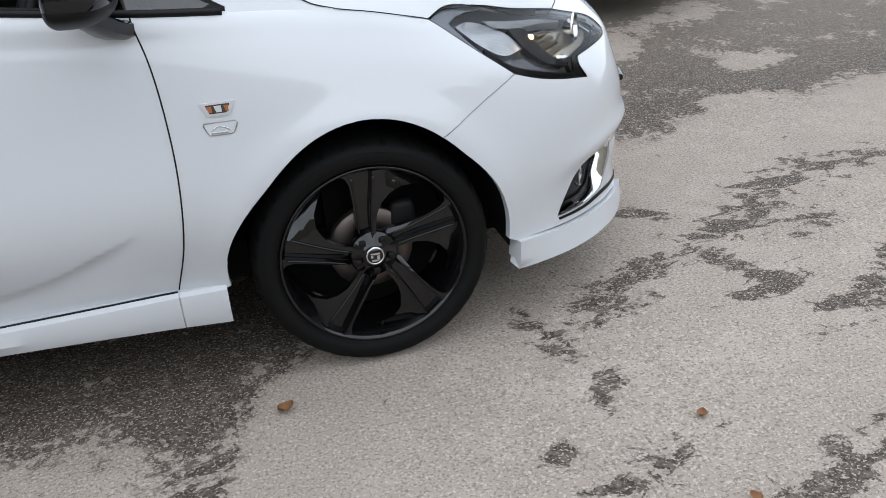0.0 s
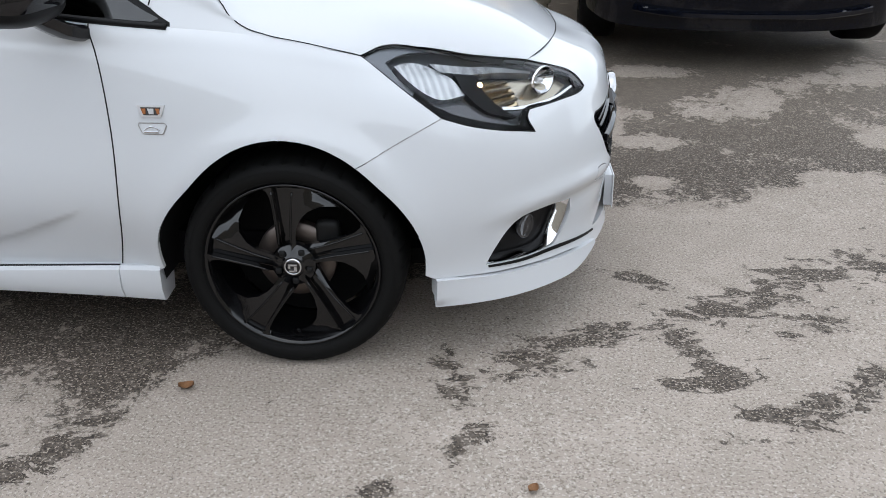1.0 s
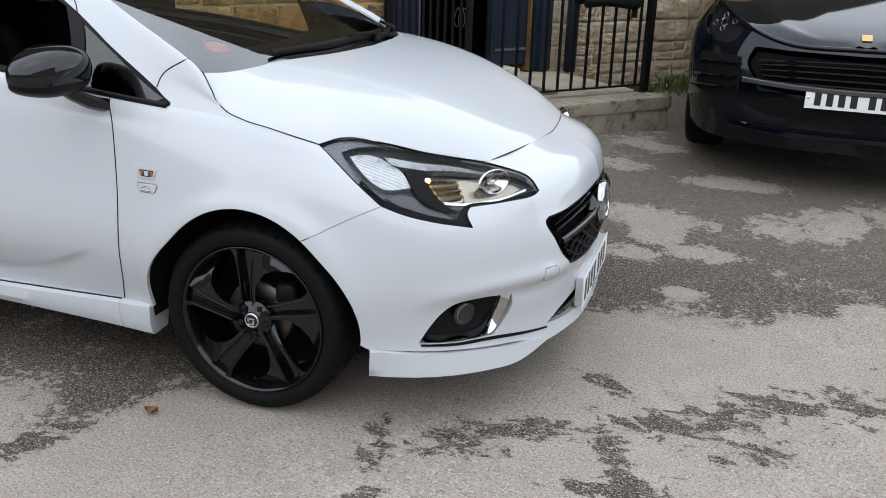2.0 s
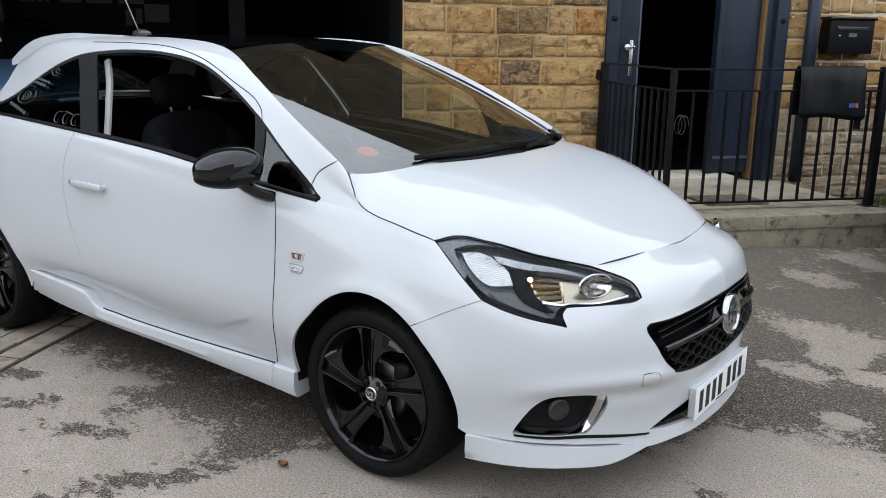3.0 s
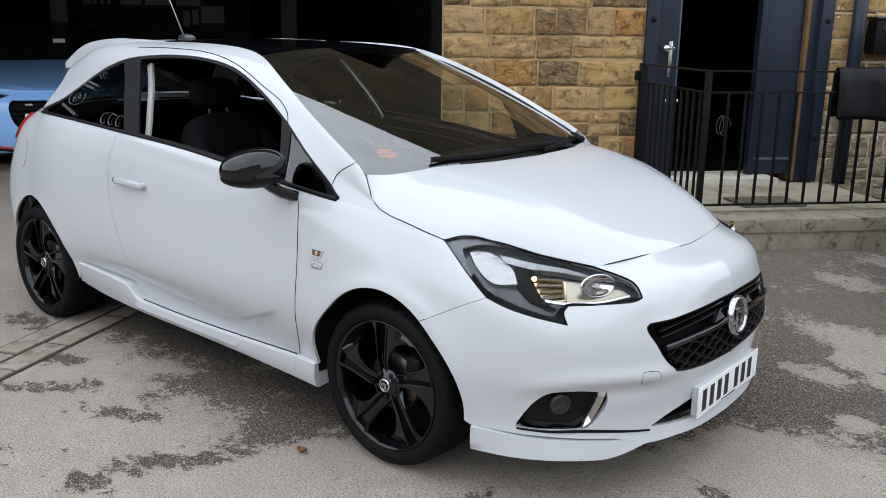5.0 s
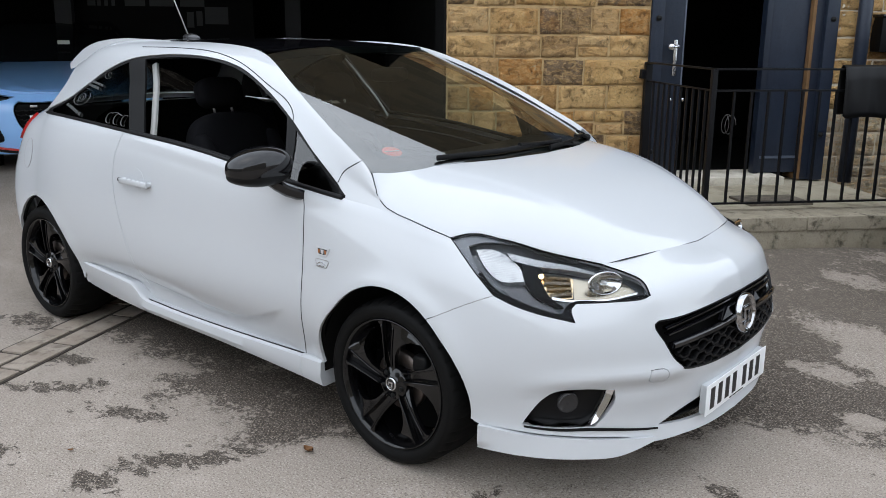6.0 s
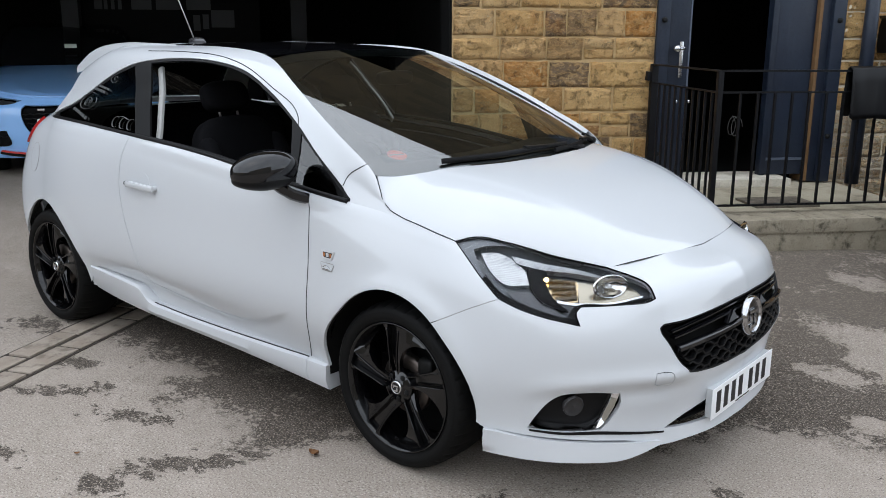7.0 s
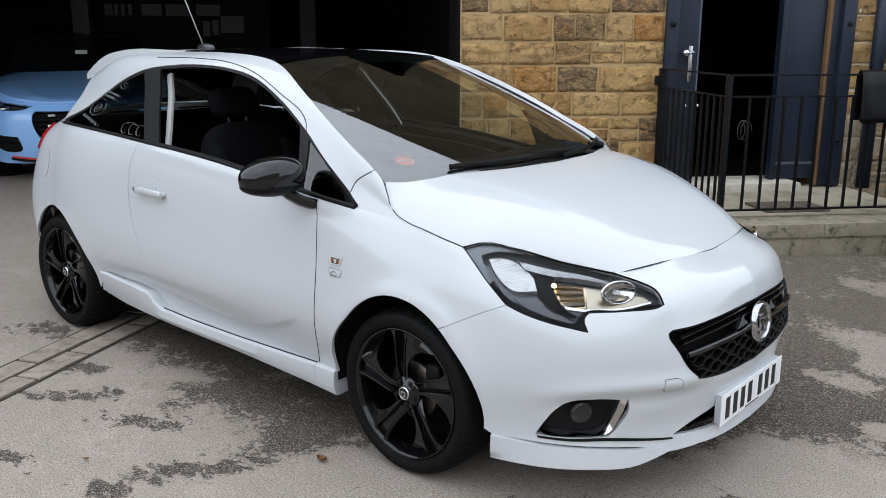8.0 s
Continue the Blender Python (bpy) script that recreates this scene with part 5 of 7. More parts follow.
    low_shell = pod("mirror_lower", mc + Vector((-.002, 0, -.026)), (.082, .125, .045), TRIM, mirror, "matt black lower mirror cover", 2.3, turn)
    shaped(shell)
    shaped(low_shell)
    box("mirror_glass", (-.044, -.040, -.085, .085, -.040, .036), MIRRORGLASS, mirror, "mirror glass", m=Matrix.Translation(mc), bevel=.001)
    sweep("mirror_arm", [(-.545, -.905 * s, .990), (-.53, -.88 * s, .966), (-.51, -.85 * s, .943), (-.495, -.82 * s, .930), (-.485, -.80 * s, .926)], .020, .034, BLACK, mirror, "black mirror arm")

# signage reflected in the rear side glass, painted on: an emblem, rows of bars and a scroll
marks = empty("sign_reflections", "pale plain shapes painted as a sign's reflection in the glass", "")
marks.parent = car


def mark(pts, wide=.0022):
    sweep("mark", along(SIDE, pts, 6, .0008) if len(pts) > 2 else [on(SIDE, p, .0008) for p in pts], wide, .0006, GLASSREFLECTION, marks, up=(0, 1, 0))


circle = lambda cx, cz, rx, rz, a0=0, a1=360: [(cx + rx * math.cos(a), .70 - (cz - 1.18) * .45, cz + rz * math.sin(a)) for a in np.radians(np.linspace(a0, a1, 14))]
mark(circle(-2.235, 1.18, .035, .026))
mark(circle(-2.235, 1.18, .016, .011))
mark(circle(-2.235, 1.18, .085, .048, 150, 395))
mark([(-2.33, .68, 1.205), (-2.27, .68, 1.225)])
mark([(-2.25, .68, 1.232), (-2.19, .68, 1.222)])
for k in range(6):
    x, z = -2.36 + .034 * k, 1.142 - .0105 * k
    mark([(x, .72, z + .010), (x + .006, .72, z - .010)], .005)
for k in range(4):
    x, z = -2.22 + .035 * k, 1.247 - .007 * k
    mark([(x, .67, z + .008), (x + .006, .67, z - .008)], .006)
    mark([(x + .03, .67, z + .026), (x + .036, .67, z + .012)], .006)
mark(circle(-2.045, 1.298, .035, .024, 160, 330))
mark(circle(-2.035, 1.300, .015, .011, 0, 300))
for cx in (-1.885, -1.815, -1.745):
    mark(circle(cx, 1.098 - .06 * (cx + 1.885) * .5, .030, .030, 60, 300), .0026)
mark([(-1.90, .76, 1.135), (-1.84, .76, 1.142), (-1.78, .76, 1.128)])

# wipers and cowl
cowl = panel("cowl", BONNET, both(route([(.06, 0, 1.03), (-.02, .3, 1.03), (-.11, .55, 1.045), (-.185, .69, 1.03)], [(-.23, .69, 1.05), (-.17, .5, 1.05), (-.09, .3, 1.05), (-.03, 0, 1.05)])), TRIM, car, "black plastic cowl", lift=-.012, step=.04)


def wiper(name, pts, pivot):
    w = empty(name, "black wiper", "")
    w.parent = car
    P = [Vector(p) for p in curve(pts, 6)]
    sweep("wiper_blade", P, .010, .005, TRIM, w, "black rubber blade")
    mid = P[len(P) // 2]
    sweep("wiper_arm", [Vector(pivot), Vector(pivot).lerp(mid, .5) + Vector((0, 0, .016)), mid + Vector((0, 0, .012))], .006, .009, TRIM, w, "black wiper arm")
    pod("wiper_pivot", pivot, (.02, .02, .016), TRIM, w, n=8)


def glass_at(u, v, lift):
    p = np.array(screen_point(np.array([u]), np.array([v])))[:, 0]
    return Vector(p) + Vector((.36, 0, .93)) * lift


wiper("wiper", [glass_at(u, v, .016) for u, v in ((-.66, .045), (-.3, .05), (.05, .055), (.30, .05))], glass_at(.42, .015, .012))
wiper("wiper", [glass_at(u, v, .014) for u, v in ((.12, .03), (.4, .035), (.64, .045), (.74, .05))], glass_at(.82, .02, .010))
tube("wiper_elbow", [glass_at(.88, .01, .006), glass_at(.84, .04, .016), glass_at(.80, .07, .012)], .007, TRIM, car, "black wiper elbow", n=8)
# parking sticker seen through the glass
st = [Vector(np.array(screen_point(np.array([-.805 + .042 * math.cos(a)]), np.array([.128 + .030 * math.sin(a)])))[:, 0]) + Vector((.36, 0, .93)) * -.004 for a in np.linspace(0, math.tau, 28, endpoint=False)]
mesh_ob("disc_sticker", st, [tuple(range(28))], ORANGE, windscreen, "round orange sticker")
bar = [Vector(np.array(screen_point(np.array([-.805 + a]), np.array([.128])))[:, 0]) + Vector((.36, 0, .93)) * -.0025 for a in np.linspace(-.034, .034, 6)]
sweep("sticker_bar", bar, .0016, .0012, PAPER, windscreen, "thin pale bar on the sticker")

# wheels
def wheel(cx, s):
    w = empty("wheel", "", "")
    w.parent = car
    pos = lambda v: [(cx + x, s * (-.825 + y), .305 + z) for x, y, z in v]
    flip = (lambda f: f) if s > 0 else (lambda f: [t[::-1] for t in f])
    # tyre: outside wall towards negative y
    prof = [(.236, .002), (.242, -.008), (.254, -.017), (.270, -.020), (.284, -.016), (.294, -.008), (.300, .004), (.3045, .020), (.307, .045), (.307, .095), (.307, .145), (.3045, .170), (.294, .198), (.270, .210), (.242, .200), (.236, .19)]
    n = 216
    v, f = lathe(prof, n)
    k = len(prof)
    v = [list(q) for q in v]
    for i in range(n):
        if i % 6 == 0:
            for j in (5, 6, 7, 8):
                a = v[i * k + j]
                sc = 1 - (.0015 if j in (5, 8) else .0045) / math.hypot(a[0], a[2])
                a[0] *= sc; a[2] *= sc
    tyre = mesh_ob("tyre", pos(v), flip(f), RUBBER, w, "black low-profile tyre", smooth=True)
    tyre.data.set_sharp_from_angle(angle=radians(28))
    for r in (.2475, .2785):
        q, g = lathe([(r - .0012, -.0125 if r < .25 else -.0168), (r, -.0150 if r < .25 else -.0195), (r + .0012, -.0135 if r < .25 else -.0168)], 72)
        mesh_ob("wall_ridge", pos(q), flip(g), RUBBER, tyre, smooth=True)
    # rim barrel and lip
    q, g = lathe([(.240, -.002), (.2405, -.010), (.2385, -.013), (.235, -.012), (.231, -.006), (.225, .004), (.222, .03), (.219, .12), (.224, .19)], 96)
    rim = mesh_ob("rim", pos(q), flip(g), RIMGLOSS, w, "gloss black alloy rim", smooth=True)
    dish = lambda r: float(np.interp(r, [0, .06, .10, .16, .235], [.002, .002, -.002, -.006, -.008]))
    rad = [.045, .065, .09, .115, .145, .175, .200, .218, .230]

    def plate(a0, lead, trail, sink, thick, cols=5):
        """A plate between two edges given as angles at each radius."""
        vs, fs = [], []
        for r, l, t in zip(rad, lead, trail):
            for e in range(cols):
                ang = l + (t - l) * e / (cols - 1)
                a = a0 + radians(ang)
                curl = .024 * max(0, (r - .180) / .05) ** 1.5 * min(1, max(0, (-ang - 9) / 10))
                bend = curl + .010 * max(0, (-ang - 9) / 30) ** 1.3 + .012 * max(0, ang - 9) / 12
                vs.append((r * math.cos(a) - .019 * math.sin(a0), dish(r) + sink + bend, r * math.sin(a) + .019 * math.cos(a0)))
        b = len(vs)
        vs += [(x, y + thick, z) for x, y, z in vs]
        for i in range(len(rad) - 1):
            for k in range(cols - 1):
                q4 = (i * cols + k, i * cols + k + 1, (i + 1) * cols + k + 1, (i + 1) * cols + k)
                fs += [q4, tuple(b + t for t in q4[::-1])]
            fs += [(i * cols, (i + 1) * cols, b + (i + 1) * cols, b + i * cols), (i * cols + cols - 1, b + i * cols + cols - 1, b + (i + 1) * cols + cols - 1, (i + 1) * cols + cols - 1)]
        return vs, fs

    gap_half = [20, 14, 10, 8.2, 7.3, 6.9, 6.7, 6.6, 6.6]
    for m in range(5):
        a0 = radians(88 + 72 * m)
        lead = [34, 23, 16, 12.5, 10.6, 9.6, 9.6, 11, 15]
        trail = [-34, -25, -18.5, -16, -17.5, -22, -29, -38, -46]
        v1, f1 = plate(a0, [-q for q in gap_half], trail, 0, .018, 6)
        v2, f2 = plate(a0, lead, gap_half, 0, .018, 3)
        v3, f3 = plate(a0, gap_half, [-q for q in gap_half], .020, .006, 3)
        k2, k3 = len(v1), len(v1) + len(v2)
        fs = f1 + [tuple(k2 + t for t in f) for f in f2] + [tuple(k3 + t for t in f) for f in f3]
        sp = mesh_ob("spoke", pos(v1 + v2 + v3), flip(fs), ALLOY, rim, "gloss black blade spoke", smooth=True)
        sp.data.set_sharp_from_angle(angle=radians(30))
        for sg in (1, -1):
            ribs = []
            for r, gh in zip(np.linspace(.062, .218, 14), np.interp(np.linspace(.062, .218, 14), rad, gap_half)):
                a = a0 + radians(sg * (gh + .6))
                ribs.append(Vector(pos([(r * math.cos(a) - .019 * math.sin(a0), dish(r) - .002, r * math.sin(a) + .019 * math.cos(a0))])[0]))
            tube("spoke_rib", ribs, .0028, RIMGLOSS, sp, n=6)
    q, g = lathe([(.0, -.004), (.026, -.003), (.031, .0), (.034, .004), (.058, .006), (.062, .012), (.062, .03)], 48)
    hub = mesh_ob("hub", pos(q), flip(g), ALLOY, w, "gloss black hub", smooth=True)
    q, g = lathe([(.0, -.0075), (.022, -.0065), (.0245, -.003)], 32)
    capo = mesh_ob("hub_cap", pos(q), flip(g), BLACK, hub, "black hub badge", smooth=True)
    q, g = lathe([(.0195, -.0070), (.0205, -.0085), (.0235, -.0080), (.0250, -.003)], 32)
    mesh_ob("cap_ring", pos(q), flip(g), SILVER, capo, "silver badge ring", smooth=True)
    for x0, x1, z0, z1 in ((-.012, .012, .004, .009), (-.012, -.006, -.004, .006), (.004, .011, -.012, .002), (-.010, .008, -.014, -.009)):
        c = pos([((x0 + x1) / 2, -.0085, (z0 + z1) / 2)])[0]
        box("cap_relief", ((x0 - x1) / 2, (x1 - x0) / 2, -.001, .001, (z0 - z1) / 2, (z1 - z0) / 2), SILVER, capo, m=Matrix.Translation(c))
    for m in range(5):
        a = radians(57 + 72 * m)
        c = pos([(.045 * math.cos(a), .004, .045 * math.sin(a))])[0]
        pod("wheel_bolt", c, (.0085, .006, .0085), BOLT, hub, "dark wheel bolt", 4, n=6)
    q, g = lathe([(.055, .05), (.07, .045), (.108, .045), (.110, .05), (.110, .07)], 48)
    mesh_ob("brake_disc", pos(q), flip(g), DISC, w, "worn steel brake disc", smooth=True)
    c = pos([(.09 if cx == 0 else -.08, .06, .065)])[0]
    pod("brake_caliper", c, (.035, .02, .05), BOLT, w, "dark brake caliper", 4, n=8)
    q, g = lathe([(.0, .16), (.218, .16)], 40)
    mesh_ob("wheel_back", pos(q), flip(g), INSIDE, w, "dark back plate")
    c = pos([(0.0, .004, -.205)])[0]
    tube("tyre_valve", [c, (c[0], c[1] - s * .014, c[2] + .014)], .004, TRIM, w, n=6)


for cx in (0, -2.51):
    for s in (1, -1):
        wheel(cx, s)

# underside and cabin
box("underbody", (-2.85, .72, -.56, .56, .19, .24), INSIDE, car, "dark underbody")
box("bulkhead", (-.10, -.05, -.70, .70, .24, .93), INSIDE, car, "dark bulkhead")
box("cabin_floor", (-2.6, -.10, -.68, .68, .24, .34), CLOTH, car, "dark carpet")
cab = empty("dashboard", "dark grey plastic dashboard", "")
cab.parent = car
vs, fs = [], []
prof = [(-.10, 1.015), (-.25, 1.03), (-.42, 1.02), (-.52, .985), (-.55, .92), (-.50, .80), (-.48, .55)]
for y in np.linspace(-.70, .70, 25):
    for x, z in prof:
        bump = .035 * math.exp(-((y + .37) / .17) ** 4) * (1 if -.54 < x < -.3 else 0)
        vs.append((x - .10 * (abs(y) / .7) ** 2, y, z + bump))
for i in range(24):
    fs += [(i * 7 + j, i * 7 + j + 1, (i + 1) * 7 + j + 1, (i + 1) * 7 + j) for j in range(6)]
mesh_ob("dash_top", vs, fs, PLASTIC, cab, smooth=True)
v, f = [], []
steer = Matrix.Translation((-.70, -.37, .93)) @ Matrix.Rotation(radians(-65), 4, "Y")
ringp = [steer @ Vector((.185 * math.cos(a), .185 * math.sin(a), 0)) for a in np.linspace(0, math.tau, 40, endpoint=False)]
wheel_s = tube("steering_wheel", ringp, .016, PLASTIC, car, "black steering wheel", cyclic=True)
pod("wheel_boss", steer @ Vector((0, 0, .02)), (.07, .08, .03), PLASTIC, wheel_s, power=3, m=steer.to_3x3(), n=10)
for a in (0, math.pi, -math.pi / 2):
    tube("wheel_spoke", [steer @ Vector((0, 0, .01)), steer @ Vector((.18 * math.cos(a + math.pi / 2), .18 * math.sin(a + math.pi / 2), 0))], .014, PLASTIC, wheel_s)


def seat(y):
    st = empty("front_seat", "dark grey cloth front seat with headrest", "")
    st.parent = car
    pod("seat_cushion", (-1.12, y, .52), (.27, .24, .09), CLOTH, st, power=4)
    m = Matrix.Rotation(radians(-20), 3, "Y")
    pod("backrest", (-1.44, y, .83), (.085, .235, .32), CLOTH, st, power=3.6, m=m)
    for k in (-1, 1):
        pod("bolster", (-1.40, y + k * .19, .80), (.10, .05, .26), CLOTH, st, power=3, m=m, n=12)
        tube("headrest_post", [(-1.54, y + k * .05, 1.11), (-1.565, y + k * .05, 1.20)], .006, STEEL, st)
    pod("headrest", (-1.575, y, 1.225), (.05, .125, .075), CLOTH, st, power=3.2, m=m)


seat(-.37)
seat(.37)
bench = empty("rear_bench", "dark grey cloth rear bench", "")
bench.parent = car
pod("bench_cushion", (-2.05, 0, .52), (.25, .58, .10), CLOTH, bench, power=5)
pod("bench_back", (-2.33, 0, .84), (.07, .58, .30), CLOTH, bench, power=5, m=Matrix.Rotation(radians(-18), 3, "Y"))
for s in (1, -1):
    panel("door_card", SKIN, right(route(belt_run(-.50, -1.70, -.02), [(-1.7, .85, .9), (-1.6, .85, .4)], [(-1.5, .8, .32), (-.52, .8, .32)])), PLASTIC, car, "dark door lining", step=.08, lift=-.09, thick=.01, mirror=s < 0)
    q = along(SIDE, [(-1.74, .625, 1.375), (-1.66, .68, 1.26), (-1.58, .76, 1.12), (-1.55, .80, 1.05)], lift=-.05)
    sweep("pillar_lining", [(p.x, p.y * s, p.z) for p in q], .016, .010, PALE, car, "pale grey pillar lining", up=(1, 0, 0))
pod("rear_view_mirror", (-.80, 0, 1.33), (.02, .11, .032), PLASTIC, car, "rear-view mirror", 4)
box("headlining", (-2.4, -1.15, -.50, .50, 1.415, 1.42), CLOTH, car, "dark headlining")


# ---- setting: a sloping yard before a stone building; u runs along the building, n into it ----
TH = radians(48.7)
SITE = Matrix.Translation((0.155, 2.74, 0)) @ Matrix.Rotation(TH, 4, "Z")
PLAT, WALLN = .375, 1.40


def ground_height(x, y):
    x, y = np.asarray(x, float), np.asarray(y, float)
    c, s = math.cos(TH), math.sin(TH)
    u, n = c * (x - .155) + s * (y - 2.74), -s * (x - .155) + c * (y - 2.74)
    yard = .17 * blend(.95, 2.7, y) * (1 - .35 * blend(.3, 1.1, x))
    floor = .19 * blend(.4, 3.0, n) * (1 - blend(-2.6, -2.0, u))
    return np.maximum(yard, floor) + .004 * np.sin(2.1 * x + .7) * np.sin(1.7 * y) * blend(1.3, 2.2, np.hypot(x + 1.2, y * 1.2))


def axis_points(lo, hi, fine_lo, fine_hi, step):
    inner = np.arange(fine_lo, fine_hi, step)
    a = fine_lo - np.geomspace(step, fine_lo - lo, 22)[::-1]
    b = inner[-1] + np.geomspace(step, hi - inner[-1], 22)
    return np.concatenate([a, inner, b])


gx, gy = axis_points(-300, 300, -5, 4, .10), axis_points(-300, 300, -3, 5, .10)
X, Y = np.meshgrid(gx, gy, indexing="ij")
far = blend(12, 30, np.hypot(X, Y))
Zg = ground_height(X, Y) * (1 - far)
tagged(mesh_ob("ground", np.dstack([X, Y, Zg]).reshape(-1, 3), grid_faces(len(gx), len(gy)), ASPHALT, smooth=True), "worn grey asphalt yard with dark stains", "ground", kind="structure")

# strip of old setts let into the asphalt behind the rear wheel
d0, d1 = Vector((-.887, -3.518, 0)), Vector((-2.567, .334, 0))
run = (d1 - d0).normalized()
strip = empty("sett_strip", "line of flat stone setts let into asphalt", "paving", kind="structure")
pos_s, k = 0.0, 0
bed = Matrix.Translation(d0) @ Matrix.Rotation(math.atan2(run.y, run.x), 4, "Z")
box("joint_bed", (-.05, (d1 - d0).length, -.012, .302, -.05, .0040), EARTH, strip, "dark earth joints", m=bed)
while pos_s < (d1 - d0).length:
    L = .32 + .30 * random.random()
    for row in (0, 1):
        bm = bmesh.new()
        add_box(bm, 0, L - .018, row * .150 + .006 * random.random(), row * .150 + .130, -.06, .007 + .007 * random.random(), .009)
        M = Matrix.Translation(d0 + run * (pos_s + row * .17)) @ Matrix.Rotation(math.atan2(run.y, run.x), 4, "Z")
        bm.transform(M)
        part("sett", bm, SETT, strip, smooth=True)
    pos_s += L

# platform before the door
platform = empty("platform", "low concrete platform with a worn stone kerb", "platform", kind="structure")
box("kerb_body", (-1.6, 1.12, 0, .30, -.1, PLAT - .004), KERB, platform, "weathered stone kerb", bevel=.02, m=SITE)
box("platform_top", (-1.6, 1.11, .29, WALLN + .3, -.1, PLAT - .012), CONCRETE, platform, "stained concrete top", m=SITE)
for u0, u1 in ((-1.6, -.75), (-.74, .12), (.13, 1.13)):
    box("coping", (u0, u1, -.012, .30, PLAT - .09, PLAT), KERB, platform, "worn coping stone", bevel=.012, m=SITE)
box("doorstep", (-.30, .66, 1.24, WALLN + .25, PLAT - .02, .425), PALESTONE, platform, "pale doorstep", bevel=.012, m=SITE)

# walls
def stone_mesh(w, h, d, seed):
    """One rock-faced stone: front towards negative n, origin at its lower left front corner."""
    rng = random.Random(seed)
    nx, nz = max(5, int(w / .024)), max(5, int(h / .024))
    off = Vector((rng.random() * 50, rng.random() * 50, rng.random() * 50))
    vs, fs = [], []
    for i in range(nx + 1):
        for j in range(nz + 1):
            a, b = i / nx, j / nz
            e = min(a * w, (1 - a) * w, b * h, (1 - b) * h)
            lift = .005 * (1 - math.exp(-e / .004)) + .018 * noise.noise(Vector((a * w * 11, b * h * 14, 0)) + off) * min(1, e / .025) + .012 * noise.noise(Vector((a * w * 34, b * h * 40, 0)) + off) * min(1, e / .02)
            jx = (.006 * noise.noise(Vector((b * h * 14, 3, 1)) + off)) if i in (0, nx) else 0
            jz = (.006 * noise.noise(Vector((a * w * 14, 7, 2)) + off)) if j in (0, nz) else 0
            vs.append((a * w + jx, -max(lift, -.002) if e > 0 else 0, b * h + jz))
    fs = [(i * (nz + 1) + j, (i + 1) * (nz + 1) + j, (i + 1) * (nz + 1) + j + 1, i * (nz + 1) + j + 1) for i in range(nx) for j in range(nz)]
    ring = [i * (nz + 1) for i in range(nx + 1)] + [nx * (nz + 1) + j for j in range(1, nz + 1)] + [i * (nz + 1) + nz for i in range(nx - 1, -1, -1)] + [j for j in range(nz - 1, 0, -1)]
    k = len(vs)
    vs += [(vs[r][0], d, vs[r][2]) for r in ring]
    m = len(ring)
    fs += [(ring[(t + 1) % m], ring[t], k + t, k + (t + 1) % m) for t in range(m)]
    return vs, fs


JOINTS = [.02, .20, .385, .56, .75, .94, 1.13, 1.33, 1.50, 1.70, 1.88, 2.08, 2.26, 2.46]


def stone_wall(name, label, u0, u1, seed, rubble_below=0.0):
    rng = random.Random(seed)
    wall = empty(name, label, "wall", kind="structure")
    box("mortar", (u0, u1, WALLN + .003, WALLN + .45, -.1, JOINTS[-1]), PALEMORTAR if rubble_below else MORTAR, wall, "pale mortar backing", m=SITE)
    for z0, z1 in zip(JOINTS, JOINTS[1:]):
        u = u0
        rubble = z1 < rubble_below
        while u < u1 - .02:
            w = rng.uniform(.16, .40) if not rubble else rng.uniform(.10, .30)
            if u1 - (u + w) < .12:
                w = u1 - u
            split = rng.random() < (.10 if not rubble else .35) and w < .26
            rows = [(z0, z1)] if not split else [(z0, (z0 + z1) / 2), ((z0 + z1) / 2, z1)]
            for a, b in rows:
                j = (.007 if not rubble else .006) + rng.uniform(-.003, .004)
                wob = rng.uniform(-.006, .006)
                vs, fs = stone_mesh(w - 2 * j, b - a - 2 * j, .03, rng.random() * 1e6)
                ob = mesh_ob("stone", [SITE @ (Vector(v) + Vector((u + j, WALLN + rng.uniform(-.004, .003), a + j + wob))) for v in vs], fs, RUBBLE if rubble else STONE, wall, smooth=True)
            u += w
    return wall


front = stone_wall("wall_front", "coursed rock-faced sandstone wall in tan and brown", -2.03, -.47, 3)
# added black sheet: stands in for shade on the reveal of the opening
box("reveal_shade", (-2.05, -2.0299, WALLN + .015, WALLN + .46, 0, 2.95), GLOOMWALL, front, "black sheet added as shade on the opening's reveal", m=SITE)
stone_wall("wall_right", "coursed sandstone wall, pale rubble at its foot", 1.06, 4.6, 11, .98)
# plain stone above: gable over the garage and the door, seen only mirrored, darkened for that
gable = [(-9, 2.95), (-2.04, 2.95), (-2.04, 2.47), (4.6, 2.47), (14, 2.47), (14, 3.4), (4.7, 3.6), (.9, 7.0), (-6, 3.95), (-9, 3.2)]
vs = [SITE @ Vector((u, WALLN + .005, z)) for u, z in gable] + [SITE @ Vector((u, WALLN + .45, z)) for u, z in gable]
n = len(gable)
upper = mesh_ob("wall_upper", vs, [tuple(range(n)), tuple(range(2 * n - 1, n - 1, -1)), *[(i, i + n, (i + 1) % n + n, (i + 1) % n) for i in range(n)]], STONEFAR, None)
tagged(upper, "upper sandstone gable wall, darkened to mirror dim in the glass", "wall", kind="structure")
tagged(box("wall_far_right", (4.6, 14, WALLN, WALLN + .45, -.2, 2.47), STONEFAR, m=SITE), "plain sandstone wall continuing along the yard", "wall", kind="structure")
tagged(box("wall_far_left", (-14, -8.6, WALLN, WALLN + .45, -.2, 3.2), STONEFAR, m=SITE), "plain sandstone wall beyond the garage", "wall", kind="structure")
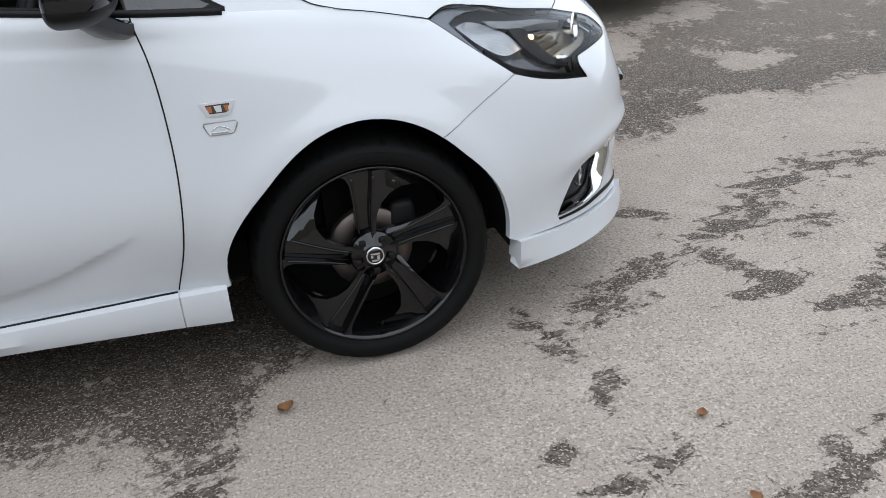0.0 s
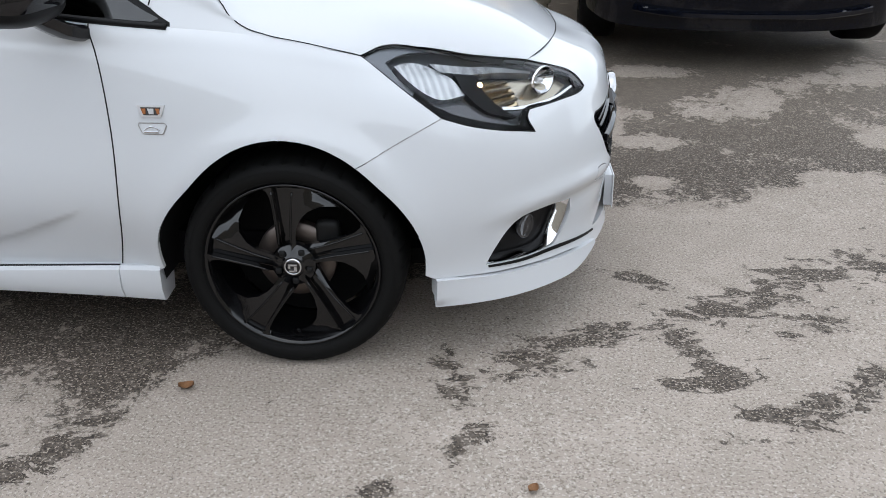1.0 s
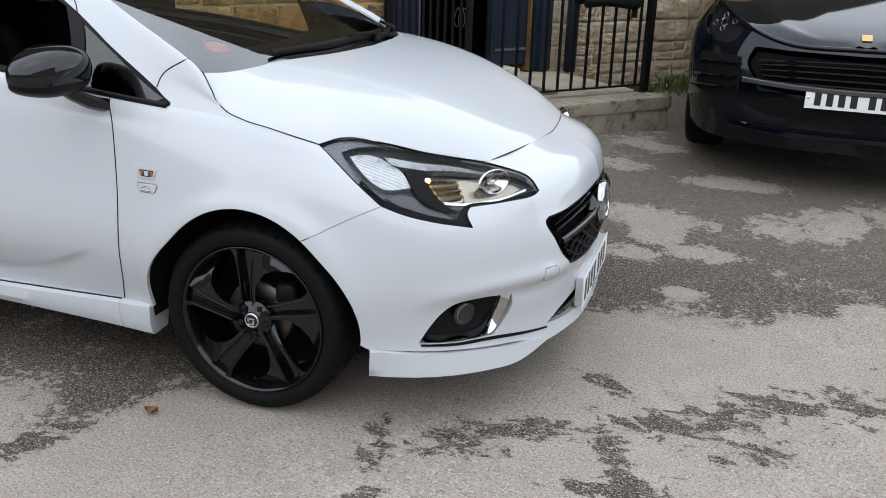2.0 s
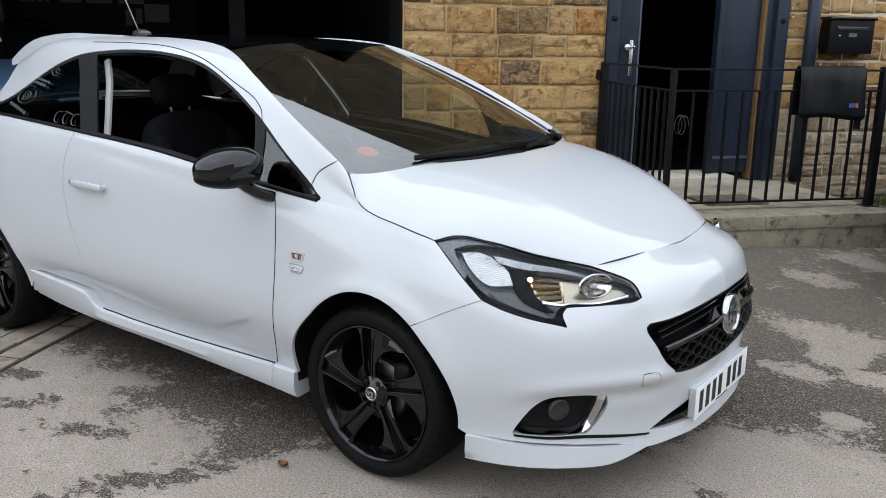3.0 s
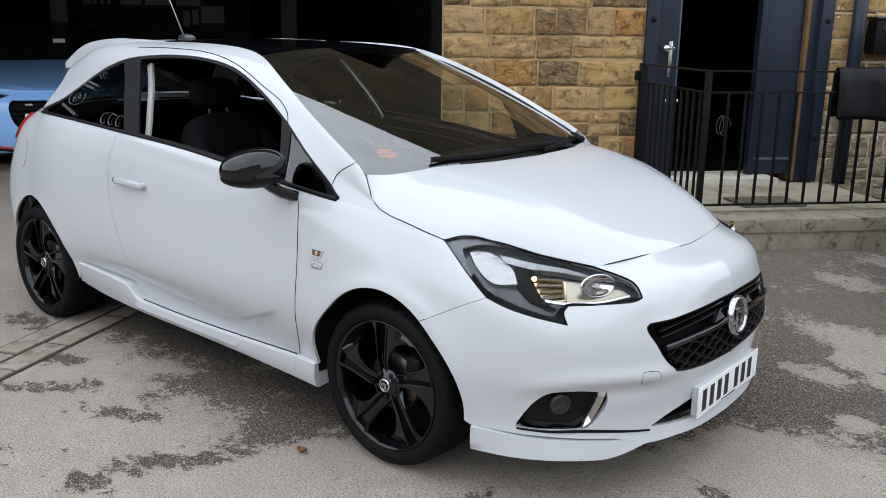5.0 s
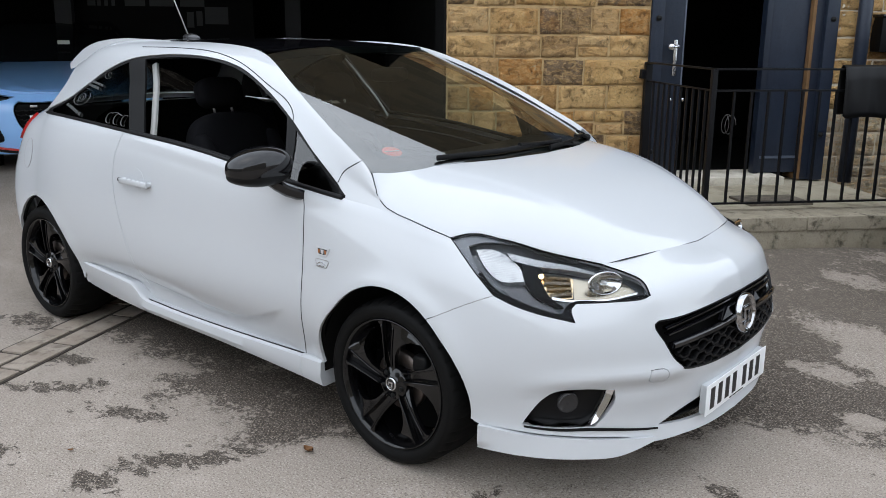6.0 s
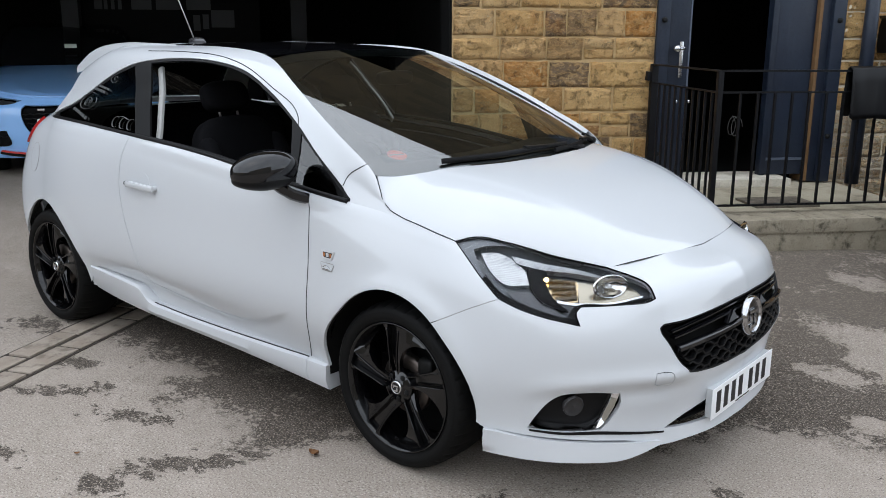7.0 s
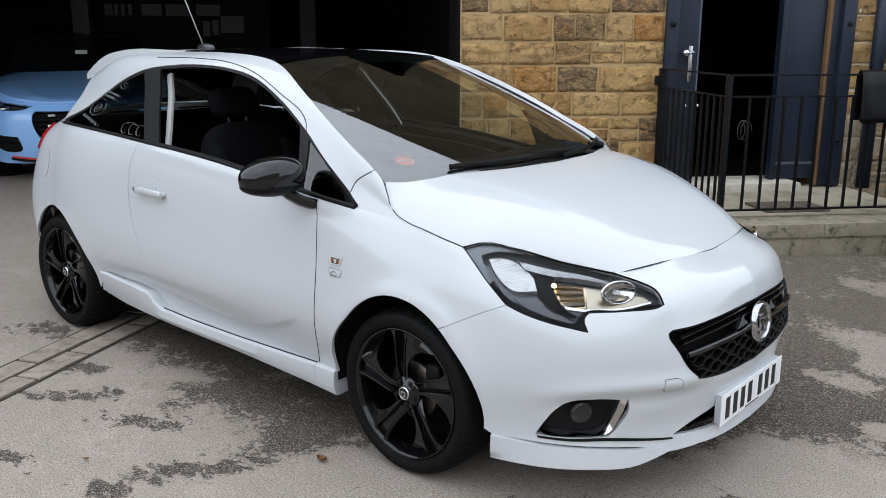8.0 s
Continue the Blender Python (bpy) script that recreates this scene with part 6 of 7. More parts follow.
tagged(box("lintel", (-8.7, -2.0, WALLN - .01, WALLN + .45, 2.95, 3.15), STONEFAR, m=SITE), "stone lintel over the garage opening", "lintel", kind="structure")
# garage interior and room behind the door, their gloom put into the colour
tagged(box("garage_back", (-8.7, -1.6, 8.6, 8.8, -.2, 3.3), GLOOMWALL, m=SITE), "garage back wall with the gloom in its colour", "wall", kind="structure")
tagged(box("garage_side", (-1.80, -1.58, WALLN + .45, 8.8, -.2, 3.3), GLOOMWALL, m=SITE), "dark garage side wall", "wall", kind="structure")
tagged(box("garage_side", (-8.9, -8.6, WALLN, 8.8, -.2, 3.3), GLOOMWALL, m=SITE), "dark garage side wall", "wall", kind="structure")
tagged(box("ceiling", (-8.9, 2.6, WALLN + .44, 8.8, 3.3, 3.5), GLOOMWALL, m=SITE), "dark garage ceiling", "ceiling", kind="structure")
tagged(box("porch_back", (-1.6, 2.6, 4.2, 4.4, -.2, 3.3), GLOOMWALL, m=SITE), "dark room behind the open door", "wall", kind="structure")
tagged(box("room_side", (2.4, 2.6, WALLN + .45, 4.3, -.2, 3.3), GLOOMWALL, m=SITE), "dark room side wall", "wall", kind="structure")
tagged(box("room_floor", (-1.6, 2.6, WALLN + .2, 4.3, .30, .38), GLOOMWALL, m=SITE), "dark room floor", "floor", kind="structure")
# behind the camera: unseen plain walls, added to block low sky and bounce light
tagged(box("light_wall_opposite", (-16, 12, -10.3, -10, -.3, 3.0), LIGHTWALL), "plain unseen wall added to shape the light", "wall", kind="structure")

tagged(box("light_wall_east", (9, 9.3, -10, 1.5, -.3, 4.6), LIGHTWALL), "plain unseen wall added to hold back low sky light", "wall", kind="structure")
tagged(box("light_wall_west", (-16, -15.7, -10, -2, -.3, 3.0), LIGHTWALL), "plain unseen wall added to hold back low sky light", "wall", kind="structure")

# signs on the garage's back wall, and posts; the dimness is put into their colours
sign = empty("garage_sign", "dim pale lettering panel in dark garage", "sign")
signM = SITE @ Matrix.Translation((-5.57, 6.0, 1.77))
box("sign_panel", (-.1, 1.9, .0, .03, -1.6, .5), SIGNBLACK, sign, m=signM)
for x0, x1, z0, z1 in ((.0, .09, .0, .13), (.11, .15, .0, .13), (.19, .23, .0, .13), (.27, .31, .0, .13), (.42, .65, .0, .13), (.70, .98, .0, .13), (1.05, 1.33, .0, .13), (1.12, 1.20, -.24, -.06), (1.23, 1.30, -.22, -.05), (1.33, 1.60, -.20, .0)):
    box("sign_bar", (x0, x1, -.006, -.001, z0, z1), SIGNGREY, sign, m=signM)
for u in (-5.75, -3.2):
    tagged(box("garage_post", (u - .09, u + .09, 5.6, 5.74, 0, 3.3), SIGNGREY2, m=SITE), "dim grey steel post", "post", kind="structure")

# door set
frame_blue = empty("door_1", "dark blue timber door set standing half open", "door", kind="structure")
box("jamb_left", (-.47, -.37, WALLN - .03, WALLN + .12, PLAT, 2.47), BLUE, frame_blue, "dark blue door jamb", bevel=.006, m=SITE)
leaf = box("door_leaf", (-.36, -.20, WALLN + .0, WALLN + .045, .43, 2.47), BLUEDARK, frame_blue, "dark blue narrow leaf", bevel=.005, m=SITE)
box("leaf_edge", (-.20, -.188, WALLN - .004, WALLN + .046, .43, 2.47), BLUEPALE, leaf, "worn pale leaf edge", m=SITE)
right_leaf = box("side_panel", (.49, .84, WALLN + .03, WALLN + .075, .43, 2.47), BLUE, frame_blue, "dark blue door panel", bevel=.005, m=SITE)
box("panel_stile", (.47, .515, WALLN + .0, WALLN + .08, .43, 2.47), BLUEDARK, right_leaf, bevel=.004, m=SITE)
box("panel_rail", (.52, .84, WALLN + .02, WALLN + .035, .545, .565), BLUEPALE, right_leaf, "pale rail line", m=SITE)
box("rough_jamb", (.845, .873, WALLN - .01, WALLN + .2, PLAT, 2.47), RAWWOOD, frame_blue, "bare orange timber strip", bevel=.006, m=SITE)
post = box("jamb_right", (.945, 1.05, WALLN - .04, WALLN + .10, PLAT, 2.47), BLUE, frame_blue, "dark blue door jamb", bevel=.006, m=SITE)
box("jamb_gap", (.873, .945, WALLN + .0, WALLN + .12, PLAT, 2.47), BLUEDARK, frame_blue, m=SITE)
for u, zz in ((1.0, 1.635), (1.0, .74), (-.42, 1.63), (-.42, .62)):
    pod("jamb_bolt", SITE @ Vector((u, WALLN - .043, zz)), (.02, .02, .02), BOLT, frame_blue, n=6)
box("handle_plate", (-.275, -.245, WALLN - .012, WALLN, 1.20, 1.47), SILVER, leaf, "steel handle plate", bevel=.004, m=SITE)
tube("handle_knob", [SITE @ Vector((-.26, WALLN - .01, 1.42)), SITE @ Vector((-.26, WALLN - .06, 1.42))], .012, SILVER, leaf)
pod("handle_ball", SITE @ Vector((-.315, WALLN - .06, 1.42)), (.03, .03, .028), SILVER, leaf, "steel knob", 2, n=8)
tube("handle_neck", [SITE @ Vector((-.26, WALLN - .06, 1.42)), SITE @ Vector((-.315, WALLN - .06, 1.42))], .009, SILVER, leaf)
for u in (-.275, -.175):
    pod("lock_button", SITE @ Vector((u, WALLN - .01, 1.02)), (.012, .014, .014), SILVER, leaf, n=6)
pipe = tube("downpipe", [SITE @ Vector((1.22, WALLN - .09, PLAT - .01)), SITE @ Vector((1.235, WALLN - .09, 2.6))], .052, BLUE, None, n=20)
tagged(pipe, "dark blue painted iron downpipe on the wall", "pipe")
# letter box
lb = empty("letter_box", "black metal wall letter box", "letter box")
box("box_body", (1.36, 1.76, WALLN - .13, WALLN + .012, 1.39, 1.66), TRIM, lb, bevel=.008, m=SITE)
box("box_lid", (1.35, 1.77, WALLN - .145, WALLN + .012, 1.65, 1.675), BLACK, lb, "black hinged lid", bevel=.006, m=SITE)
box("box_flap", (1.42, 1.70, WALLN - .138, WALLN - .125, 1.575, 1.60), SMOKE, lb, "grey flap", bevel=.003, m=SITE)
box("name_bar", (1.53, 1.60, WALLN - .136, WALLN - .128, 1.52, 1.55), SILVER, lb, "small silver plate", m=SITE)
pod("box_lock", SITE @ Vector((1.45, WALLN - .133, 1.53)), (.008, .008, .008), SILVER, lb, n=6)

# railing
rail = empty("railing", "black painted iron railing round the platform", "railing")
IRON_R = .23


def rbox(name, u0, u1, n0, n1, z0, z1, bev=.0):
    return box(name, (u0, u1, n0, n1, z0, z1), IRON, rail, bevel=bev, m=SITE)


rbox("post", -.498, -.462, IRON_R - .018, IRON_R + .018, PLAT, 1.305, .004)
rbox("post", 1.045, 1.095, IRON_R - .025, IRON_R + .025, PLAT - .01, 1.325, .004)
rbox("post", -.505, -.455, 1.33, 1.38, PLAT, 1.305, .004)
rbox("wall_bracket", -.535, -.465, 1.345, WALLN + .03, 1.18, 1.25, .01)
rbox("top_rail", -.48, 1.24, IRON_R - .02, IRON_R + .02, 1.295, 1.308)
rbox("rail_end", 1.225, 1.24, IRON_R - .02, IRON_R + .02, 1.21, 1.30, .004)
rbox("mid_rail", -.48, 1.07, IRON_R - .012, IRON_R + .012, 1.160, 1.172)
rbox("bottom_rail", -.48, 1.07, IRON_R - .012, IRON_R + .012, .422, .434)
rbox("top_rail", -.50, -.46, IRON_R, 1.36, 1.296, 1.307)
rbox("mid_rail", -.492, -.468, IRON_R, 1.36, 1.161, 1.171)
rbox("bottom_rail", -.492, -.468, IRON_R, 1.36, .422, .434)
rbox("foot", 1.015, 1.125, IRON_R - .05, IRON_R + .05, PLAT - .012, PLAT + .006, .003)
u = .50 - .119 * 8
while u < 1.03:
    if u > -.44:
        rbox("bar", u - .0075, u + .0075, IRON_R - .0075, IRON_R + .0075, .43, 1.165)
    u += .119
nn = IRON_R + .10
while nn < 1.32:
    rbox("bar", -.4875, -.4725, nn - .0075, nn + .0075, .43, 1.165)
    nn += .10

# mat hung over the rail
mat_ob = empty("rubber_mat", "black rubber mat hung over the railing", "mat")
vs, fs = [], []
cols, prof = 28, [(.045, 1.00), (.040, 1.10), (.034, 1.22), (.026, 1.30), (.0, 1.325), (-.026, 1.31), (-.032, 1.22), (-.040, 1.10), (-.046, 1.02), (-.046, .985)]
for i in range(cols + 1):
    a = i / cols
    for nof, z in prof:
        sag = .008 * math.sin(9 * a + z * 6) + .004 * math.sin(23 * a)
        r = .02 * max(0, (abs(a - .5) - .44) / .06) ** 2 if z < 1.03 else 0
        vs.append(SITE @ Vector((.405 + .50 * a, IRON_R + nof * 1.15 - sag * (1 if z < 1.28 else .2), z + r + .012 * math.sin(5 * a) * (z < 1.28))))
k = len(prof)
fs = [(i * k + j, (i + 1) * k + j, (i + 1) * k + j + 1, i * k + j + 1) for i in range(cols) for j in range(k - 1)]
ob = mesh_ob("mat_sheet", vs, fs, TRIM, mat_ob, smooth=True)
sol = ob.modifiers.new("thick", "SOLIDIFY")
sol.thickness = .006
box("mat_tag", (.83, .88, IRON_R - .062, IRON_R - .055, .915, 1.0), TRIM, mat_ob, "hanging tag", m=SITE)
for i, m_ in enumerate((STRIPEBLUE, STRIPEBLUE, STRIPERED, STRIPEGREY)):
    box("mat_stripe", (.775 + .018 * i, .787 + .018 * i, IRON_R - .066, IRON_R - .060, 1.06, 1.088), m_, mat_ob, m=SITE)
tagged(box("door_mat", (-.05, .42, .42, .74, PLAT - .012, PLAT + .006), DARKMAT, m=SITE, bevel=.004), "worn dark doormat on the platform", "doormat")
# coil of cable just inside the door
tagged(tube("cable_coil", [SITE @ Vector((.43 + .04 * math.cos(a), WALLN + .35 + .01 * a, .78 + .08 * math.sin(a))) for a in np.linspace(0, 2.2 * math.tau, 60)], .0035, CABLE, None), "grey cable coil hanging inside the doorway", "cable")

# weeds and moss at the wall's foot
rng = random.Random(5)
vs, fs = [], []
for i in range(900):
    u = 1.9 + 1.7 * rng.random() ** .8
    nq = WALLN - .03 - abs(rng.gauss(0, .10))
    p = SITE @ Vector((u, nq, 0))
    base = float(ground_height(p.x, p.y))
    h = rng.uniform(.02, .10) * (1.6 if 2.3 < u < 3.0 else .8)
    a = rng.random() * math.tau
    w = .006 + .008 * rng.random()
    t = Vector((math.cos(a), math.sin(a), 0))
    lean = Vector((rng.gauss(0, .03), rng.gauss(0, .03), 0))
    q = Vector((p.x, p.y, base))
    k = len(vs)
    vs += [q - t * w, q + t * w, q + t * w * .7 + lean * .6 + Vector((0, 0, h * .6)), q + lean + Vector((0, 0, h)), q - t * w * .7 + lean * .6 + Vector((0, 0, h * .6))]
    fs.append((k, k + 1, k + 2, k + 3, k + 4))
tagged(mesh_ob("weeds", vs, fs, LEAFGREEN), "low green weeds and moss at the wall foot", "weeds", kind="stuff")

# fallen leaves on the asphalt
def dead_leaf(x, y, size, turn, curl):
    vs, fs = [], []
    for i in range(9):
        a = i / 8
        w = size * .42 * math.sin(math.pi * a) ** .7
        for j in (-1, 0, 1):
            vs.append((size * (a - .5), w * j, .004 + curl * size * (abs(j) * .5 + (a - .5) ** 2 * 1.6)))
    for i in range(8):
        for j in (0, 1):
            fs.append((i * 3 + j, (i + 1) * 3 + j, (i + 1) * 3 + j + 1, i * 3 + j + 1))
    M = Matrix.Translation((x, y, float(ground_height(x, y)) + .001)) @ Matrix.Rotation(turn, 4, "Z")
    ob = mesh_ob("fallen_leaf", [M @ Vector(v) for v in vs], fs, LEAFBROWN, smooth=True)
    tagged(ob, "small dry curled brown leaf on the asphalt", "leaf", group="fallen leaves")


dead_leaf(-.285, -.975, .042, .3, .55)
dead_leaf(.64, -1.34, .03, .9, .4)
dead_leaf(.60, -1.62, .03, 2.0, .3)
dead_leaf(-.95, -1.55, .02, 1.0, .4)


# ---- the parked cars behind ----
def row_skin(rows, nu=260, nv=60):
    low = patch(rows, nu, nv)
    R = low * (1, -1, 1)
    return Skin(np.concatenate([(R * (1, -1, 1))[::-1], R[1:]], axis=0)[::-1])


def far_wheel(parent, cx, w, r, s, rimmat, drop=0.0):
    wh = empty("wheel", "", "")
    wh.parent = parent
    pos = lambda v: [(cx + x, s * (-w + y), r - drop + z) for x, y, z in v]
    flip = (lambda f: f) if s > 0 else (lambda f: [t[::-1] for t in f])
    q, g = lathe([(r * .70, .01), (r * .76, -.012), (r * .88, -.014), (r * .96, -.002), (r * .99, .02), (r, .06), (r, .18), (r * .96, .22), (r * .7, .22)], 72)
    mesh_ob("tyre", pos(q), flip(g), RUBBER, wh, "black tyre", smooth=True)
    q, g = lathe([(r * .71, .0), (r * .69, -.004), (r * .66, .01), (r * .64, .10), (0, .12)], 48)
    rim = mesh_ob("rim", pos(q), flip(g), rimmat, wh, "dark alloy rim", smooth=True)
    for m in range(5):
        a = math.tau * m / 5 + .3
        pts = [Vector(pos([(k * r * math.cos(a + .15 * (k - .1)), .004, k * r * math.sin(a + .15 * (k - .1)))])[0]) for k in (.08, .3, .5, .68)]
        tube("spoke", pts, r * .06, rimmat, rim, n=6)


def parked_car(name, label, M, rows, base, paint, rad, wheelbase, lamp, grille_o, plate_x, plate_z, nose_top, cab, extras, shift=0.0, drop=0.0):
    """A car seen from its front: body with arches, bonnet, cab, lamps, grille, plate and wheels. Local x forward from the front axle."""
    car_ob = empty(name, label, "car")
    sk = row_skin(rows)
    top = hermite(np.array(rows[-1]), np.arange(len(rows[-1])), np.linspace(0, len(rows[-1]) - 1, 120))
    bot = hermite(np.array(rows[0]), np.arange(len(rows[0])), np.linspace(0, len(rows[0]) - 1, 160))

    def arch(cx):
        return [(cx + (rad + .045) * math.cos(a), .93, rad - drop + (rad + .045) * math.sin(a)) for a in np.linspace(-.1, math.pi + .1, 24)]

    a1 = bot[bot[:, 0] > rad + .05]
    a2 = bot[(bot[:, 0] < -rad - .05) & (bot[:, 0] > -wheelbase + rad + .05)]
    a3 = bot[bot[:, 0] < -wheelbase - rad - .05]
    path = np.vstack([a1, arch(0), a2, arch(-wheelbase), a3[:-2]])
    loop = np.vstack([right(top[:-2])[::-1], (right(top[:-2]) * (1, -1, 1))[1:], (right(path) * (1, -1, 1))[::-1], right(path)[1:]])
    holes = [both(grille_o), right(lamp), right(lamp) * (1, -1, 1)]
    body = panel("body", sk, loop, paint, car_ob, holes=holes, step=.05, thick=.02)
    panel("grille_back", sk, both(grille_o), INSIDE, car_ob, "black grille void", step=.06, lift=-.05, thick=.01)
    for s in (1, -1):
        panel("lamp_back", sk, right(lamp), INK if paint is SUVPAINT else SMOKE, car_ob, "dark headlamp housing", step=.03, lift=-.04, thick=.01, mirror=s < 0)
        panel("headlamp", sk, right(lamp), LENS, car_ob, "clear headlamp lens", step=.03, lift=.001, thick=.004, gap=.004, mirror=s < 0)
    # bonnet
    x0, x1, z0, z1, drop = nose_top
    sh = np.array(rows[-1])
    def bh(x, w):
        zc = z0 + (z1 - z0) * np.clip((x1 - x) / (x1 - x0), 0, 1) ** .8
        xs = np.argsort(sh[:7, 0])
        ew, ez = np.interp(x, sh[:7, 0][xs], sh[:7, 1][xs]), np.interp(x, sh[:7, 0][xs], sh[:7, 2][xs])
        f = np.clip(w / np.maximum(ew, .05), 0, 1)
        return zc + (ez - zc) * f ** 3 + drop * np.exp(-((f - .72) / .12) ** 2)
    nx, ny = 40, 61
    vs = []
    for i in range(nx):
        for j in range(ny):
            e = -1 + 2 * j / (ny - 1)
            a = i / (nx - 1)
            w = abs(e)
            front = hermite(sh[:4], np.arange(4), np.array([w * 3]))[0]
            xf, wf = front[0], front[1]
            xb = x0
            wb = np.interp(xb, sh[:7, 0][::-1], sh[:7, 1][::-1]) * w
            x = xf + (xb - xf) * a
            ww = wf + (wb - wf) * a
            if w > .98:
                ww = min(ww, float(np.interp(x, sh[:7, 0][::-1], sh[:7, 1][::-1])))
            vs.append((x, ww * math.copysign(1, e), float(bh(np.array([x]), np.array([ww]))[0]) + .008))
    mesh_ob("bonnet", vs, grid_faces(nx, ny, flip=True), paint, car_ob, smooth=True)
    rim_half = [Vector((p[0], -p[1], p[2] + .004)) for p in top[:44]]
    tube("bonnet_edge", rim_half[::-1] + [Vector((p.x, -p.y, p.z)) for p in rim_half[1:]], .013, paint, car_ob, n=8)
    # cab: windscreen, roof, sides as one loft of sections from the cowl back
    vs, secs = [], cab
    m = 25
    for x, wb, zb, wt, zt in secs:
        for j in range(m):
            e = -1 + 2 * j / (m - 1)
            w = abs(e)
            k = min(1, (1 - w) / .42)
            kk = math.sin(k * math.pi / 2) ** .8
            vs.append((x, math.copysign(1, e) * (wt * w / .58 if w < .58 else wt + (wb - wt) * (w - .58) / .42), zb + (zt - zb) * kk))
    g = grid_faces(len(secs), m)
    mesh_ob("cab", vs, [t[::-1] for t in g], cab_glass, car_ob, "dark glass cab", smooth=True)
    for cx in (0, -wheelbase):
        for s in (1, -1):
            far_wheel(car_ob, cx, base, rad, s, ALLOY, drop)
    box("underbody", (-wheelbase - .5, .6, -.7, .7, .2 - 1.5 * drop, .42), INSIDE, car_ob, "dark underbody")
    pl = empty("number_plate", "white number plate with black characters", "")
    pl.parent = car_ob
    box("plate_face", (plate_x, plate_x + .008, shift - .26, shift + .26, plate_z - .0555, plate_z + .0555), PLATE, pl, bevel=.003)
    yy = shift - .22
    for k in range(7):
        yy += .03 if k == 4 else 0
        box("character_bar", (plate_x + .0075, plate_x + .0095, yy + .006, yy + .040, plate_z - .038, plate_z + .038), INK, pl)
        yy += .0595
    for y in (-.245, .245):
        pod("plate_screw", (plate_x + .009, y + shift, plate_z), (.003, .006, .006), SILVER, pl, n=6)
    extras(car_ob, sk)
    car_ob.matrix_world = M
    return car_ob


cab_glass = mat("dark cab glass", (0.006, 0.007, 0.008), 0.04, 0, 0, .5)
SUV_ROWS = [
    [(.88, 0, .19), (.85, .40, .19), (.70, .75, .20), (.46, .89, .24), (0, .92, .30), (-.9, .90, .28), (-1.9, .90, .28), (-2.8, .92, .32), (-3.45, .80, .42), (-3.66, .4, .44), (-3.7, 0, .44)],
    [(.945, 0, .48), (.915, .40, .48), (.77, .76, .48), (.48, .925, .50), (0, .955, .56), (-.9, .935, .55), (-1.9, .935, .58), (-2.8, .955, .62), (-3.48, .84, .66), (-3.70, .4, .68), (-3.74, 0, .68)],
    [(.93, 0, .66), (.90, .40, .66), (.76, .72, .68), (.46, .90, .76), (0, .955, .82), (-.9, .93, .84), (-1.9, .93, .86), (-2.8, .955, .88), (-3.45, .80, .92), (-3.62, .4, .94), (-3.66, 0, .94)],
    [(.87, 0, .745), (.84, .36, .75), (.70, .62, .83), (.36, .80, .935), (-.1, .86, .985), (-.9, .88, 1.02), (-1.9, .88, 1.04), (-2.8, .86, 1.07), (-3.38, .70, 1.1), (-3.52, .35, 1.1), (-3.55, 0, 1.1)],
]
SUV_LAMP = route([(.70, .62, .825), (.56, .68, .875), (.40, .755, .925), (.31, .815, .925), (.38, .875, .85), (.54, .865, .775), (.66, .80, .745), (.75, .69, .755), (.70, .62, .825)])
SUV_GRILLE = route([(.90, 0, .728), (.87, .35, .73), (.82, .56, .735)], [(.82, .56, .735), (.86, .59, .65), (.90, .50, .52)], [(.90, .50, .52), (.93, .30, .50), (.945, 0, .50)])


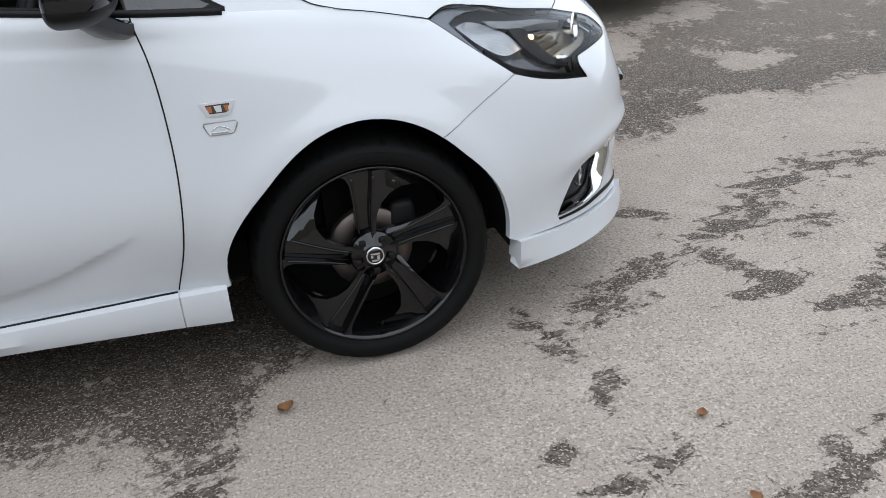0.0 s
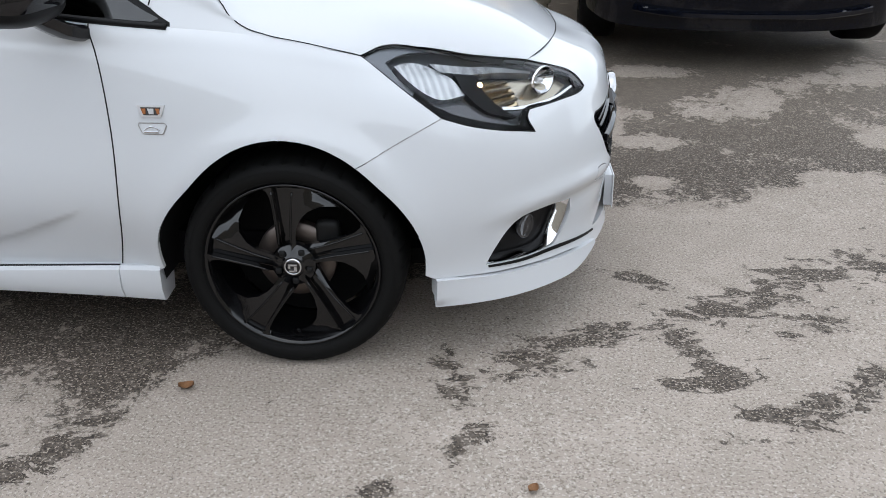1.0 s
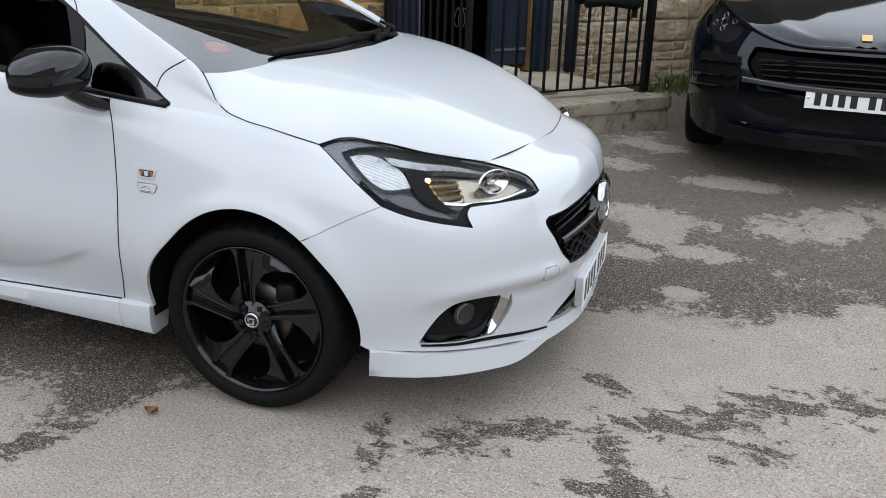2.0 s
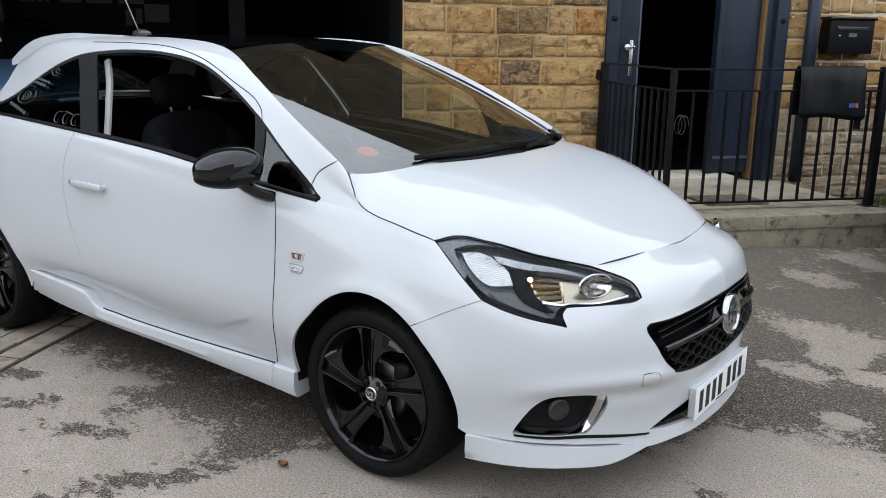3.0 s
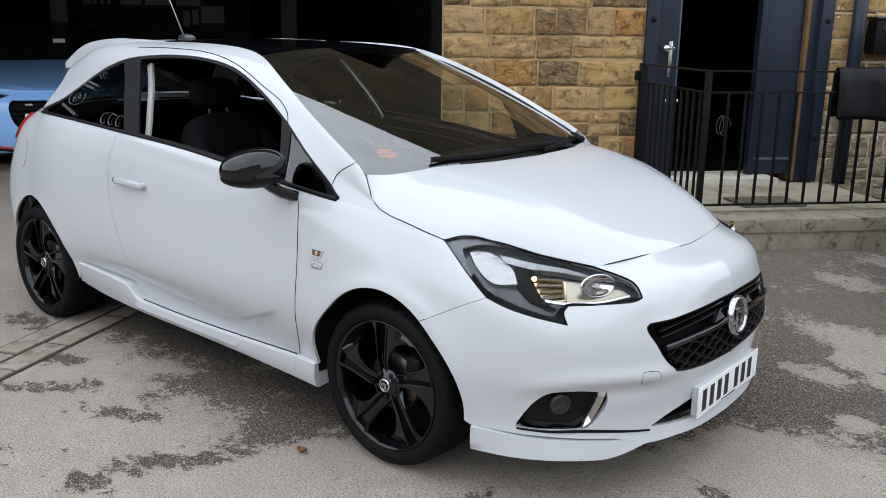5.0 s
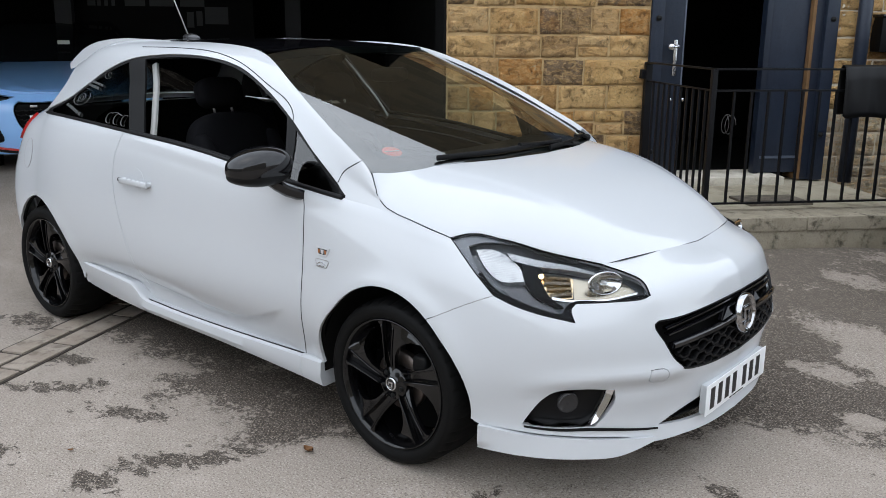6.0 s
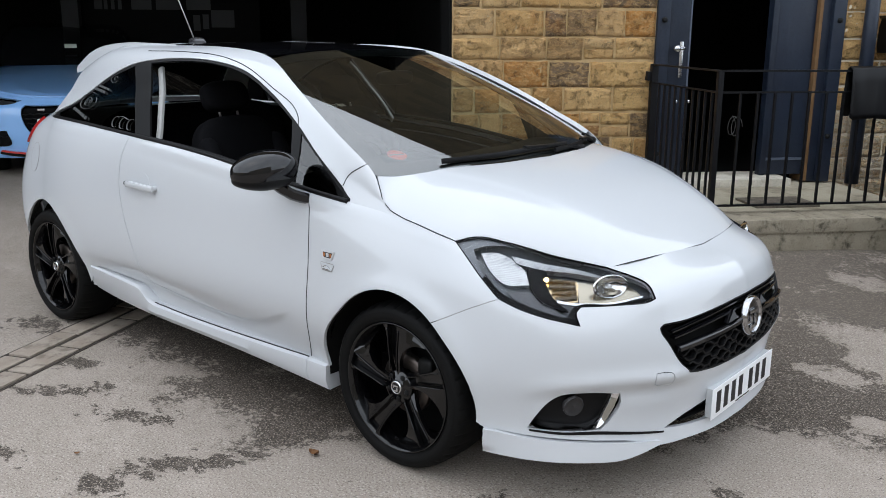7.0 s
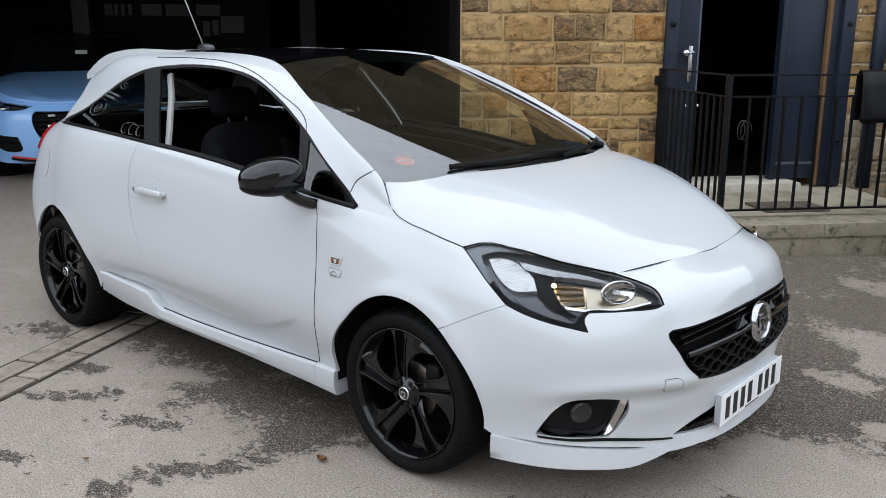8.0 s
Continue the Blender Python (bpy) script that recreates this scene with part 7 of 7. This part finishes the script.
def suv_extras(c, sk):
    f = lambda p, l, s: (lambda q: Vector((q.x, q.y * s, q.z)))(on(sk, p, l))
    for z in (.70, .664, .628, .592, .560):
        sweep("grille_slat", [on(sk, (.93, y, z), -.012) for y in np.linspace(-.55 + .6 * (.70 - z) ** 1.2, .55 - .6 * (.70 - z) ** 1.2, 24)], .006, .014, BLACK, c, "gloss black slat")
    sweep("lower_bar", [on(sk, (.93, y, .535 + .02 * (abs(y) / .6) ** 2), .004) for y in np.linspace(-.62, .62, 24)], .016, .02, SMOKE, c, "dark grey lower bar")
    panel("lower_intake", sk, both(route([(.94, 0, .49), (.92, .40, .47), (.86, .58, .45)], [(.86, .58, .43), (.88, .5, .385), (.94, 0, .385)])), INSIDE, c, "black lower intake", step=.05, lift=.004, thick=.01)
    sweep("lip_bar", [on(sk, (.92, y, .275), .012) for y in np.linspace(-.70, .70, 24)], .018, .02, SUVPAINT, c, "dark blue lip")
    for s in (1, -1):
        panel("side_intake", sk, right(route([(.83, .62, .67), (.72, .76, .665), (.60, .83, .66)], [(.60, .84, .60), (.62, .83, .46)], [(.72, .78, .44), (.84, .62, .47), (.83, .62, .67)])), INSIDE, c, "black side intake", step=.03, lift=.004, thick=.01, mirror=s < 0)
        for z in (.62, .55, .495):
            sweep("intake_fin", [f(p, .016, s) for p in curve([(.83, .62, z + .012), (.74, .75, z + .004), (.62, .83, z - .012)], 6)], .008, .014, BLACK, c, "gloss black fin")
        for p in ((.60, .70, .845), (.50, .755, .865), (.585, .765, .80), (.49, .81, .82)):
            q = f(p, -.014, s)
            e1, e2 = Vector((.5, .8 * s, .1)).normalized(), Vector((-.15, .05 * s, .95)).normalized()
            tube("lamp_ring", [q + .015 * (math.cos(a) * e1 + math.sin(a) * e2) for a in np.linspace(0, math.tau, 16, endpoint=False)], .003, BADGE, c, "silver light ring", cyclic=True, n=6)
        q = f((.545, .757, .832), -.012, s)
        tube("lamp_frame", [q + .026 * (math.cos(a) * e1 + math.sin(a) * e2) for a in np.linspace(math.pi / 4, math.tau + math.pi / 4, 4, endpoint=False)], .0035, BADGE, c, "silver square lamp frame", cyclic=True, n=6)
        turn = Matrix.Rotation(radians(-10 * s), 3, "Z")
        pod("mirror_shell", (-.80, -.985 * s, 1.12), (.07, .11, .08), SUVPAINT, c, "dark door mirror", 2.5, turn, n=12)
        tube("mirror_foot", [(-.80, -.92 * s, 1.07), (-.84, -.86 * s, 1.04)], .03, TRIM, c)
    for vtx in [(.80, 0, .793)]:
        box("bonnet_crest", (.795, .801, -.026, .026, .790, .848), GOLD, c, "small gold crest", bevel=.002, m=Matrix.Translation((.80, 0, .799)) @ Matrix.Rotation(radians(-62), 4, "Y") @ Matrix.Translation((-.80, 0, -.80)))


f2 = Vector((-.06, -.998, 0)).normalized()
suv_hub = Vector((1.950, 2.10, 0)) - f2 * .955
SUVM = Matrix.Translation((suv_hub.x, suv_hub.y, .165)) @ Matrix.Rotation(math.atan2(f2.y, f2.x), 4, "Z")
parked_car("parked_suv", "dark navy sport utility car with slatted grille", SUVM, SUV_ROWS, .93, SUVPAINT, .36, 2.81, SUV_LAMP, SUV_GRILLE, .952, .495, (-.55, .87, .755, 1.08, .012),
           [(-.50, .84, 1.03, .62, 1.075), (-.75, .86, 1.02, .60, 1.27), (-1.0, .87, 1.02, .56, 1.44), (-1.3, .87, 1.02, .54, 1.57), (-1.8, .87, 1.03, .53, 1.61), (-2.4, .86, 1.04, .52, 1.58), (-3.0, .82, 1.06, .50, 1.46), (-3.45, .72, 1.08, .45, 1.12)], suv_extras, 0.0, .055)

BLUE_ROWS = [
    [(.84, 0, .20), (.81, .40, .20), (.66, .72, .20), (.42, .84, .21), (0, .85, .22), (-.9, .84, .22), (-1.8, .84, .22), (-2.65, .85, .25), (-3.2, .74, .32), (-3.4, .4, .34), (-3.43, 0, .34)],
    [(.88, 0, .42), (.85, .40, .42), (.71, .72, .42), (.44, .87, .44), (0, .895, .48), (-.9, .88, .48), (-1.8, .88, .5), (-2.65, .895, .54), (-3.22, .78, .58), (-3.43, .4, .6), (-3.46, 0, .6)],
    [(.87, 0, .64), (.84, .40, .64), (.70, .70, .65), (.42, .85, .66), (0, .89, .70), (-.9, .88, .72), (-1.8, .88, .74), (-2.65, .88, .78), (-3.18, .74, .82), (-3.36, .4, .84), (-3.4, 0, .84)],
    [(.80, 0, .745), (.77, .36, .75), (.62, .62, .785), (.30, .77, .84), (-.1, .82, .89), (-.9, .84, .93), (-1.8, .83, .96), (-2.65, .80, 1.0), (-3.1, .64, 1.02), (-3.25, .32, 1.02), (-3.28, 0, 1.02)],
]
BLUE_LAMP = route([(.76, .46, .715), (.66, .62, .735), (.50, .74, .755), (.36, .80, .765), (.42, .815, .71), (.56, .76, .675), (.68, .66, .665), (.74, .54, .672), (.76, .46, .715)])
BLUE_GRILLE = route([(.86, 0, .685), (.84, .36, .685), (.80, .44, .68)], [(.80, .44, .68), (.79, .47, .63), (.83, .42, .44), (.86, .30, .385)], [(.86, .30, .385), (.885, 0, .38)])


def blue_extras(c, sk):
    f = lambda p, l, s: (lambda q: Vector((q.x, q.y * s, q.z)))(on(sk, p, l))
    for z in (.60, .555, .51, .465, .42):
        w = float(np.interp(z, [.38, .44, .60, .645], [.28, .40, .50, .48]))
        sweep("grille_mesh", [on(sk, (.87, y, z + .010 * (k % 2)), -.02) for k, y in enumerate(np.linspace(-w, w, 26))], .004, .01, TRIM, c, "black mesh bar")
    sweep("lower_lip", [on(sk, (.85, y, .235), .016) for y in np.linspace(-.74, .74, 24)], .008, .02, LIPRED, c, "thin red lip")
    sweep("lip_base", [on(sk, (.85, y, .212), .012) for y in np.linspace(-.76, .76, 24)], .012, .02, TRIM, c, "black lip base")
    for s in (1, -1):
        panel("side_intake", sk, right(route([(.75, .60, .45), (.64, .74, .46), (.54, .80, .47)], [(.58, .79, .36), (.70, .70, .31), (.77, .58, .33), (.75, .60, .45)])), INSIDE, c, "black side intake", step=.03, lift=.003, thick=.01, mirror=s < 0)
        sweep("intake_fin", [f(p, .012, s) for p in ((.76, .59, .40), (.66, .73, .405), (.57, .79, .41))], .006, .012, TRIM, c)
        q = f((.60, .68, .665), -.015, s)
        pod("lamp_projector", q, (.04, .05, .02), CHROME, c, "projector lens", 2.5, n=10)
    box("maker_badge", (.862, .872, .03, .10, .635, .66), SILVER, c, "small silver badge", bevel=.003)
    box("grille_mark", (.862, .872, -.34, -.28, .63, .65), SILVER, c, "small silver mark", bevel=.003)
    mesh_ob("screen_card", [(-.76, -.04, 1.16), (-.76, .08, 1.16), (-.80, .08, 1.20), (-.80, -.04, 1.20)], [(0, 1, 2, 3)], PAPER, c, "pale card behind the screen")


f3 = Vector((.899, -.438, 0))
bp = Vector((-5.845, 1.08, 0)) - f3 * .89
BLUEM = Matrix.Translation((bp.x, bp.y, .185)) @ Matrix.Rotation(math.atan2(f3.y, f3.x), 4, "Z")
parked_car("parked_hatchback", "light blue hatchback with black grille and red lip in garage", BLUEM, BLUE_ROWS, .87, BLUEPAINT, .32, 2.65, BLUE_LAMP, BLUE_GRILLE, .885, .505, (-.62, .80, .752, .985, .008),
           [(-.58, .80, .93, .60, .985), (-.85, .81, .93, .58, 1.15), (-1.1, .82, .93, .55, 1.29), (-1.4, .82, .94, .53, 1.39), (-1.9, .82, .95, .52, 1.43), (-2.5, .80, .97, .50, 1.38), (-2.9, .76, .99, .48, 1.28), (-3.2, .64, 1.01, .42, 1.03)], blue_extras, -.09)
